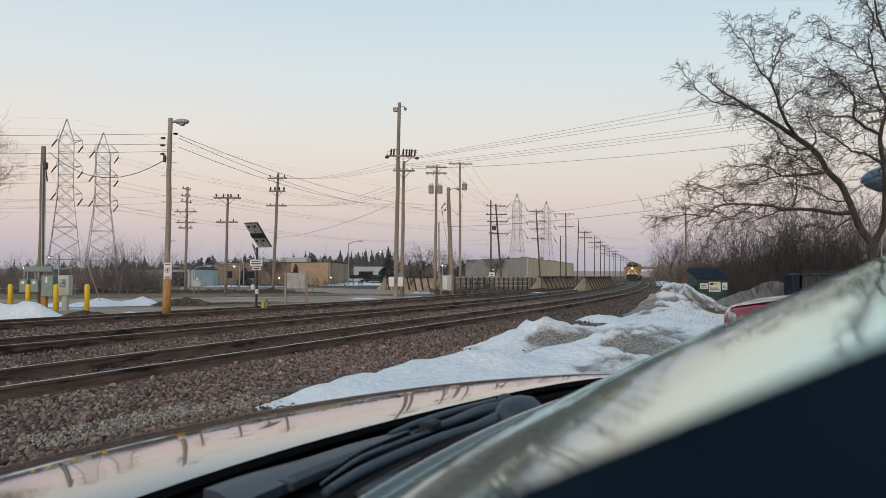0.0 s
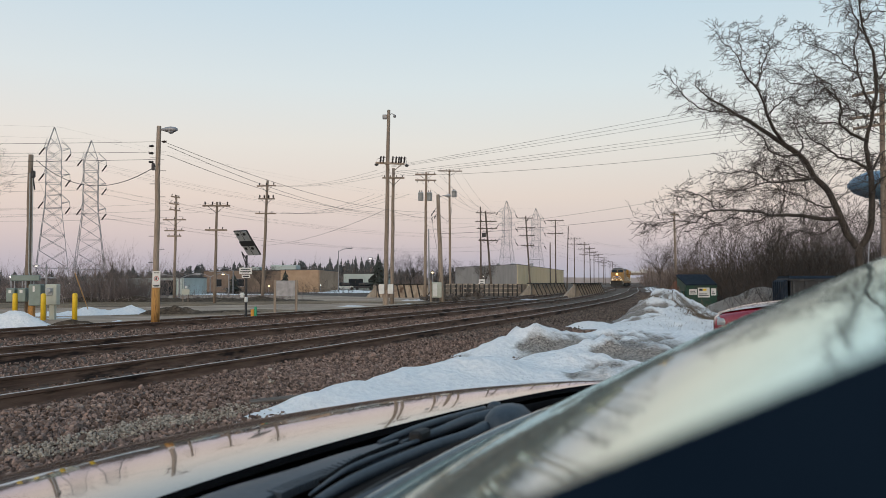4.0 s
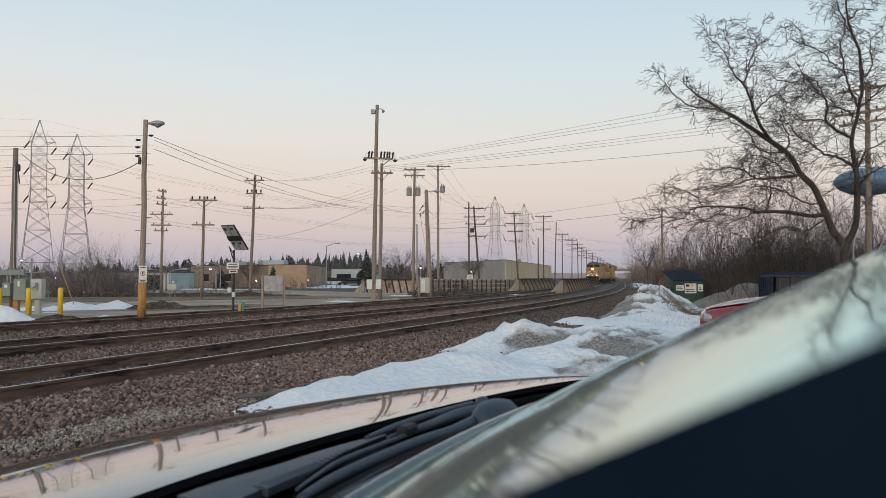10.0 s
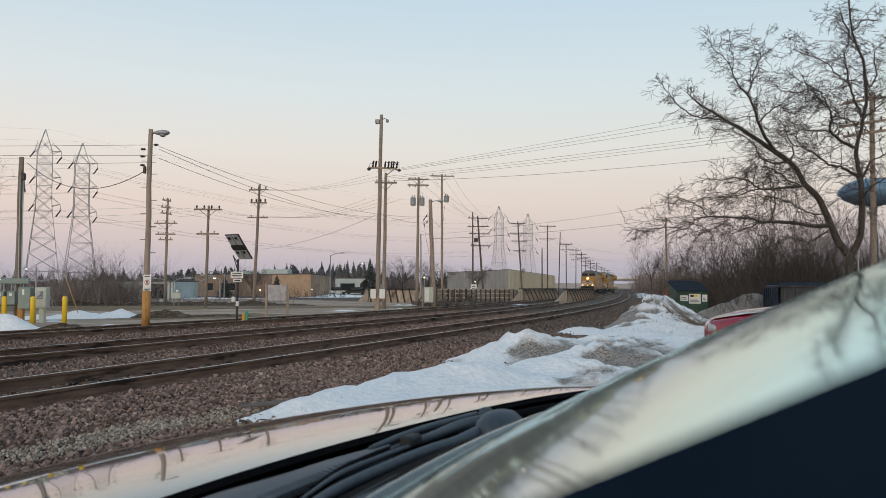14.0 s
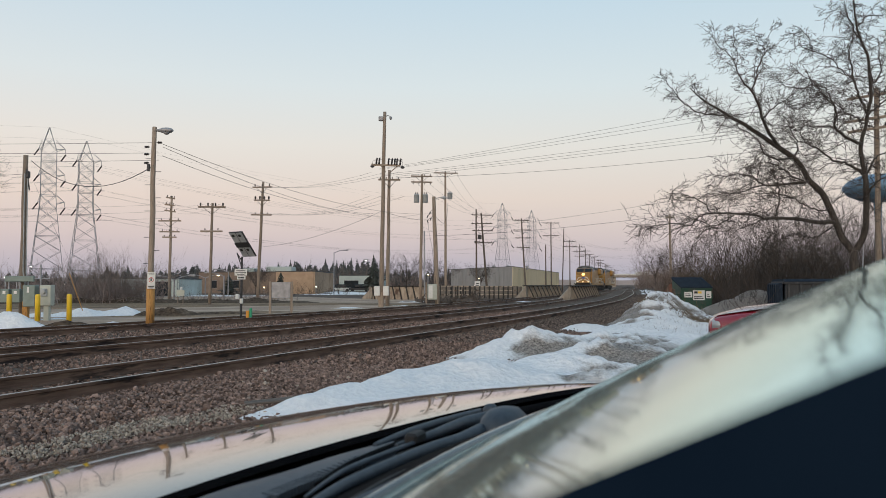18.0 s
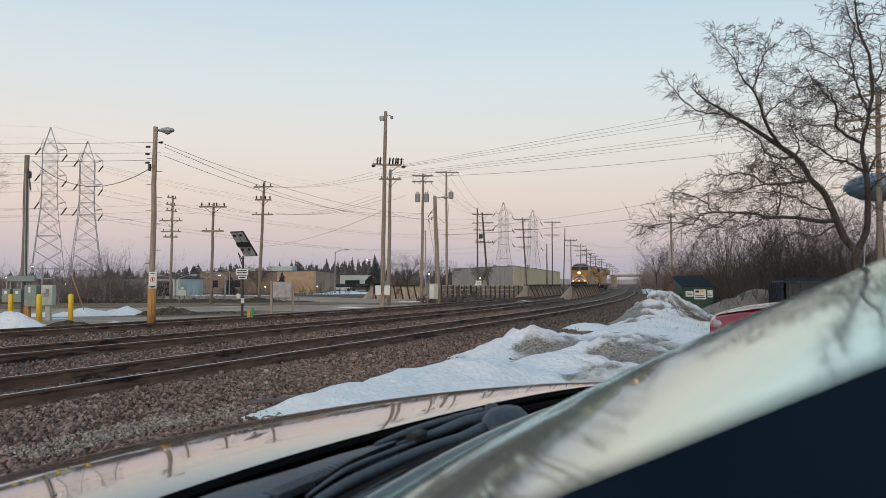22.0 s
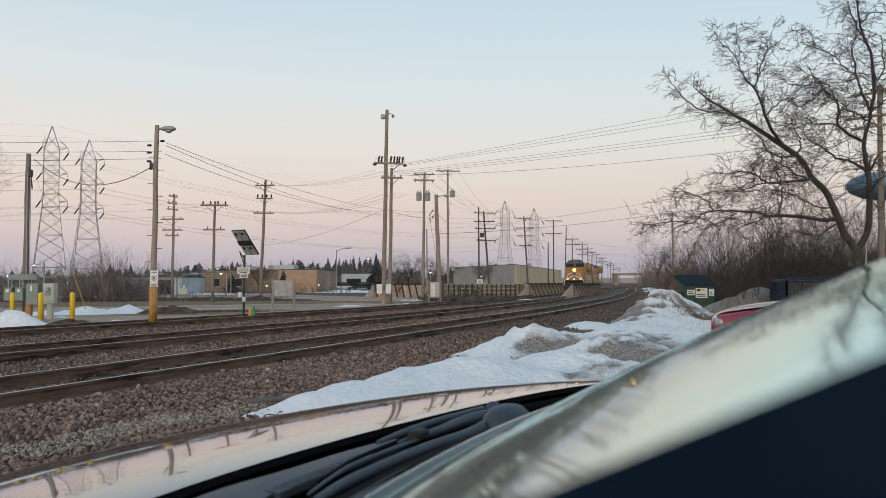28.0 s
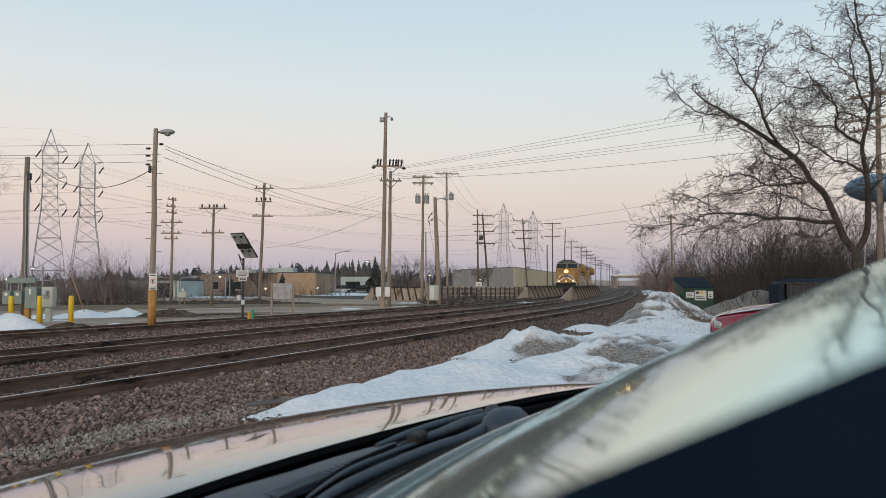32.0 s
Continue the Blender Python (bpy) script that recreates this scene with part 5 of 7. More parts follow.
# ---- the train ----
def bogie(t, y, material=M_LOCODARK, n=3, base=1.7):
    b = part("bogie", Geo().box(-1.05, -.85, -base - .5, base + .5, .45, .85, .04).box(.85, 1.05, -base - .5, base + .5, .45, .85, .04).box(-.9, .9, -.3, .3, .5, .9, .04), material, t)
    b.matrix_local = pose(0, y, 0)
    for k in range(n):
        yy = (k - (n - 1) / 2) * base * 2 / max(1, n - 1)
        for s in (-1, 1):
            w = part("wheel", Geo().lathe([(.48, -.07), (.53, -.04), (.5, .06), (.12, .07)], (0, 0, 0), 16, pose(0, 0, 0, 0, 90 * s, 0)), M_LOCODARK, b)
            w.matrix_local = pose(s * .78, yy, .5)


def locomotive():
    """Front at y = 0, body running to +y, rail head at z = 0."""
    t = thing("locomotive", pose(0, 0, 0), "yellow and grey diesel freight locomotive with lit headlights", "locomotive")
    part("underframe", Geo().box(-1.5, 1.5, .9, 22, 1.05, 1.5, .05), M_LOCOYEL, t, "yellow sill along the underframe")
    part("fuel_tank", Geo().box(-1.35, 1.35, 8.3, 14, .35, 1.05, .15), M_LOCODARK, t)
    nose = part("nose", Geo().prism([(1.2, 1.5), (1.25, 3.0), (1.6, 3.35), (2.6, 3.5), (2.6, 1.5)], -1.25, 1.25), M_LOCOYEL, t)
    for s in (-1, 1):
        part("nose_stripe", Geo().prism([(1.19, 0), (1.19, .12), (1.2, .12), (1.2, 0)], -.62, .62, pose(s * .62, 0, 1.95, 0, s * 30, 0)), M_RAILWHITE, nose, "pale stripe across the nose")
    part("emblem", Geo().box(-.3, .3, 1.17, 1.19, 2.3, 2.65, 0), plain("emblem_blue", (.06, .08, .22), .5), nose, "dark blue shield-like plate")
    hl = part("headlight_housing", Geo().box(-.3, .3, 1.22, 1.5, 3.02, 3.32, .04), M_LOCODARK, nose)
    for dx in (-.07, .07):
        part("headlight", Geo().lathe([(.02, .05), (.22, .03), (.22, -.02)], (dx, 1.21, 3.12), 12, pose(0, 0, 0, 90)), M_HEADLIGHT, hl, "lit headlight")
    cab = part("cab", Geo().prism([(2.35, 1.5), (2.35, 3.5), (5.1, 3.5), (5.1, 1.5)], -1.5, 1.5), M_LOCOYEL, t)

    def tapered(x0, y0, y1, z0, x1, y2, y3, z1):
        return Geo().add([(-x0, y0, z0), (x0, y0, z0), (x0, y1, z0), (-x0, y1, z0), (-x1, y2, z1), (x1, y2, z1), (x1, y3, z1), (-x1, y3, z1)],
                         [(3, 2, 1, 0), (4, 5, 6, 7), (0, 1, 5, 4), (1, 2, 6, 5), (2, 3, 7, 6), (3, 0, 4, 7)])
    upper = part("cab_upper", tapered(1.5, 2.35, 5.1, 3.5, 1.38, 2.7, 5.1, 4.2), M_LOCOYEL, cab, "yellow upper cab")
    part("cab_roof", tapered(1.38, 2.7, 5.1, 4.2, .95, 2.95, 5.2, 4.62), M_LOCOGREY, cab, "grey cab roof with slanted shoulders")
    for x0, x1 in ((-1.36, -.08), (.08, 1.36)):
        part("windscreen", Geo().prism([(2.37, 3.58), (2.66, 4.16), (2.72, 4.14), (2.46, 3.56)], x0, x1), M_WINDOW, upper, "dark cab window")
    for s in (-1, 1):
        part("side_window", Geo().box(s * 1.45, s * 1.5, 3.2, 4.6, 3.55, 4.1, .02), M_WINDOW, upper)
        part("number_board", Geo().box(s * .75 - .3, s * .75 + .3, 2.78, 2.95, 4.26, 4.48, .03), M_LOCODARK, upper)
    hood = part("long_hood", Geo().box(-.95, .95, 5.1, 19.2, 1.5, 4.05, .12), M_LOCOYEL, t)
    part("hood_roof", Geo().box(-.9, .9, 5.1, 21.4, 4.05, 4.5, .18), M_LOCOGREY, hood, "grey hood roof")
    part("radiator", Geo().box(-1.5, 1.5, 17.0, 21.2, 3.1, 4.45, .25), M_LOCOYEL, hood, "flared radiator section")
    for k in range(7):
        for s in (-1, 1):
            part("hood_door", Geo().box(s * .955, s * .975, 6.0 + k * 1.5, 7.3 + k * 1.5, 1.7, 3.6, .006), M_LOCOYEL, hood)
    part("dark_band", Geo().box(-1.0, 1.0, 5.3, 9.4, 3.2, 4.05, .05), M_LOCODARK, hood, "dark sooty grilles along the hood")
    part("exhaust", Geo().box(-.5, .5, 10.5, 12.5, 4.48, 4.75, .05), M_LOCODARK, hood)
    for y in (9.2, 14.5, 16.5):
        part("roof_fan", Geo().lathe([(.7, 0), (.7, .12), (.2, .16)], (0, y, 4.48), 16), M_LOCODARK, hood)
    part("horn", Geo().box(-.3, .3, 7.2, 7.8, 4.5, 4.85, .05), M_LOCODARK, hood)
    part("antenna", Geo().box(-.7, .7, 3.6, 4.2, 4.62, 4.75, .04), M_LOCODARK, cab)
    part("pilot", Geo().box(-1.45, 1.45, .75, .95, .55, 1.55, .04).prism([(.35, .12), (.8, .75), (.95, .75), (.95, .12)], -1.4, 1.4), M_LOCODARK, t, "dark pilot plate and snow plough")
    part("anticlimber", Geo().box(-1.25, 1.25, .45, .95, 1.42, 1.6, .04), M_LOCODARK, t)
    part("coupler", Geo().box(-.2, .2, .0, .8, .72, 1.05, .06), M_LOCODARK, t)
    for s in (-1, 1):
        part("ditch_light", Geo().lathe([(.02, .05), (.13, .03), (.13, -.03)], (s * .95, .72, 1.75), 10, pose(0, 0, 0, 90)), M_DITCH, t, "lit ditch light")
        part("handrail", Geo().path([(s * 1.5, .75, .8), (s * 1.45, .7, 1.4), (s * .75, .6, 2.55), (s * .3, .6, 2.6)], .05, 5), M_RAILWHITE, t, "white front handrail")
        part("side_handrail", Geo().path([(s * 1.48, 5.2, 2.5), (s * 1.48, 21.5, 2.5)], .025, 5), M_RAILWHITE, t)
        for k in range(9):
            part("stanchion", Geo().tube((s * 1.48, 5.4 + 2 * k, 1.5), (s * 1.48, 5.4 + 2 * k, 2.5), .022, n=5), M_RAILWHITE, t)
        part("step_well", Geo().box(s * 1.5 - .1, s * 1.5 + .1, .75, 1.5, .5, 1.5, .03), M_LOCODARK, t)
    part("centre_light", Geo().lathe([(.02, .05), (.12, .03), (.12, -.03)], (0, .72, 1.75), 10, pose(0, 0, 0, 90)), M_DITCH, t, "lit lower light")
    bogie(t, 4.3)
    bogie(t, 18.0)
    return t


first = locomotive()
second = copy_thing(first, pose(0, 0, 0))
second["label"] = "second yellow diesel locomotive coupled behind the first"
for ob in second.children_recursive:
    if ob.name.split(".")[0] in ("headlight", "ditch_light", "centre_light"):
        ob.data = ob.data.copy()
        ob.data.materials[0] = M_LENS
        ob["label"] = "unlit lamp glass"
TRAIN = [(first, 0.0, 22.4), (second, 22.9, 22.4)]
# length along the far track, from y = 40 on
ARC_Y = [40 + .5 * i for i in range(1100)]
ARC_S = [0.0]
for a, b in zip(ARC_Y[:-1], ARC_Y[1:]):
    ARC_S.append(ARC_S[-1] + math.hypot(b - a, cx(b) - cx(a)))


def on_track(s):
    y = float(np.interp(s, ARC_S, ARC_Y))
    return Vector((cx(y), y, .2))


# where the front of the train is: it comes slowly and brakes a little
def train_front(t):
    ts, ys = (0, 6, 12, 17, 21, 25, 28, 30, 32, 38), (203.5, 188.5, 165, 148, 137.5, 127.7, 119.5, 113.5, 107.3, 88.7)
    return sum(float(np.interp(t + k * .4, ts, ys)) for k in range(-5, 6)) / 11 if t > 2 else 203.5 - 2.5 * t



# ---- trees and brush ----
def grow(g, p, d, r, length, depth, rng, up=.25, wob=.35, kids=3, shrink=.62, n=4):
    """A twig that wanders, thins and forks."""
    segs = 5 if depth else 3
    pts, rad = [p.copy()], [r]
    q = d.normalized()
    for i in range(segs):
        q = (q + Vector((rng.gauss(0, wob), rng.gauss(0, wob), rng.gauss(0, wob) + up * .35))).normalized()
        p = p + q * (length / segs)
        pts.append(p.copy())
        rad.append(max(r * (1 - .7 * (i + 1) / segs), .0045))
    g.path(pts, rad, n if r > .02 else 3)
    if depth:
        for k in range(kids):
            i = rng.randint(1, segs)
            side_d = Vector((rng.gauss(0, 1), rng.gauss(0, 1), rng.gauss(.25, .8))).normalized()
            grow(g, pts[i], (q + .75 * side_d).normalized(), max(rad[i] * .75, .004), length * shrink * rng.uniform(.7, 1.2), depth - 1, rng, up, wob, kids, shrink, n)


def spray(g, p, d, r, length, depth, rng):
    """A long fine twig that leaves its limb, droops in an even arc and turns up at the tip."""
    segs = 7 if depth > 1 else 5
    pts, rad, dirs = [p.copy()], [r], [d.normalized()]
    q = d.normalized()
    bend = Vector((rng.gauss(0, .13), rng.gauss(0, .13), 0))
    for i in range(segs):
        lift = -.10 if i < segs * .45 else .24
        q = (q + bend + Vector((rng.gauss(0, .07), rng.gauss(0, .07), rng.gauss(0, .07) + lift))).normalized()
        p = p + q * (length / segs)
        pts.append(p.copy())
        dirs.append(q.copy())
        rad.append(max(r * (1 - .6 * (i + 1) / segs), .0046))
    g.path(pts, rad, 3)
    if depth:
        for k in range(4 if depth > 1 else 2):
            i = rng.randint(1, segs - 1)
            s = Vector((rng.gauss(0, 1), rng.gauss(0, 1), rng.gauss(-.15, .8))).normalized()
            spray(g, pts[i], dirs[i] + .75 * s, max(rad[i] * .72, .0046), length * rng.uniform(.4, .75), depth - 1, rng)


def limb(g, pts, r0, r1, rng, y_wob=.0):
    """A main limb through a few guide points, rounded between them."""
    P = [Vector(p) for p in pts]
    out = []
    for i in range(len(P) - 1):
        a, b = P[i], P[i + 1]
        pa, nb = P[max(i - 1, 0)], P[min(i + 2, len(P) - 1)]
        for k in range(4):
            t = k / 4
            out.append(.5 * ((2 * a) + (b - pa) * t + (2 * pa - 5 * a + 4 * b - nb) * t * t + (3 * a - pa - 3 * b + nb) * t ** 3))
    out.append(P[-1])
    rad = [r0 + (r1 - r0) * i / (len(out) - 1) for i in range(len(out))]
    k = .006 if r0 > .12 else .018
    out = [p + Vector((rng.gauss(0, k), rng.gauss(0, k), rng.gauss(0, k))) for p in out]
    rad = [.47 * r for r in rad]
    g.path(out, rad, 8 if r0 > .05 else 6)
    return out, rad


def bare_tree(name, x, y, limbs, label, seed, spread=1.0, twig_depth=3, density=1.0, twig_len=1.0, fine=False):
    """Trunk and limbs as wood, a crown of bare forked twigs."""
    rng = random.Random(seed)
    t = thing(name, pose(x, y, 0), label, "tree", "bare trees")
    wood, twigs = Geo(), Geo()
    first_limb = True
    for r0, r1, pts in limbs:
        out, rad = limb(wood, pts, r0, r1, rng)
        if not first_limb and r0 < .3:
            for i in range(2, len(out)):
                w = i / len(out)
                for _ in range(int(density * (1 + 2.2 * w) + rng.random())):
                    d = (out[i] - out[i - 1]).normalized() * .5 + Vector((rng.gauss(0, .8), rng.gauss(0, .8), rng.gauss(.15, .75)))
                    if fine:
                        spray(twigs, out[i], d, min(rad[i] * .55, .013), twig_len * rng.uniform(.45, 1.25) * (1 - .4 * w) * max(.6, 1.3 - .085 * (out[i].z - 3)), 2, rng)
                        continue
                    grow(twigs, out[i], d, min(rad[i] * .7, .018), twig_len * rng.uniform(.4, 1.3), twig_depth, rng, .12, .22, 3, .64)
        first_limb = False
    part("trunk", wood, M_BARK, t, soft=True)
    tagged(part("crown", twigs, M_TWIG, t, "crown of fine bare twigs"), kind="stuff")
    return t


def build_main_tree():
    # guide points as x and z from the foot of the tree; the third number lets a limb come forward or go back
    def q(*pts):
        return [(x, yy, z) for x, z, yy in pts]
    limbs = [
        (0.33, 0.30, q((0.03, -0.2, 0), (-0.02, 2.07, 0), (-0.00, 2.58, 0))),
        (0.26, 0.17, q((-0.01, 2.54, 0), (-0.29, 2.95, 0.1), (-0.44, 3.43, 0.2), (-0.62, 4.01, 0.3), (-0.80, 4.49, 0.4), (-1.16, 4.92, 0.5), (-1.32, 5.20, 0.5), (-1.42, 5.49, 0.6), (-1.68, 5.75, 0.6))),
        (0.2, 0.03, q((-1.68, 5.75, 0.6), (-2.12, 6.11, 0.7), (-2.57, 6.46, 0.8), (-3.14, 6.90, 0.9), (-3.48, 7.12, 1), (-3.94, 7.47, 1.1), (-4.27, 7.69, 1.2), (-4.56, 7.97, 1.3), (-4.85, 8.24, 1.3))),
        (0.07, 0.02, q((-3.44, 7.10, 1), (-3.89, 7.19, 0.8), (-4.50, 7.21, 0.6), (-4.94, 7.28, 0.5), (-5.42, 7.60, 0.4), (-5.75, 7.96, 0.3), (-6.09, 8.33, 0.2))),
        (0.13, 0.04, q((-2.08, 6.13, 0.7), (-2.50, 6.48, 0.4), (-2.82, 6.95, 0.2), (-2.95, 7.30, 0.1), (-3.22, 7.81, 0), (-3.53, 8.08, -0.1), (-3.78, 8.43, -0.2))),
        (0.04, 0.015, q((-3.78, 8.43, -0.2), (-3.94, 8.74, -0.3), (-4.12, 9.00, -0.3), (-4.50, 9.27, -0.4), (-4.64, 9.60, -0.4))),
        (0.03, 0.012, q((-3.85, 8.58, -0.2), (-3.73, 9.02, -0.1), (-3.84, 9.43, -0.1), (-3.81, 9.92, 0))),
        (0.06, 0.015, q((-3.22, 7.83, 0), (-3.02, 8.31, 0.2), (-2.90, 8.68, 0.3), (-2.66, 9.11, 0.4), (-2.64, 9.35, 0.4), (-2.80, 9.60, 0.5), (-2.95, 9.92, 0.5))),
        (0.03, 0.012, q((-2.64, 9.35, 0.4), (-2.44, 9.58, 0.5), (-2.31, 10.09, 0.6))),
        (0.07, 0.02, q((-1.68, 5.71, 0.6), (-2.30, 5.63, 0.3), (-2.83, 5.79, 0.1), (-2.97, 6.03, 0), (-3.23, 6.33, -0.1), (-3.74, 6.55, -0.3), (-4.06, 6.95, -0.4))),
        (0.07, 0.025, q((-1.66, 5.69, 0.6), (-1.35, 6.01, 0.9), (-1.34, 6.34, 1), (-1.48, 6.67, 1.1), (-1.55, 7.04, 1.2), (-1.65, 7.33, 1.3))),
        (0.05, 0.02, q((-2.82, 6.95, 0.2), (-2.66, 7.15, -0.1), (-2.33, 7.45, -0.3), (-2.27, 7.32, -0.4), (-2.08, 7.15, -0.5), (-1.80, 7.17, -0.5), (-1.64, 7.40, -0.6), (-1.63, 7.63, -0.7))),
        (0.16, 0.05, q((-0.53, 3.54, 0.2), (-1.15, 3.50, -0.1), (-1.98, 3.58, -0.4), (-2.54, 3.60, -0.6), (-3.23, 3.57, -0.8), (-3.52, 3.67, -0.9), (-4.27, 3.70, -1.1), (-4.97, 3.71, -1.2))),
        (0.06, 0.02, q((-4.97, 3.71, -1.2), (-5.32, 3.65, -1.3), (-5.55, 3.46, -1.3), (-5.81, 3.31, -1.4), (-6.33, 3.34, -1.5), (-6.88, 3.28, -1.6), (-7.42, 3.24, -1.7))),
        (0.05, 0.015, q((-5.04, 3.70, -1.2), (-5.11, 3.98, -1), (-5.33, 4.17, -0.9), (-5.60, 4.29, -0.8), (-6.08, 4.48, -0.7))),
        (0.05, 0.015, q((-3.20, 3.57, -0.8), (-3.56, 3.43, -1), (-3.99, 3.26, -1.1), (-4.39, 3.04, -1.2), (-4.85, 2.69, -1.3))),
        (0.05, 0.015, q((-4.27, 3.69, -1.1), (-4.62, 3.46, -1.3), (-5.05, 3.26, -1.4), (-5.54, 2.99, -1.5), (-5.73, 2.64, -1.5))),
        (0.1, 0.02, q((-1.18, 4.92, 0.5), (-1.61, 4.83, 0.2), (-2.22, 4.78, 0), (-2.97, 4.70, -0.2), (-3.30, 4.93, -0.3), (-3.84, 5.03, -0.4), (-4.24, 4.98, -0.5), (-4.71, 4.98, -0.5))),
        (0.07, 0.02, q((-1.33, 4.92, 0.5), (-1.55, 5.11, 0.8), (-1.82, 5.35, 1), (-2.01, 5.50, 1.1), (-2.19, 5.65, 1.2), (-2.46, 5.67, 1.2), (-2.74, 5.50, 1.2), (-3.06, 5.13, 1.2))),
        (0.06, 0.015, q((-0.58, 3.94, 0.3), (-0.96, 3.99, 0.6), (-1.28, 4.20, 0.8), (-1.58, 4.40, 0.9), (-1.99, 4.56, 1), (-2.53, 4.59, 1.1), (-3.07, 4.59, 1.2), (-3.57, 4.40, 1.3))),
        (0.05, 0.015, q((-2.97, 4.70, -0.2), (-3.33, 4.62, -0.1), (-3.67, 4.46, 0.1), (-4.08, 4.49, 0.2), (-4.53, 4.37, 0.3))),
        (0.06, 0.02, q((-2.75, 3.63, -0.5), (-2.61, 3.97, -0.4), (-2.52, 4.43, -0.3), (-2.52, 4.87, -0.2), (-2.38, 4.98, -0.2), (-1.89, 4.95, -0.1))),
        (0.06, 0.015, q((-0.46, 3.46, 0.2), (-0.51, 3.28, 0.8), (-0.79, 3.07, 1.1), (-1.35, 3.20, 1.4), (-1.89, 2.95, 1.7), (-2.40, 2.88, 1.9))),
        (0.24, 0.18, q((-0.01, 2.54, 0), (0.21, 2.92, -0.1), (0.28, 3.25, -0.2), (0.33, 3.89, -0.2), (0.29, 4.49, -0.3), (0.25, 5.07, -0.3))),
        (0.17, 0.10, q((0.25, 5.04, -0.3), (0.17, 5.53, -0.3), (0.15, 6.03, -0.3), (0.28, 6.67, -0.4), (0.34, 7.08, -0.4))),
        (0.13, 0.04, q((0.34, 7.08, -0.4), (0.46, 7.54, -0.4), (0.38, 8.34, -0.5), (0.32, 8.90, -0.5), (0.09, 9.27, -0.6), (-0.06, 9.83, -0.6), (-0.18, 10.50, -0.7), (-0.29, 11.38, -0.8))),
        (0.11, 0.02, q((0.27, 4.93, -0.3), (0.14, 5.23, -0.1), (-0.09, 5.43, 0.1), (-0.44, 5.54, 0.2), (-0.68, 5.83, 0.4), (-0.93, 6.04, 0.5), (-1.18, 6.19, 0.6), (-1.39, 6.59, 0.7), (-1.68, 6.80, 0.8))),
        (0.12, 0.03, q((0.17, 6.03, -0.3), (-0.31, 6.10, -0.6), (-0.65, 6.27, -0.7), (-0.95, 6.52, -0.8), (-0.95, 6.93, -0.9), (-1.10, 7.22, -1), (-1.23, 7.58, -1), (-1.46, 7.70, -1.1))),
        (0.05, 0.015, q((-1.42, 7.68, -1.1), (-1.74, 7.74, -1.1), (-2.11, 7.62, -1.2), (-2.53, 7.66, -1.2), (-2.92, 7.78, -1.3), (-3.10, 7.99, -1.3))),
        (0.05, 0.015, q((-1.10, 7.20, -1), (-1.35, 7.61, -0.8), (-1.58, 8.00, -0.7), (-1.83, 8.17, -0.6), (-2.10, 8.49, -0.5))),
        (0.06, 0.015, q((-0.91, 6.48, -0.8), (-1.10, 6.56, -0.6), (-1.37, 6.56, -0.4), (-1.65, 6.62, -0.3), (-1.98, 6.49, -0.2))),
        (0.07, 0.02, q((0.13, 6.78, -0.4), (0.12, 6.98, 0), (-0.03, 7.15, 0.2), (-0.29, 7.42, 0.3), (-0.58, 7.81, 0.5), (-0.77, 8.04, 0.5))),
        (0.1, 0.03, q((0.30, 7.04, -0.4), (0.29, 7.36, -0.2), (0.20, 7.78, -0.1), (0.12, 8.18, 0), (0.14, 8.58, 0.1), (0.06, 8.96, 0.1), (0.03, 9.19, 0.1))),
        (0.04, 0.015, q((0.02, 9.15, 0.1), (0.22, 9.67, 0.2), (0.16, 10.17, 0.2), (0.03, 10.78, 0.3))),
        (0.05, 0.015, q((0.10, 8.24, 0), (0.03, 8.45, 0.3), (-0.23, 8.82, 0.4), (-0.36, 9.00, 0.5), (-0.69, 9.28, 0.6), (-0.98, 9.42, 0.7), (-1.25, 9.52, 0.7), (-0.93, 9.71, 0.8), (-1.15, 10.10, 0.8), (-1.46, 9.94, 0.8))),
        (0.08, 0.02, q((0.32, 6.97, -0.4), (0.69, 7.20, -0.2), (1.01, 7.46, -0.1), (1.41, 7.82, 0), (1.85, 8.13, 0.1))),
        (0.09, 0.02, q((0.27, 4.98, -0.3), (0.60, 5.34, 0), (0.90, 5.69, 0.2), (1.39, 5.92, 0.4), (2.03, 6.32, 0.5))),
        (0.08, 0.02, q((0.27, 4.34, -0.3), (0.43, 4.68, -0.5), (0.70, 4.88, -0.6), (1.24, 5.18, -0.8))),
        (0.06, 0.015, q((0.38, 8.34, -0.5), (0.69, 8.05, -0.2), (0.96, 8.49, -0.1), (0.98, 9.04, 0), (1.00, 9.35, 0), (1.33, 9.64, 0.1), (1.68, 10.24, 0.2))),
        (0.05, 0.015, q((0.13, 9.20, -0.6), (-0.22, 9.51, -0.8), (-0.43, 9.88, -0.9), (-0.71, 10.06, -1), (-1.15, 10.21, -1.1))),
        (0.05, 0.015, q((-0.04, 9.79, -0.6), (0.44, 10.23, -0.4), (0.94, 10.26, -0.3), (1.62, 10.71, -0.1))),
    ]
    bare_tree("bare_tree", 13.38, 26, limbs, "large bare tree with spreading crooked limbs above the snow", 11, density=.68, twig_len=.95, fine=True)


build_main_tree()


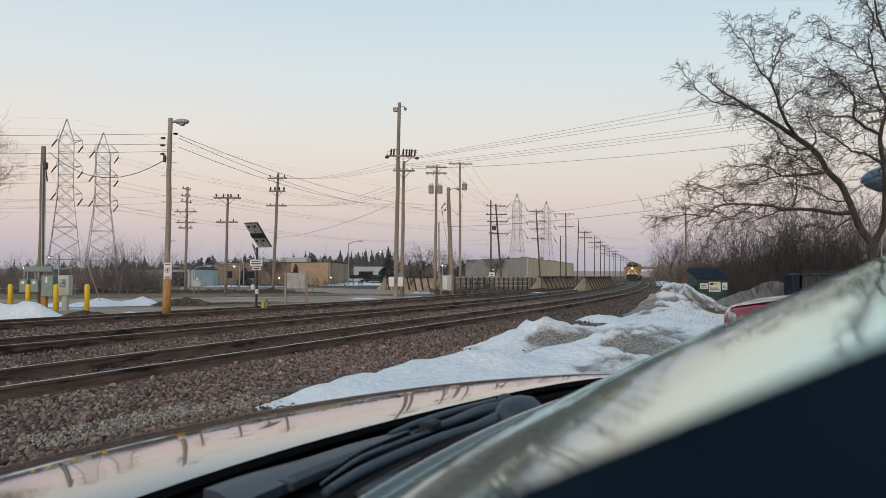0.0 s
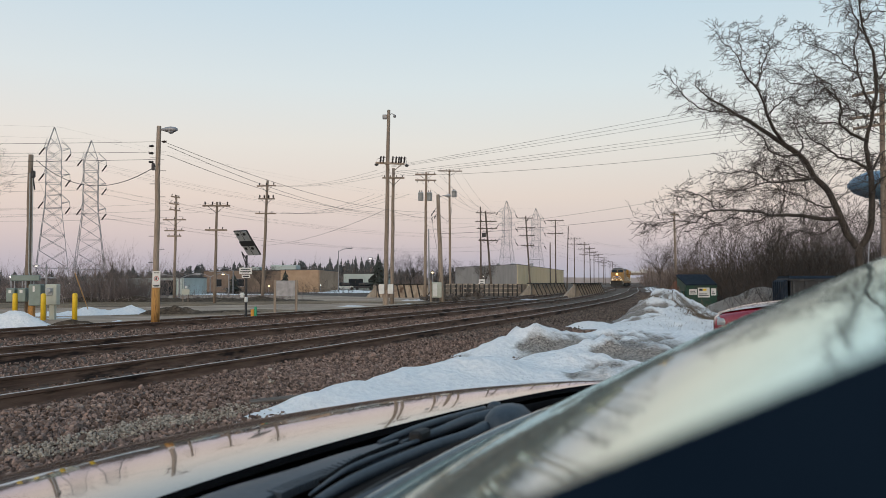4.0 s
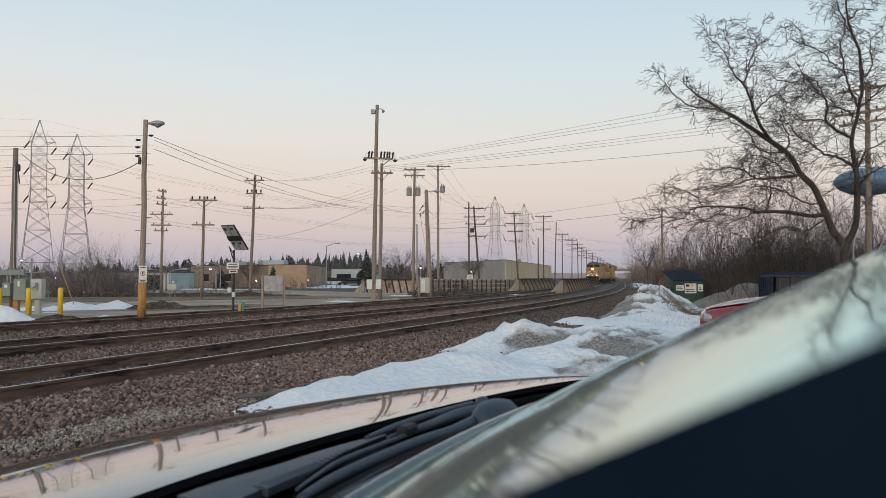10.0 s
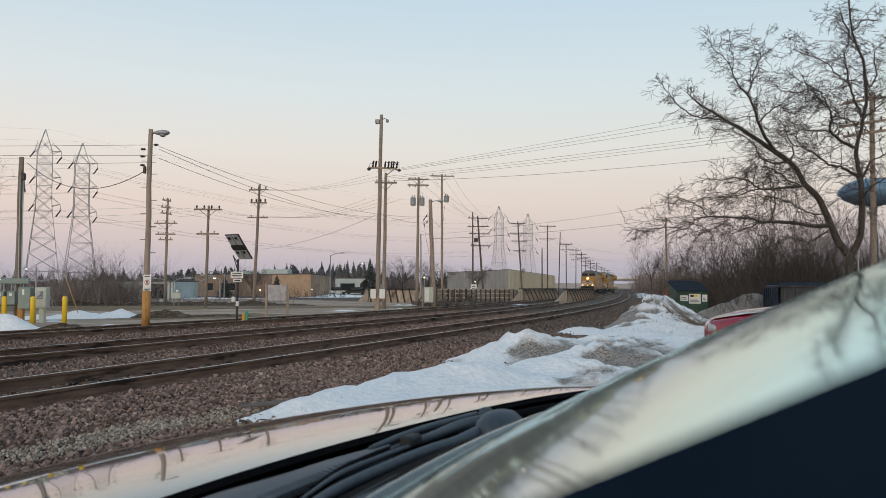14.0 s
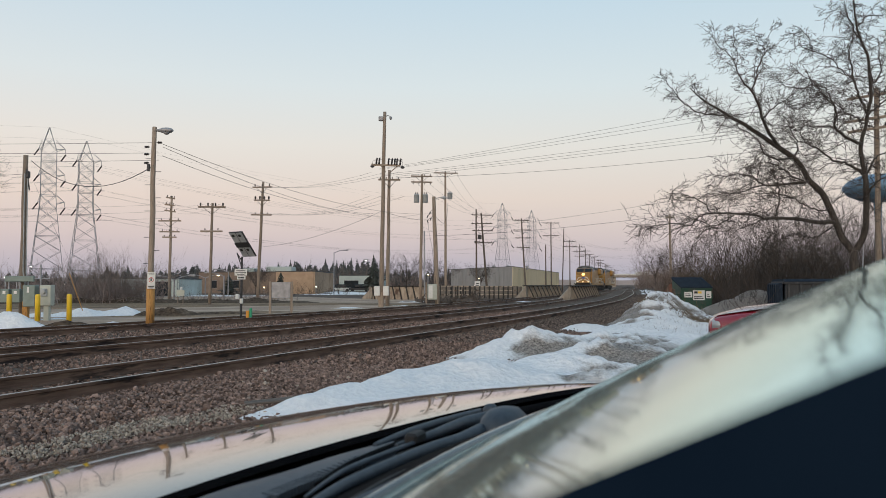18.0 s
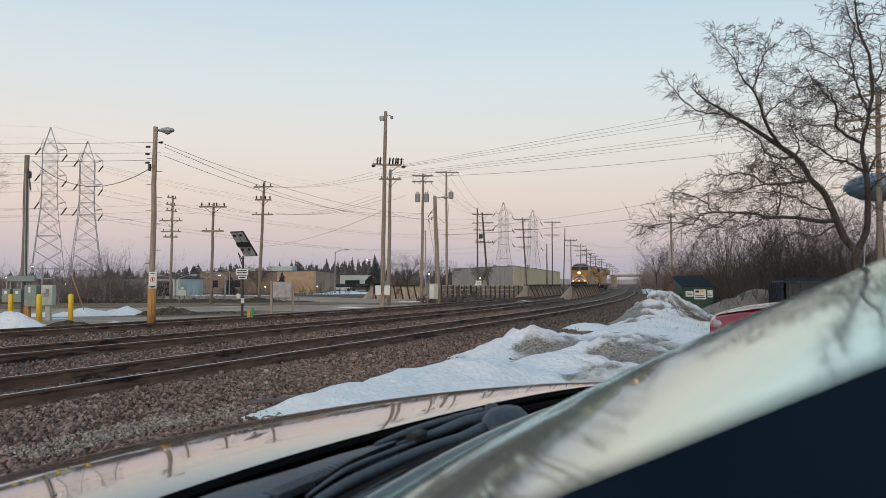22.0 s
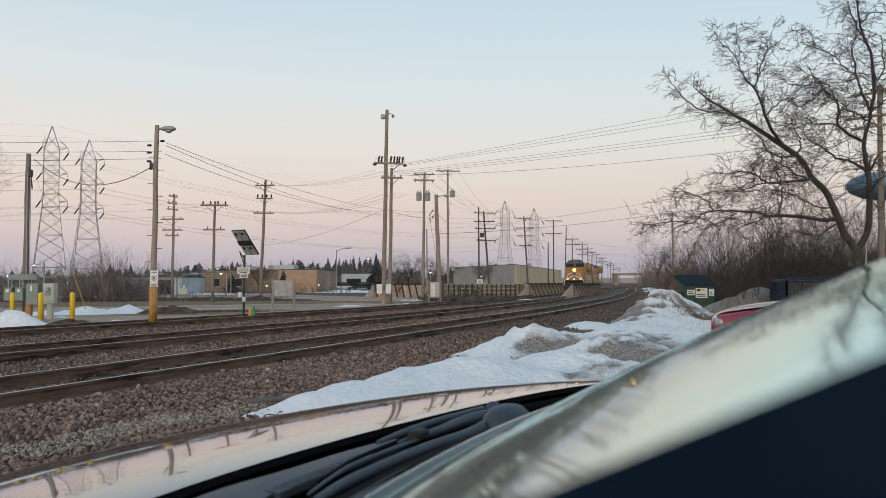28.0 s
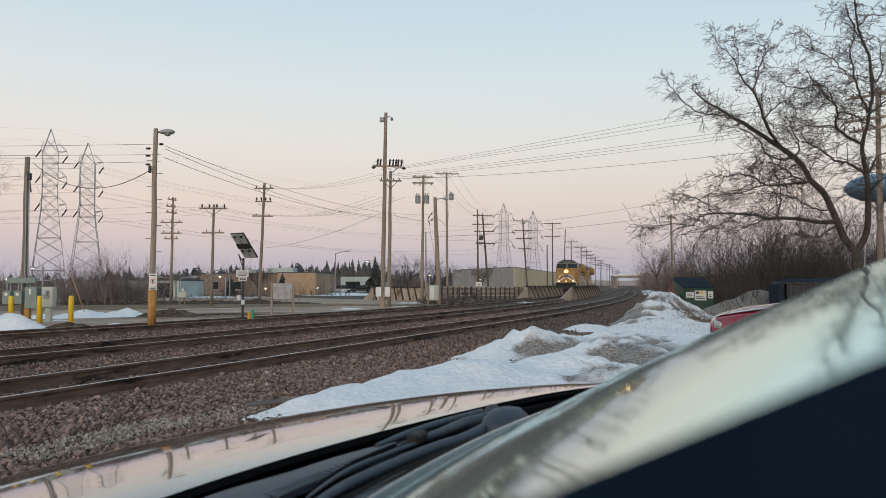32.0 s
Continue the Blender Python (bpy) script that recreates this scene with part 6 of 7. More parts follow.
def simple_limbs(h, r, spread, seed, lean=0.0):
    rng = random.Random(seed)
    limbs = [(r, r * .6, [(0, 0, -.2), (.05 * lean, 0, h * .2), (.15 * lean, 0, h * .4)])]
    top = Vector((.15 * lean, 0, h * .4))
    for k in range(9):
        a = k * 2.4 + rng.uniform(-.3, .3)
        z0 = h * rng.uniform(.28, .42)
        s = spread * rng.uniform(.5, 1)
        hh = h * rng.uniform(.7, 1.0)
        b = Vector((top.x, 0, z0))
        limbs.append((r * .5, r * .08, [b, b + Vector((s * .35 * math.cos(a), s * .35 * math.sin(a), (hh - z0) * .45)), b + Vector((s * .7 * math.cos(a), s * .7 * math.sin(a), (hh - z0) * .75)),
                                         (top.x + s * math.cos(a), s * math.sin(a), hh)]))
    return limbs


bare_tree("bare_tree", -29.9, 46, simple_limbs(9.6, .22, 4.2, 4), "bare tree at the edge of the lot", 21, twig_depth=2, twig_len=1.3, density=1.8)
bare_tree("bare_tree", -27.6, 118, simple_limbs(3.6, .12, 2.3, 5), "small bare tree before the tan brick building", 22, twig_depth=2, twig_len=.8)
bare_tree("bare_tree", -5.5, 120, simple_limbs(5.2, .14, 3.6, 6), "bare tree behind the rusty parapet", 23, twig_depth=2, twig_len=1.3)
bare_tree("bare_tree", -.8, 135, simple_limbs(5.0, .14, 3.4, 7), "bare tree behind the poles", 24, twig_depth=2, twig_len=1.2)
bare_tree("bare_tree", 7.5, 160, simple_limbs(4.8, .14, 3.2, 8), "bare tree before the warehouse", 25, twig_depth=2, twig_len=1.1)
bare_tree("bare_tree", 38.5, 145, simple_limbs(8.2, .2, 4.8, 9), "bare tree by the curve of the tracks", 26, twig_depth=2, twig_len=1.6)
bare_tree("bare_tree", 34.5, 118, simple_limbs(6.3, .15, 3.2, 10), "bare tree by the curve of the tracks", 27, twig_depth=2, twig_len=1.3)
bare_tree("bare_tree", -10.5, 130, simple_limbs(3.6, .1, 2.2, 12), "small bare tree by the shop", 28, twig_depth=2, twig_len=.9)


def thicket(name, spots, h0, h1, count, seed, label, material=M_BRUSH, r=.016, depth=1, kids=4, spread=.22):
    """Bare brush: many thin stems that fork, scattered round a line of spots."""
    rng = random.Random(seed)
    g = Geo()
    for _ in range(count):
        i = rng.randrange(len(spots) - 1)
        a, b = Vector((*spots[i], 0)), Vector((*spots[i + 1], 0))
        w = rng.random()
        p = a.lerp(b, w) + Vector((rng.gauss(0, .8), rng.gauss(0, 2.2), -.05))
        h = rng.uniform(h0, h1) * (.75 + .5 * noise.noise(Vector((p.x * .25, p.y * .25, seed))))
        d = Vector((rng.gauss(0, spread), rng.gauss(0, spread), 1))
        grow(g, p, d, r * rng.uniform(.6, 1.3), max(h, .5), depth, rng, .3, .2, kids, .55, 3)
    return solid(name, g, material, label, "brush", kind="stuff")


thicket("brush", [(15.2, 52), (18, 51), (21, 50), (25, 48)], 2.2, 4.2, 900, 1, "dense bare red-brown brush behind the dumpsters", r=.018, kids=7, spread=.85)
thicket("brush", [(18, 58), (24, 55), (32, 50)], 2.8, 5.2, 560, 2, "tall bare brush behind the tree", r=.02, kids=7, spread=.8)
thicket("saplings", [(17.5, 56), (22, 54), (27, 52), (34, 50)], 4.0, 6.4, 60, 31, "thin bare saplings rising above the brush", M_BRUSH, r=.032, depth=2, kids=5, spread=.2)
thicket("brush", [(14.5, 42), (18, 43.5), (24, 43), (30, 40)], 1.6, 3.6, 430, 3, "tangled bare brush below the large tree", M_TWIG, r=.016, kids=6, spread=.9)
thicket("bramble", [(17.5, 44), (20, 43.5), (25, 42), (33, 39)], 3.0, 6.0, 230, 33, "dark tangled bramble and bare shrubs behind the large tree", M_BARK, r=.03, depth=2, kids=6, spread=.7)
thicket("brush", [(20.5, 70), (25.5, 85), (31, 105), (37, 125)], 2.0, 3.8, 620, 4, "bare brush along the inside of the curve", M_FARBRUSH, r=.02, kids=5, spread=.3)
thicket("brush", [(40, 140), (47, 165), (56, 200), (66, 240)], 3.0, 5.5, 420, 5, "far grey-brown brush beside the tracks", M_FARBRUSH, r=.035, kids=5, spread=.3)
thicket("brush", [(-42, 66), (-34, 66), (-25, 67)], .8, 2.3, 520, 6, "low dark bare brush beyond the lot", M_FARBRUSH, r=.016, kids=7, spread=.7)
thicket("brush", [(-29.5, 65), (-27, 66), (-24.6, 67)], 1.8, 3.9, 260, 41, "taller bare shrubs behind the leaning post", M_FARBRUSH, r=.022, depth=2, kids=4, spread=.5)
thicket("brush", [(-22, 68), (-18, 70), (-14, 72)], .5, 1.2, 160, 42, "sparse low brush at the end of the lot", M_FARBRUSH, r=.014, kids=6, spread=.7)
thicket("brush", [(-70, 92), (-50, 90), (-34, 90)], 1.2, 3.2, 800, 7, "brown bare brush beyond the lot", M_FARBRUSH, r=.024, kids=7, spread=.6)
thicket("brush", [(-28, 108), (-20, 112), (-13, 112)], 1.0, 2.2, 160, 8, "low brush by the brick building", r=.018, kids=4, spread=.4)
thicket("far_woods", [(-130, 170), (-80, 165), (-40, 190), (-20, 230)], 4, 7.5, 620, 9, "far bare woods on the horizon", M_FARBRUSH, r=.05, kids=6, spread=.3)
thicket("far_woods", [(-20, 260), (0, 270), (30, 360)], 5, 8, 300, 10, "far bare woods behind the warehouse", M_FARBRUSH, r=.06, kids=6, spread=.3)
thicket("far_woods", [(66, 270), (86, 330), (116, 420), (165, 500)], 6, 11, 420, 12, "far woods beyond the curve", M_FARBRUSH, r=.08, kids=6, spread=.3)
thicket("far_woods", [(30, 64), (45, 75), (70, 95)], 4, 7, 300, 13, "bare woods behind the lot", M_BRUSH, r=.025, kids=6, spread=.3)


def conifer(g, x, y, h, w, rng, shape=.85):
    """Drooping layers of needle tufts round a stem, with an uneven outline."""
    g.tube((x, y, -.1), (x, y, h * .95), .02 * h, .01, 5)
    layers = 15
    for i in range(layers):
        u = i / (layers - 1)
        z = h * (.04 + .94 * u)
        r = w * (1 - u) ** shape * rng.uniform(.7, 1.2) + .03 * w
        k = max(5, int(15 * (1 - u) + 4))
        for j in range(k):
            a = j / k * math.tau + rng.uniform(-.25, .25)
            rr = r * rng.uniform(.5, 1.25)
            c, s = math.cos(a), math.sin(a)
            tip = Vector((x + rr * c, y + rr * s, z + rng.uniform(-.25, .12) * rr + rng.gauss(-.01, .03) * h))
            root = Vector((x + .1 * rr * c, y + .1 * rr * s, z + .05 * h))
            b = .26 * rr + .015 * h
            m = root.lerp(tip, .55) + Vector((0, 0, .01 * h))
            g.add([root, m + Vector((-s * b, c * b, -.02 * h)), tip, m + Vector((s * b, -c * b, -.02 * h)), m + Vector((0, 0, .03 * h))], [(0, 1, 4), (1, 2, 4), (2, 3, 4), (3, 0, 4)])


def one_conifer(x, y, h, w, seed, label):
    g = Geo()
    conifer(g, 0, 0, h, w, random.Random(seed))
    t = thing("conifer", pose(x, y, 0), label, "tree", "conifers")
    part("crown", g, M_NEEDLE, t)
    return t


one_conifer(-9.55, 110, 5.3, 1.75, 1, "dark dense spruce standing at the edge of the yard")
one_conifer(-21.5, 106, 3.1, 1.3, 2, "small dark spruce by the brick wing")
one_conifer(-30.0, 112, 3.0, 1.4, 3, "dark spruce among the brush")


def far_conifers():
    rng = random.Random(8)
    g = Geo()
    for x0, x1, y, h0, h1, n in ((-190, -135, 330, 3.5, 6.5, 50), (-135, -88, 310, 4, 7.2, 130), (-95, -58, 300, 4.5, 7.8, 170), (-60, -24, 300, 5, 9.5, 170), (-26, 10, 330, 4.5, 7.0, 70)):
        for _ in range(n):
            conifer(g, rng.uniform(x0, x1), y + rng.uniform(-15, 15), rng.uniform(h0, h1) * rng.choice((.8, .9, 1, 1.15)), rng.uniform(1.7, 3.4), rng, rng.uniform(.5, .95))
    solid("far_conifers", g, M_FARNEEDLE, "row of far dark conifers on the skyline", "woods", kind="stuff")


far_conifers()


# low wooded hills closing the horizon all round
def far_ridge():
    g = Geo()
    n = 220
    v = []
    for i in range(n + 1):
        a = i / n * math.tau
        r = 1100 + 60 * math.sin(3 * a)
        h = 9 + 5 * noise.noise(Vector((a * 6, 0, 2))) + 3 * noise.noise(Vector((a * 40, 0, 5)))
        v += [(r * math.sin(a), 200 + r * math.cos(a), -2), (r * math.sin(a), 200 + r * math.cos(a), h), ((r + 90) * math.sin(a), 200 + (r + 90) * math.cos(a), -2)]
    f = []
    for i in range(n):
        f += [(3 * i, 3 * i + 3, 3 * i + 4, 3 * i + 1), (3 * i + 1, 3 * i + 4, 3 * i + 5, 3 * i + 2)]
    g.add(v, f)
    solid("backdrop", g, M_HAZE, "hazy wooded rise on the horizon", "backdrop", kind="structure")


far_ridge()


# ---- water tower ----
wt = thing("water_tower", pose(128.3, 235, 0), "pale blue water tower seen behind the bare tree", "water tower")
part("tank", Geo().lathe([(1.2, 25.6), (4.9, 26.3), (8.0, 27.8), (9.5, 29.6), (9.4, 30.5), (8.0, 32.0), (4.9, 33.5), (.5, 34.1)], (0, 0, 0), 40), M_TANK, wt, soft=True)
part("stem", Geo().lathe([(3.2, -.3), (2.0, 2.5), (1.3, 6), (.9, 20), (1.2, 26.5)], (0, 0, 0), 20), M_TANK, wt, soft=True)


# ---- dumpsters ----
def green_dumpster():
    t = thing("dumpster", pose(12.92, 41.6, 0, 0, 0, 1), "dark green steel dumpster with black ribbed sloping lid", "dumpster")
    w = .78
    part("body", Geo().prism([(-.75, .1), (-.75, 1.3), (.75, 1.72), (.75, .1)], -w, w), M_DUMP, t)
    lid = part("lid", Geo().prism([(-.84, 1.3), (-.84, 1.34), (.8, 1.86), (.8, 1.76)], -w - .03, w + .03), M_LID, t, "black ribbed plastic lid")
    for k in range(11):
        x = -w + .09 + k * (2 * w - .18) / 10
        part("rib", Geo().prism([(-.82, 1.335), (-.82, 1.375), (.76, 1.885), (.76, 1.845)], x - .03, x + .03), M_LID, lid)
    part("side_pocket", Geo().box(w, w + .16, -.5, .5, .75, 1.0, .02), M_DUMP, t)
    part("side_pocket", Geo().box(-w - .16, -w, -.5, .5, .75, 1.0, .02), M_DUMP, t)
    part("rim", Geo().box(-w - .02, w + .02, -.79, -.74, 1.2, 1.3, .01), M_DUMP, t)
    for x0, x1, z0, z1 in ((-.62, -.22, .82, 1.1), (-.18, .42, .68, 1.18), (.5, .76, .78, 1.14)):
        s = part("sticker", Geo().box(x0, x1, -.762, -.752, z0, z1), M_WHITE, t, "white sticker")
        for k in range(2):
            part("bar", Geo().box(x0 + .05, x1 - .06 - .06 * k, -.768, -.764, z0 + .07 + .09 * k, z0 + .11 + .09 * k), M_BLACKINK, s)
    mark = part("mark", Geo().prism([(-.77, 1.02), (-.77, 1.13), (-.764, 1.13), (-.764, 1.02)], -.12, .06), M_BLACKINK, t, "black block of a trade mark")
    part("mark_tail", Geo().box(.08, .26, -.77, -.764, 1.02, 1.13), M_YELLOW, mark)
    for sx in (-.7, .7):
        part("skid", Geo().box(sx - .08, sx + .08, -.7, .7, -.02, .1, .01), M_LOCODARK, t)
    return t


green_dumpster()


def dark_container():
    t = thing("roll_off_container", pose(17.5, 38.3, 0, 0, 0, -8), "dark slate steel refuse container with closed lid", "container")
    part("body", Geo().box(-1.35, 3.2, -1.0, 1.0, .12, 1.52, .03), M_BIN, t)
    part("rim", Geo().box(-1.45, 3.3, -1.08, 1.08, 1.5, 1.62, .02), M_BIN, t, "raised steel rim")
    part("lid", Geo().prism([(-1.1, 1.62), (-.9, 1.74), (.9, 1.74), (1.1, 1.62)], -1.4, 3.25), M_LID, t)
    for k in range(9):
        part("rib", Geo().box(-1.25 + k * .54, -1.15 + k * .54, -1.07, -1.0, .15, 1.5, .01), M_BIN, t)
    part("hinge_side", Geo().box(-1.62, -1.42, -.95, .9, .15, 1.55, .05), M_LID, t)
    for k in range(5):
        part("grip", Geo().box(-1.72, -1.6, -.9 + k * .36, -.72 + k * .36, .4, 1.5, .03), M_LID, t)
    part("label_plate", Geo().box(.75, 1.05, -1.1, -1.085, 1.2, 1.36), M_WHITE, t)
    part("skid", Geo().box(-1.2, 3.0, -.8, -.6, -.02, .12).box(-1.2, 3.0, .6, .8, -.02, .12), M_LOCODARK, t)


dark_container()
pal = thing("pallet_stack", pose(11.45, 40.4, 0, 0, 0, 8), "rust-brown timber crate leaning by the dumpster", "crate")
part("panel", Geo().prism([(-.3, 0), (-.3, 1.5), (.3, 1.1), (.3, 0)], -.16, .0), surf("red_brown_board", (.11, .05, .035), (.17, .085, .06), 5, .9, .2), pal)
part("panel", Geo().box(.02, .16, -.25, .3, 0, 1.25, .02), M_TIE, pal)


# ---- service rack, bollards, signs beyond the tracks ----
rack = thing("meter_rack", pose(-17.22, 32.9, 0), "grey-green electric meter cabinets on a rack with a wire trough", "electric cabinets")
part("trough", Geo().box(-.72, .45, -.16, .0, 1.6, 1.83, .02), M_GREENBOX, rack)
for x0, x1, z0, z1 in ((-.82, -.48, .75, 1.3), (-.36, -.03, .75, 1.3)):
    b = part("meter_cabinet", Geo().box(x0, x1, -.3, -.02, z0, z1, .02), M_GREENBOX, rack)
    part("label_plate", Geo().box(x0 + .1, x0 + .22, -.31, -.302, z1 - .2, z1 - .08), M_WHITE, b)
    part("conduit", Geo().tube((x0 + .1, -.1, z1), (x0 + .1, -.1, 1.62), .03).tube((x0 + .24, -.1, z1), (x0 + .24, -.1, 1.62), .03), M_STEEL, rack)
b = part("switch_cabinet", Geo().box(.12, .62, -.35, .0, .58, 1.46, .025), M_GREENBOX, rack)
part("label_plate", Geo().box(.3, .38, -.362, -.352, 1.15, 1.38), M_WHITE, b)
b = part("pale_cabinet", Geo().box(.82, 1.28, -.38, -.02, .62, 1.46, .025), M_PALEBOX, rack, "pale beige meter cabinet")
part("meter", Geo().box(.9, 1.14, -.46, -.37, 1.0, 1.32, .03).lathe([(.1, 0), (.11, .06), (.09, .1), (.02, .11)], (1.02, -.45, 1.2), 14, pose(0, 0, 0, 90)), M_TRANSF, b)
part("pedestal", Geo().box(.95, 1.17, -.3, -.1, -.05, .63, .02), M_PALEBOX, rack)
part("rack_post", Geo().box(-.02, .2, -.12, .1, -.05, .8, .02), M_OCHRE, rack, "reddish timber rack post")
part("rack_post", Geo().tube((-.65, -.05, -.05), (-.65, -.05, .8), .04), M_STEEL, rack)
part("conduit", Geo().tube((.72, -.1, 0), (.72, -.1, 2.3), .035).tube((.45, -.08, 1.72), (1.1, -.08, 1.72), .02), M_STEEL, rack)

for x, y in ((-18.45, 32.7), (-17.66, 32.6), (-16.2, 32.0), (-15.12, 32.4)):
    b = thing("bollard", pose(x, y, 0), "bright yellow round bollard before the cabinets", "bollard", "bollards")
    part("sleeve", Geo().lathe([(.1, -.05), (.1, 1.02), (.09, 1.07), (.05, 1.1)], (0, 0, 0), 14), M_YELLOW, b, soft=True)
solid("guy_guard", Geo().tube((-16.82, 36, 1.97), (-15.39, 34.2, 0.38), .02), M_OCHRE, "yellow guard on a slanted guy wire", "guy guard")

sol = thing("solar_post", pose(-8.1, 32.1, 0), "black post carrying tilted solar panels and a small sign", "solar panel")
part("post", Geo().tube((0, 0, -.05), (.02, 0, 2.6), .05, .045), M_DARKMETAL, sol)
fr = part("panel_frame", Geo().box(-.37, .37, -.03, .03, -.62, .62, .01), M_DARKMETAL, sol)
fr.matrix_local = pose(.06, -.05, 3.1, 40, 0, -32.4)
for x0 in (-.34, .02):
    for z0 in (-.59, .12):
        part("solar_cell", Geo().box(x0, x0 + .32, -.045, -.032, z0, z0 + .47, .004), M_TRANSF, fr, "pale grey back of the panel")
        part("junction_box", Geo().box(x0 + .1, x0 + .22, -.09, -.046, z0 + .3, z0 + .4, .01), M_BLACKINK, fr)
part("brace_bar", Geo().box(-.36, .36, -.07, -.046, -.12, .1, .01), M_BLACKINK, fr)
part("bracket", Geo().tube((0, 0, 2.45), (-.18, -.02, 2.75), .02).tube((-.18, 0, 2.75), (0, 0, 2.2), .02), M_DARKMETAL, sol)
sign_plate(sol, .0, -.07, 1.97, .5, .26, [(.06, .36, .03), (-.02, .42, .03), (-.08, .3, .025)])
sign_plate(sol, .02, -.07, 1.75, .34, .13, [(0, .24, .05)])
part("small_box", Geo().box(-.2, -.06, -.12, .0, .9, 1.1, .02).box(-.02, .1, -.16, -.04, .72, .92, .02), M_WHITE, sol)
bx_ = thing("valve_box", pose(-7.75, 32.0, 0), "orange and green plastic boxes on a low stand", "box")
part("orange_case", Geo().box(-.11, .02, -.08, .08, .14, .44, .02), M_ORANGE, bx_)
part("green_case", Geo().box(.03, .12, -.08, .08, .16, .54, .02), M_GREENPL, bx_)
part("stand", Geo().box(-.3, .35, -.12, .12, .08, .15, .01).box(-.25, -.18, -.1, .1, -.03, .08).box(.2, .27, -.1, .1, -.03, .08), M_DARKMETAL, bx_)

brd = thing("notice_board", pose(-8.0, 39.5, 0), "weathered grey board between two timber posts", "board")
for x in (-.53, .53):
    part("post", Geo().box(x - .055, x + .055, -.05, .05, -.05, 1.63, .012), M_WOOD, brd)
part("panel", Geo().box(-.46, .47, -.03, .0, .82, 1.6, .005), M_STEEL, brd, "grey blank panel")

sgn = thing("lot_sign", pose(-20.0, 61, 0), "pale notice board on posts by the lot", "sign")
part("board", Geo().box(-.3, .3, -.02, .02, .6, 1.05, .01), M_PALEBOX, sgn)
part("cap", Geo().lathe([(.1, 0), (.1, .15), (.03, .2)], (.05, 0, 1.08), 10), M_WHITE, sgn)
for x in (-.2, .2):
    part("post", Geo().box(x - .03, x + .03, -.03, .03, -.05, .62), M_WOOD, sgn)

# parked vehicles far off by the shop
for x, y, c, h in ((-20.5, 160, M_WHITE, 1.5), (-16.5, 158, M_DARKMETAL, 1.5), (-13.6, 163, M_WHITE, 1.9)):
    v = thing("parked_car", pose(x, y, 0, 0, 0, 6), "small parked car far off by the shop", "car", "far parked cars")
    part("body", Geo().prism([(-.8, .3), (-.8, .8), (.8, .8), (.8, .3)], -2.1, 2.1), c, v)
    part("cabin", Geo().box(-1.1, 1.2, -.72, .72, .8, h, .2), M_WINDOW, v)
    for sx in (-1.35, 1.35):
        part("wheel", Geo().lathe([(.3, -.85), (.32, -.7), (.32, .7), (.3, .85)], (sx, 0, .32), 12, pose(0, 0, 0, 90)), M_TYRE, v)
# old boards lying at the foot of the ballast
solid("loose_board", Geo().box(-.42, .42, -.09, .09, .0, .03, .008), M_TIE, "weathered dark board lying on the gravel", "board", m=pose(-2.02, 9.95, .045, 3, -3, 22))



# ---- the dark car across whose bonnet we look; x to its right, y forward ----
CAR = thing("parked_suv", pose(0, 0, 0, 0, 0, 56), "black parked car with glossy dusty bonnet and black wipers", "car")
EZ = EYE[2]


def hood_at(u, w):
    v = 2 * w - 1
    return Vector((1.2795 + v * .8391, .8923 + .6176 * u * (1 - .0863 * v * v) - .0569 * v * v, EZ - .258 + .0166 * u - .0966 * u ** 1.6228 - .0174 * abs(v) ** 3.1464))


def glass_at(u, w):
    v = 2 * w - 1
    return Vector((1.1963 + v * (.8922 + .0794 * u), .5103 - .8945 * u - .1189 * v * v, EZ - .177 + .3924 * u + .0873 * u * (1 - u) - .0302 * abs(v) ** 2.2486))


def glass_edge(u):
    """How far the pillar overlaps the glass on the driver's side."""
    return -.0150 + .21 * max(0.0, u - .15) ** 2


def shell(fn, nu, nv, thick):
    """A sheet with its underside and rim."""
    g = Geo().sheet(fn, nu, nv)
    n = len(g.v)
    g.add([(x, y, z - thick) for x, y, z in g.v[:n]], [tuple(q[::-1]) for q in g.f])
    rim = [i * (nv + 1) for i in range(nu + 1)] + [nu * (nv + 1) + j for j in range(1, nv + 1)] + [i * (nv + 1) + nv for i in range(nu - 1, -1, -1)] + [j for j in range(nv - 1, 0, -1)]
    rim.append(rim[0])
    g.add([g.v[i] for i in rim] + [g.v[i + n] for i in rim], [(i, i + 1, len(rim) + i + 1, len(rim) + i) for i in range(len(rim) - 1)])
    return g


part("hood", shell(hood_at, 60, 60, .012), M_PAINT, CAR, "glossy black bonnet mirroring the dusk sky", soft=True)
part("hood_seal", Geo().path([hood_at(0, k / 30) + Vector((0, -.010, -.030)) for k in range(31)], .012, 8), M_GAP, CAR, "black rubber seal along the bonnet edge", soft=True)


def cowl_at(u, w):
    a, b = hood_at(0, w) + Vector((0, -.035, -.05)), glass_at(0, w) + Vector((0, .004, -.018))
    p = a.lerp(b, u)
    p.z += .012 * math.sin(u * math.pi) + .006 * math.sin(u * 9)
    return p


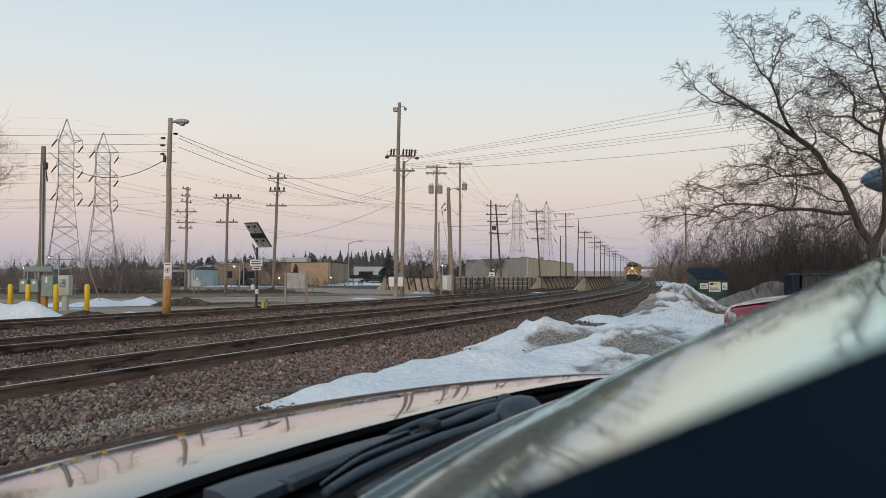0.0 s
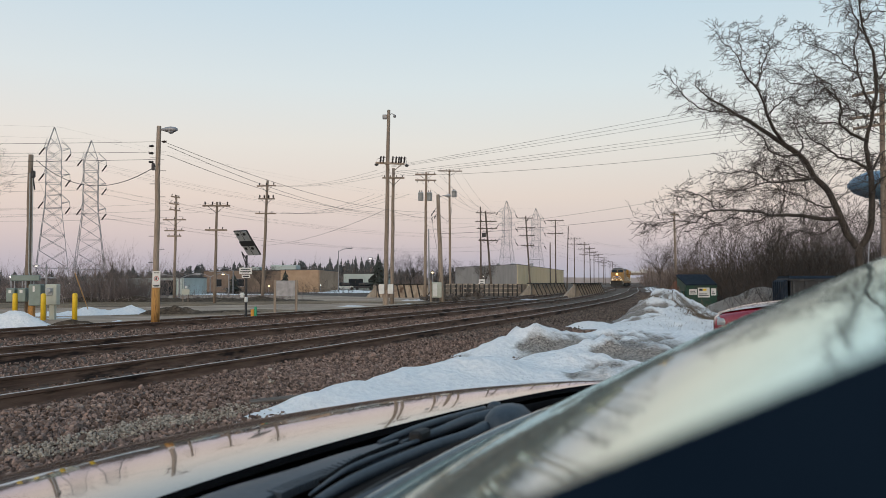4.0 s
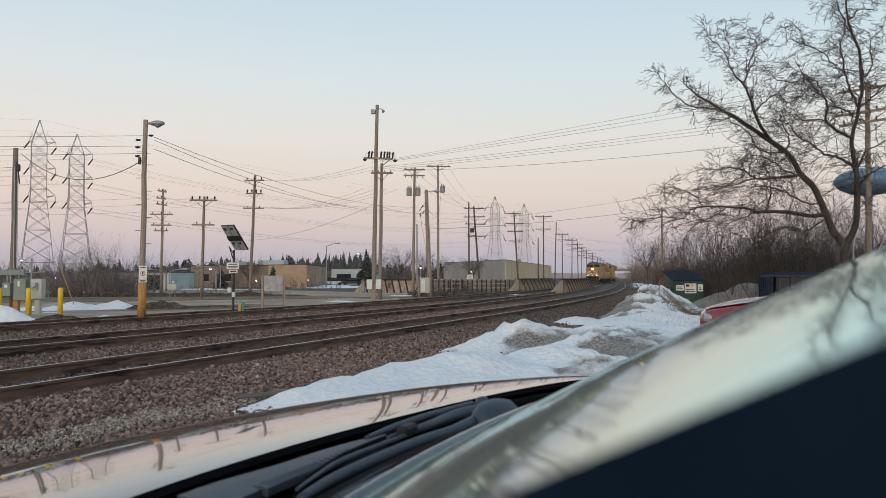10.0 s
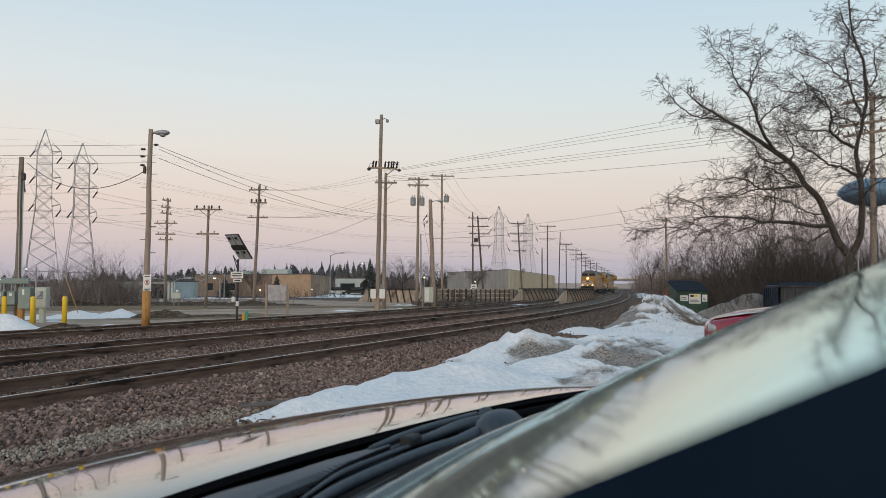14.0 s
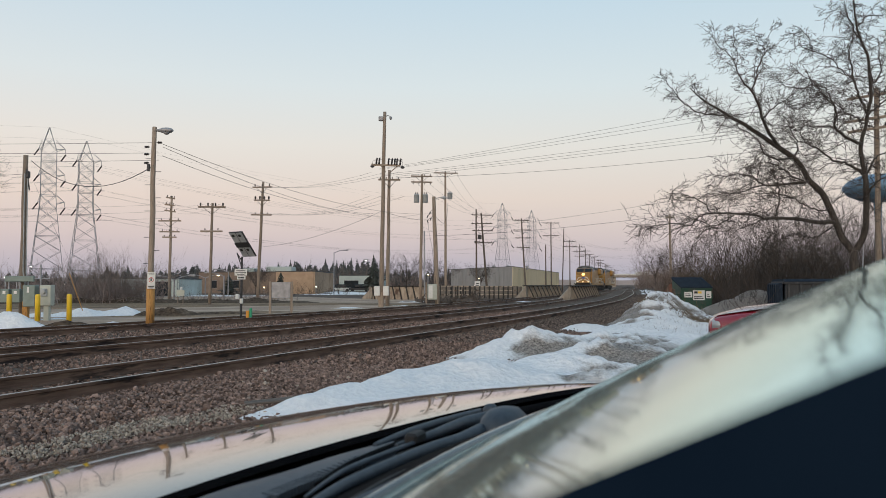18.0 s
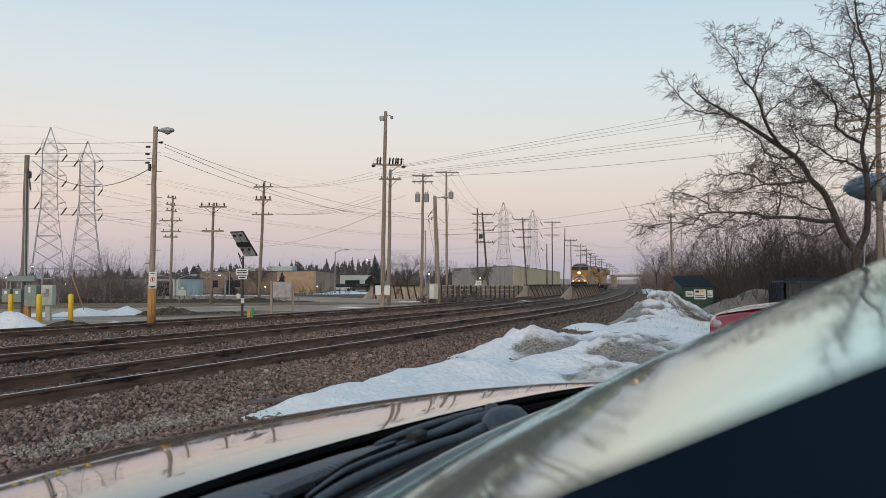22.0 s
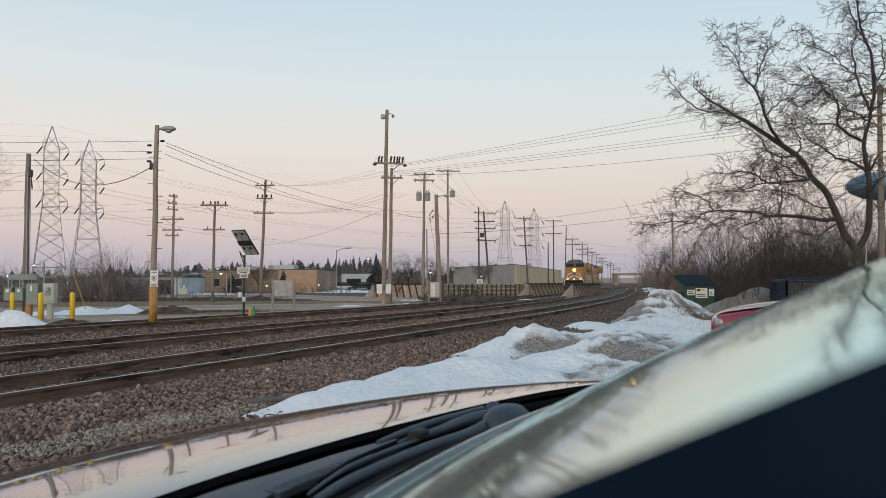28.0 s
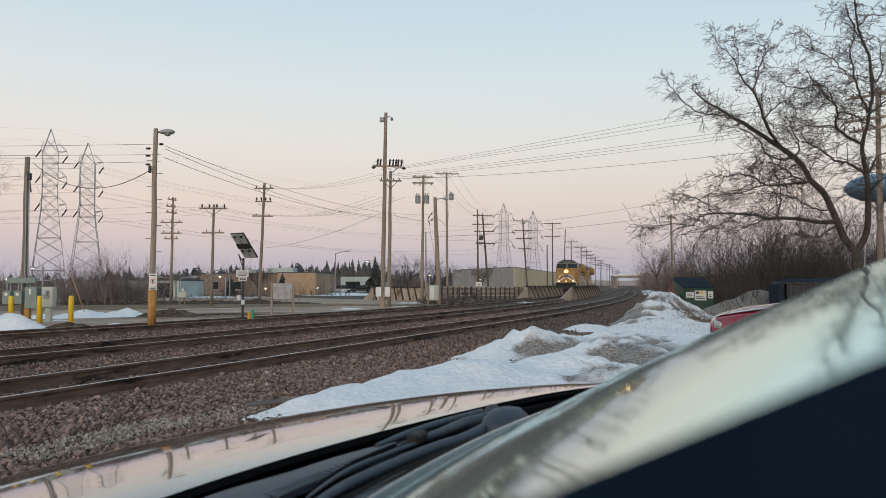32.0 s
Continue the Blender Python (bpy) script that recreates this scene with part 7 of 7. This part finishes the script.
part("cowl", shell(cowl_at, 24, 40, .01), M_TRIM, CAR, "dark grey plastic cowl panel", soft=True)
part("cowl_gutter", Geo().sheet(lambda u, w: hood_at(0, w) + Vector((0, .02 - .06 * u, -.03 - .03 * u)), 2, 40), M_RUBBER, CAR)
def smooth_line(pts, t):
    """A point at t along a line through a few points, rounded between them."""
    P = [Vector(q) for q in pts]
    k = min(int(t * (len(P) - 1)), len(P) - 2)
    f = t * (len(P) - 1) - k
    a, b, c, d = P[max(k - 1, 0)], P[k], P[k + 1], P[min(k + 2, len(P) - 1)]
    return .5 * (2 * b + (c - a) * f + (2 * a - 5 * b + 4 * c - d) * f * f + (3 * b - a - 3 * c + d) * f ** 3)


def rod(name, pts, radii, material, parent, label=""):
    n = 24
    g = Geo().path([smooth_line(pts, k / n) for k in range(n + 1)], [float(np.interp(k / n, [i / (len(radii) - 1) for i in range(len(radii))], radii)) for k in range(n + 1)], 10)
    return part(name, g, material, parent, label, soft=True)


PANEL_FAR = [(0.591, 0.746, EZ - 0.244), (0.657, 0.757, EZ - 0.244), (0.754, 0.760, EZ - 0.244), (0.878, 0.772, EZ - 0.244), (1.001, 0.771, EZ - 0.244)]
PANEL_NEAR = [(0.550, 0.645, EZ - 0.236), (0.632, 0.663, EZ - 0.236), (0.739, 0.687, EZ - 0.236), (0.840, 0.699, EZ - 0.236), (0.926, 0.707, EZ - 0.236)]


def panel_at(u, w):
    """The smooth slate strip of the cowl beside the bonnet's edge."""
    q = smooth_line(PANEL_FAR, w).lerp(smooth_line(PANEL_NEAR, w), u)
    q.z += .004 * math.sin(u * math.pi)
    return q


part("cowl_panel", shell(panel_at, 8, 24, .012), M_TRIM, CAR, "smooth slate-grey plastic strip", soft=True)
# black sheet just above the cowl, in place of the shade below the bonnet
part("cowl_gap", shell(lambda u, w: cowl_at(.9 * u, w) + Vector((0, 0, .003)), 9, 40, .004), M_GAP, CAR, "black sheet over the cowl for the shade under the bonnet's edge", soft=True)
slot = Geo().box(-.0016, .0016, -.012, .012, -.006, .004, .0005).mesh("cowl_slot", M_TRIM)
SLOTS = [(0.643, 0.668, EZ - 0.238), (0.691, 0.678, EZ - 0.238), (0.751, 0.688, EZ - 0.238), (0.847, 0.705, EZ - 0.238)]
for k in range(26):
    part("cowl_slot", slot, None, CAR).matrix_local = Matrix.Translation(smooth_line(SLOTS, k / 25))
rod("cowl_bar", [(0.927, 0.746, EZ - 0.236), (1.032, 0.766, EZ - 0.236), (1.148, 0.779, EZ - 0.236), (1.286, 0.784, EZ - 0.236)], [.004, .006, .006, .005], M_TRIM, CAR, "slate plastic bar of the cowl")
rod("cowl_bar", [(0.928, 0.708, EZ - 0.232), (1.015, 0.710, EZ - 0.232), (1.141, 0.728, EZ - 0.232), (1.216, 0.718, EZ - 0.232)], [.003, .007, .010, .012], M_TRIM, CAR)
rod("cowl_lip", [(0.563, 0.488, EZ - 0.205), (0.660, 0.504, EZ - 0.205), (0.770, 0.515, EZ - 0.205), (0.924, 0.537, EZ - 0.205)], [.005, .006, .006, .005], M_TRIM, CAR)
part("windshield", shell(lambda u, w: glass_at(u, glass_edge(u) + (1 - glass_edge(u)) * w), 40, 44, .004), M_CARGLASS, CAR, "curved windshield mirroring sky and poles", soft=True).visible_shadow = False
part("glass_seal", Geo().path([glass_at(0, k / 30) + Vector((0, .008, -.004)) for k in range(31)], .007, 10), M_MOULD, CAR, "grey moulding at the foot of the windshield", soft=True)
for w, s in ((1.0, 1), (0.0, -1)):
    def pillar(u, k, w=w, s=s):
        e = glass_at(-.04 + 1.06 * u, w if s > 0 else glass_edge(-.04 + 1.06 * u) + .0012)
        a = k * math.pi / 2
        return e + Vector((s * .045 * math.sin(a), .02 * math.sin(a), .002 + (.006 * math.sin(2 * a) if s < 0 else 0) - .05 * math.sin(a) ** (2 if s < 0 else 1) - .22 * (1 - math.cos(a))))
    part("a_pillar", Geo().sheet(pillar, 24, 12), M_SATIN if s < 0 else M_PAINT, CAR, "satin black windshield pillar", soft=True)
    if s < 0:
        def seal(u, k):
            e = glass_at(-.04 + 1.06 * u, glass_edge(-.04 + 1.06 * u) + .0012) + Vector((0, 0, .004))
            n = Vector((0, 0, EZ)).lerp(e, .34)
            return n + Vector((-.03 * k, 0, -.12 * k))
        part("door_seal", Geo().sheet(seal, 24, 4), M_SATIN, CAR, "black rubber seal of the door opening", soft=True)
    if s > 0:
        part("pillar_trim", Geo().path([glass_at(-.02 + 1.04 * k / 20, w) + Vector((.004, 0, .004)) for k in range(21)], .011, 8), M_TRIM, CAR, "grey moulding along the windshield edge", soft=True)
    xo = glass_at(.4, w).x + s * .085
    side_x = xo + s * .02
    # door, wing and side glass below
    part("door", Geo().box(min(xo, side_x) - .02, max(xo, side_x) + .02, -1.15, .15, .35, EZ - .2, .015), M_PAINT, CAR, "black painted front door")
    part("rear_door", Geo().box(min(xo, side_x) - .02, max(xo, side_x) + .02, -2.35, -1.17, .35, EZ - .2, .015), M_PAINT, CAR)
    part("side_window", Geo().box(min(xo, side_x), max(xo, side_x), -2.2, -.1, EZ - .2, EZ + .16, .004), M_WINDOW, CAR)
    part("front_wing", Geo().box(min(xo, side_x) - .02, max(xo, side_x) + .02, .17, 1.45, .55, EZ - .36, .02), M_PAINT, CAR)

    def wing(u, k, w=w, s=s, sx=side_x):
        e = hood_at(u, w)
        return e + Vector(((sx - e.x) * math.sin(k * math.pi / 2), 0, -.004 - .12 * (1 - math.cos(k * math.pi / 2))))
    part("wing_top", Geo().sheet(wing, 16, 8), M_PAINT, CAR, soft=True)
    for yy in (.85, -2.0):
        wh = part("wheel", Geo().lathe([(.2, -.11), (.34, -.12), (.37, -.08), (.37, .08), (.34, .12), (.2, .11)], (0, 0, 0), 28, pose(0, 0, 0, 0, 90, 0)), M_TYRE, CAR, soft=True)
        wh.matrix_local = pose(side_x - s * .12, yy, .365)
        part("rim", Geo().lathe([(.03, .1), (.2, .09), (.22, .11), (.22, -.1), (.03, -.1)], (0, 0, 0), 20, pose(0, 0, 0, 0, 90 * s, 0)), M_RIM, wh)
X0, X1 = .2, 2.16
part("roof", shell(lambda u, w: Vector((glass_at(1, w).x * (1 - .0 * u), glass_at(1, w).y - 2.0 * u, glass_at(1, w).z + .05 * math.sin(u * 3.0) - .05 * u)), 12, 16, .03), M_PAINT, CAR, soft=True)
part("tailgate", Geo().prism([(-2.5, EZ + .14), (-2.85, EZ - .25), (-2.9, .4), (-2.6, .4), (-2.4, EZ + .1)], X0 + .1, X1 - .1), M_PAINT, CAR)
part("front_fascia", Geo().sheet(lambda u, w: hood_at(1, w) + Vector((0, .1 * math.sin(u * 2.2) - .01, -.006 - .66 * u)), 10, 24), M_PAINT, CAR, soft=True)
part("grille", Geo().box(.75, 1.8, 1.5, 1.58, .75, 1.0, .02), M_TRIM, CAR)
part("floor_pan", Geo().box(X0 + .1, X1 - .1, -2.7, 1.3, .3, .42, .03), M_CABIN, CAR)
part("dashboard", Geo().sheet(lambda u, w: glass_at(0, w) * (1 - u) + Vector((.30 + 1.8 * w, -.42, EZ - .32)) * u + Vector((0, 0, -.02 - .03 * math.sin(u * math.pi))), 12, 24), M_CABIN, CAR, soft=True)
part("bulkhead", Geo().sheet(lambda u, w: glass_at(0, w) + Vector((0, -.004, -.02 - .85 * u)), 4, 24), M_CABIN, CAR, soft=True)
part("seat_row", Geo().box(.45, 1.05, -1.5, -1.1, .5, 1.45, .1).box(1.35, 1.95, -1.5, -1.1, .5, 1.45, .1), M_CABIN, CAR)


def lay(x, y, dz=0.0):
    """A point on the cowl at x across and y forward, dz above it."""
    w = min(max((x - .4404) / 1.6782, 0), 1)
    a, b = hood_at(0, w).y - .035, glass_at(0, w).y
    u = min(max((a - y) / (a - b), 0), 1)
    return Vector((x, y, cowl_at(u, w).z + dz))


# wipers: the arm with its joint, the blade before it, and the rounded pivot cover
arm = rod("wiper_arm", [(0.598, 0.565, EZ - 0.222), (0.683, 0.592, EZ - 0.222), (0.790, 0.612, EZ - 0.222), (0.895, 0.626, EZ - 0.222), (0.970, 0.627, EZ - 0.222), (1.039, 0.633, EZ - 0.222)], [.005, .007, .0075, .008, .009, .013], M_TRIM, CAR, "long dark plastic wiper arm")
part("arm_joint", Geo().box(-.020, .020, -.010, .010, -.007, .010, .004, Matrix.Translation((0.959, 0.696, EZ - 0.226)) @ pose(0, 0, 0, 0, 0, 12)), M_RUBBER, arm)
blade = rod("wiper_blade", [(0.640, 0.611, EZ - 0.229), (0.715, 0.642, EZ - 0.229), (0.773, 0.661, EZ - 0.229), (0.875, 0.678, EZ - 0.229), (0.948, 0.688, EZ - 0.229)], [.002, .003, .0038, .0038, .003], M_TRIM, CAR, "thin dark wiper blade")
rod("blade_rubber", [(0.707, 0.657, EZ - 0.236), (0.811, 0.694, EZ - 0.236), (0.926, 0.718, EZ - 0.236), (1.021, 0.730, EZ - 0.236)], [.003, .005, .005, .004], M_GAP, blade)
rod("wiper_arm", [(0.580, 0.509, EZ - 0.212), (0.706, 0.539, EZ - 0.212), (0.789, 0.544, EZ - 0.212), (0.916, 0.558, EZ - 0.212)], [.004, .0048, .0048, .004], M_RUBBER, CAR, "lower dark wiper arm")
part("pivot_cover", Geo().lathe([(.05, -.025), (.05, .004), (.044, .02), (.030, .031), (.012, .035), (.003, .0355)], (1.095, 0.624, EZ - 0.226), 24, pose(0, 0, 0, 0, 0, 8) @ Matrix.Diagonal((1.25, .7, 1, 1))), M_TRIM, CAR, "rounded plastic wiper pivot cover", soft=True)
part("pivot_nub", Geo().lathe([(.014, -.006), (.014, .004), (.009, .011), (.002, .013)], (1.241, 0.735, EZ - 0.226), 14), M_TRIM, CAR, soft=True)
for x, y in ((.66, .742), (1.62, .70)):
    part("washer_nozzle", Geo().lathe([(.016, -.006), (.016, .006), (.012, .011), (.003, .014)], lay(x, y, .004), 14, Matrix.Diagonal((1.5, .8, 1, 1))), M_TRIM, CAR, "small washer nozzle", soft=True)


# ---- the red car beside it ----
def loft(rows, n=28, e=3.2):
    g = Geo()
    v = []
    for y, hw, z0, z1 in rows:
        c, h = (z0 + z1) / 2, (z1 - z0) / 2
        for k in range(n):
            a = k / n * math.tau
            ca, sa = math.cos(a), math.sin(a)
            v.append((hw * math.copysign(abs(ca) ** (2 / e), ca), y, c + h * math.copysign(abs(sa) ** (2 / e), sa)))
    m = len(rows)
    f = [(i * n + k, i * n + (k + 1) % n, (i + 1) * n + (k + 1) % n, (i + 1) * n + k) for i in range(m - 1) for k in range(n)]
    f += [tuple(range(n))[::-1], tuple(range((m - 1) * n, m * n))]
    return g.add(v, f)


def red_car():
    t = thing("red_car", pose(4.86, 14.2, .1, 0, 0, 56), "red parked car with pale dusty bonnet and clear headlamps", "car")
    part("body", loft([(0, .55, .42, .72), (-.05, .74, .34, .83), (-.2, .85, .26, .90), (-.6, .9, .22, .97), (-1.1, .91, .2, 1.04), (-1.5, .91, .2, 1.08), (-2.6, .92, .2, 1.1), (-3.8, .91, .2, 1.12), (-4.4, .86, .26, 1.08), (-4.62, .75, .38, .9)], 40, 4.5), M_RED, t, soft=True)
    part("bonnet", Geo().sheet(lambda u, w: Vector(((2 * w - 1) * (.72 + .12 * u), -.12 - 1.2 * u - .1 * (1 - (2 * w - 1) ** 2) * (u - 1), .845 + .2 * u ** .8 + .075 * (1 - (2 * w - 1) ** 2) * min(1, .35 + 2 * u))), 14, 20), M_RED, t, "dusty red bonnet mirroring the pale sky", soft=True)
    part("greenhouse", loft([(-1.3, .72, .95, 1.06), (-1.9, .70, .95, 1.38), (-2.3, .68, .95, 1.5), (-3.3, .68, .95, 1.5), (-3.9, .7, .95, 1.3), (-4.3, .7, .95, 1.1)], 24, 3), M_WINDOW, t, "dark glass of the cabin", soft=True)
    part("roof", loft([(-2.2, .62, 1.46, 1.53), (-2.8, .64, 1.47, 1.56), (-3.4, .62, 1.46, 1.53)], 20, 3), M_RED, t, soft=True)
    for s in (-1, 1):
        part("headlamp", Geo().lathe([(.02, .06), (.12, .05), (.17, .0), (.17, -.08)], (0, 0, 0), 18, pose(0, 0, 0, -80, 0, 0) @ Matrix.Diagonal((1.1, .6, 1, 1))), M_LENS, t, "clear headlamp", soft=True).matrix_local = pose(s * .72, -.15, .715, 0, 0, -s * 34)
        part("hood_line", Geo().path([(s * .62, -.2, .872), (s * .70, -.7, .955), (s * .74, -1.25, 1.035)], .006, 5), M_RUBBER, t)
        part("mirror", Geo().box(s * 1.0 - .1, s * 1.0 + .1, -1.75, -1.6, 1.02, 1.18, .04), M_RED, t)
        for y in (-.85, -3.6):
            w = part("wheel", Geo().lathe([(.2, -.1), (.31, -.11), (.33, -.07), (.33, .07), (.31, .11), (.2, .1)], (0, 0, 0), 24, pose(0, 0, 0, 0, 90, 0)), M_TYRE, t, soft=True)
            w.matrix_local = pose(s * .84, y, .225)
            part("rim", Geo().lathe([(.03, .1), (.19, .09), (.2, .11), (.2, -.1), (.03, -.1)], (0, 0, 0), 18, pose(0, 0, 0, 0, 90 * s, 0)), M_RIM, w)
    part("grille", Geo().box(-.45, .45, -.04, .03, .5, .62, .02), M_TRIM, t)
    return t


red_car()


# ---- what moves: the train ----
def train_pose(offset, length, t):
    s0 = float(np.interp(train_front(t), ARC_Y, ARC_S)) + offset
    a, b = on_track(s0 + 4), on_track(s0 + length - 4)
    d = (b - a).normalized()
    p = a - d * 4
    return pose(p.x, p.y, p.z, 0, 0, math.degrees(math.atan2(d.y, d.x)) - 90)


def motions():
    for ob, offset, length in TRAIN:
        walk(ob, [(t, train_pose(offset, length, t)) for t in (0, 2, 4, 6, 8, 10, 12, 14, 16, 18, 20, 22, 24, 26, 28, 30, 32)])


motions()
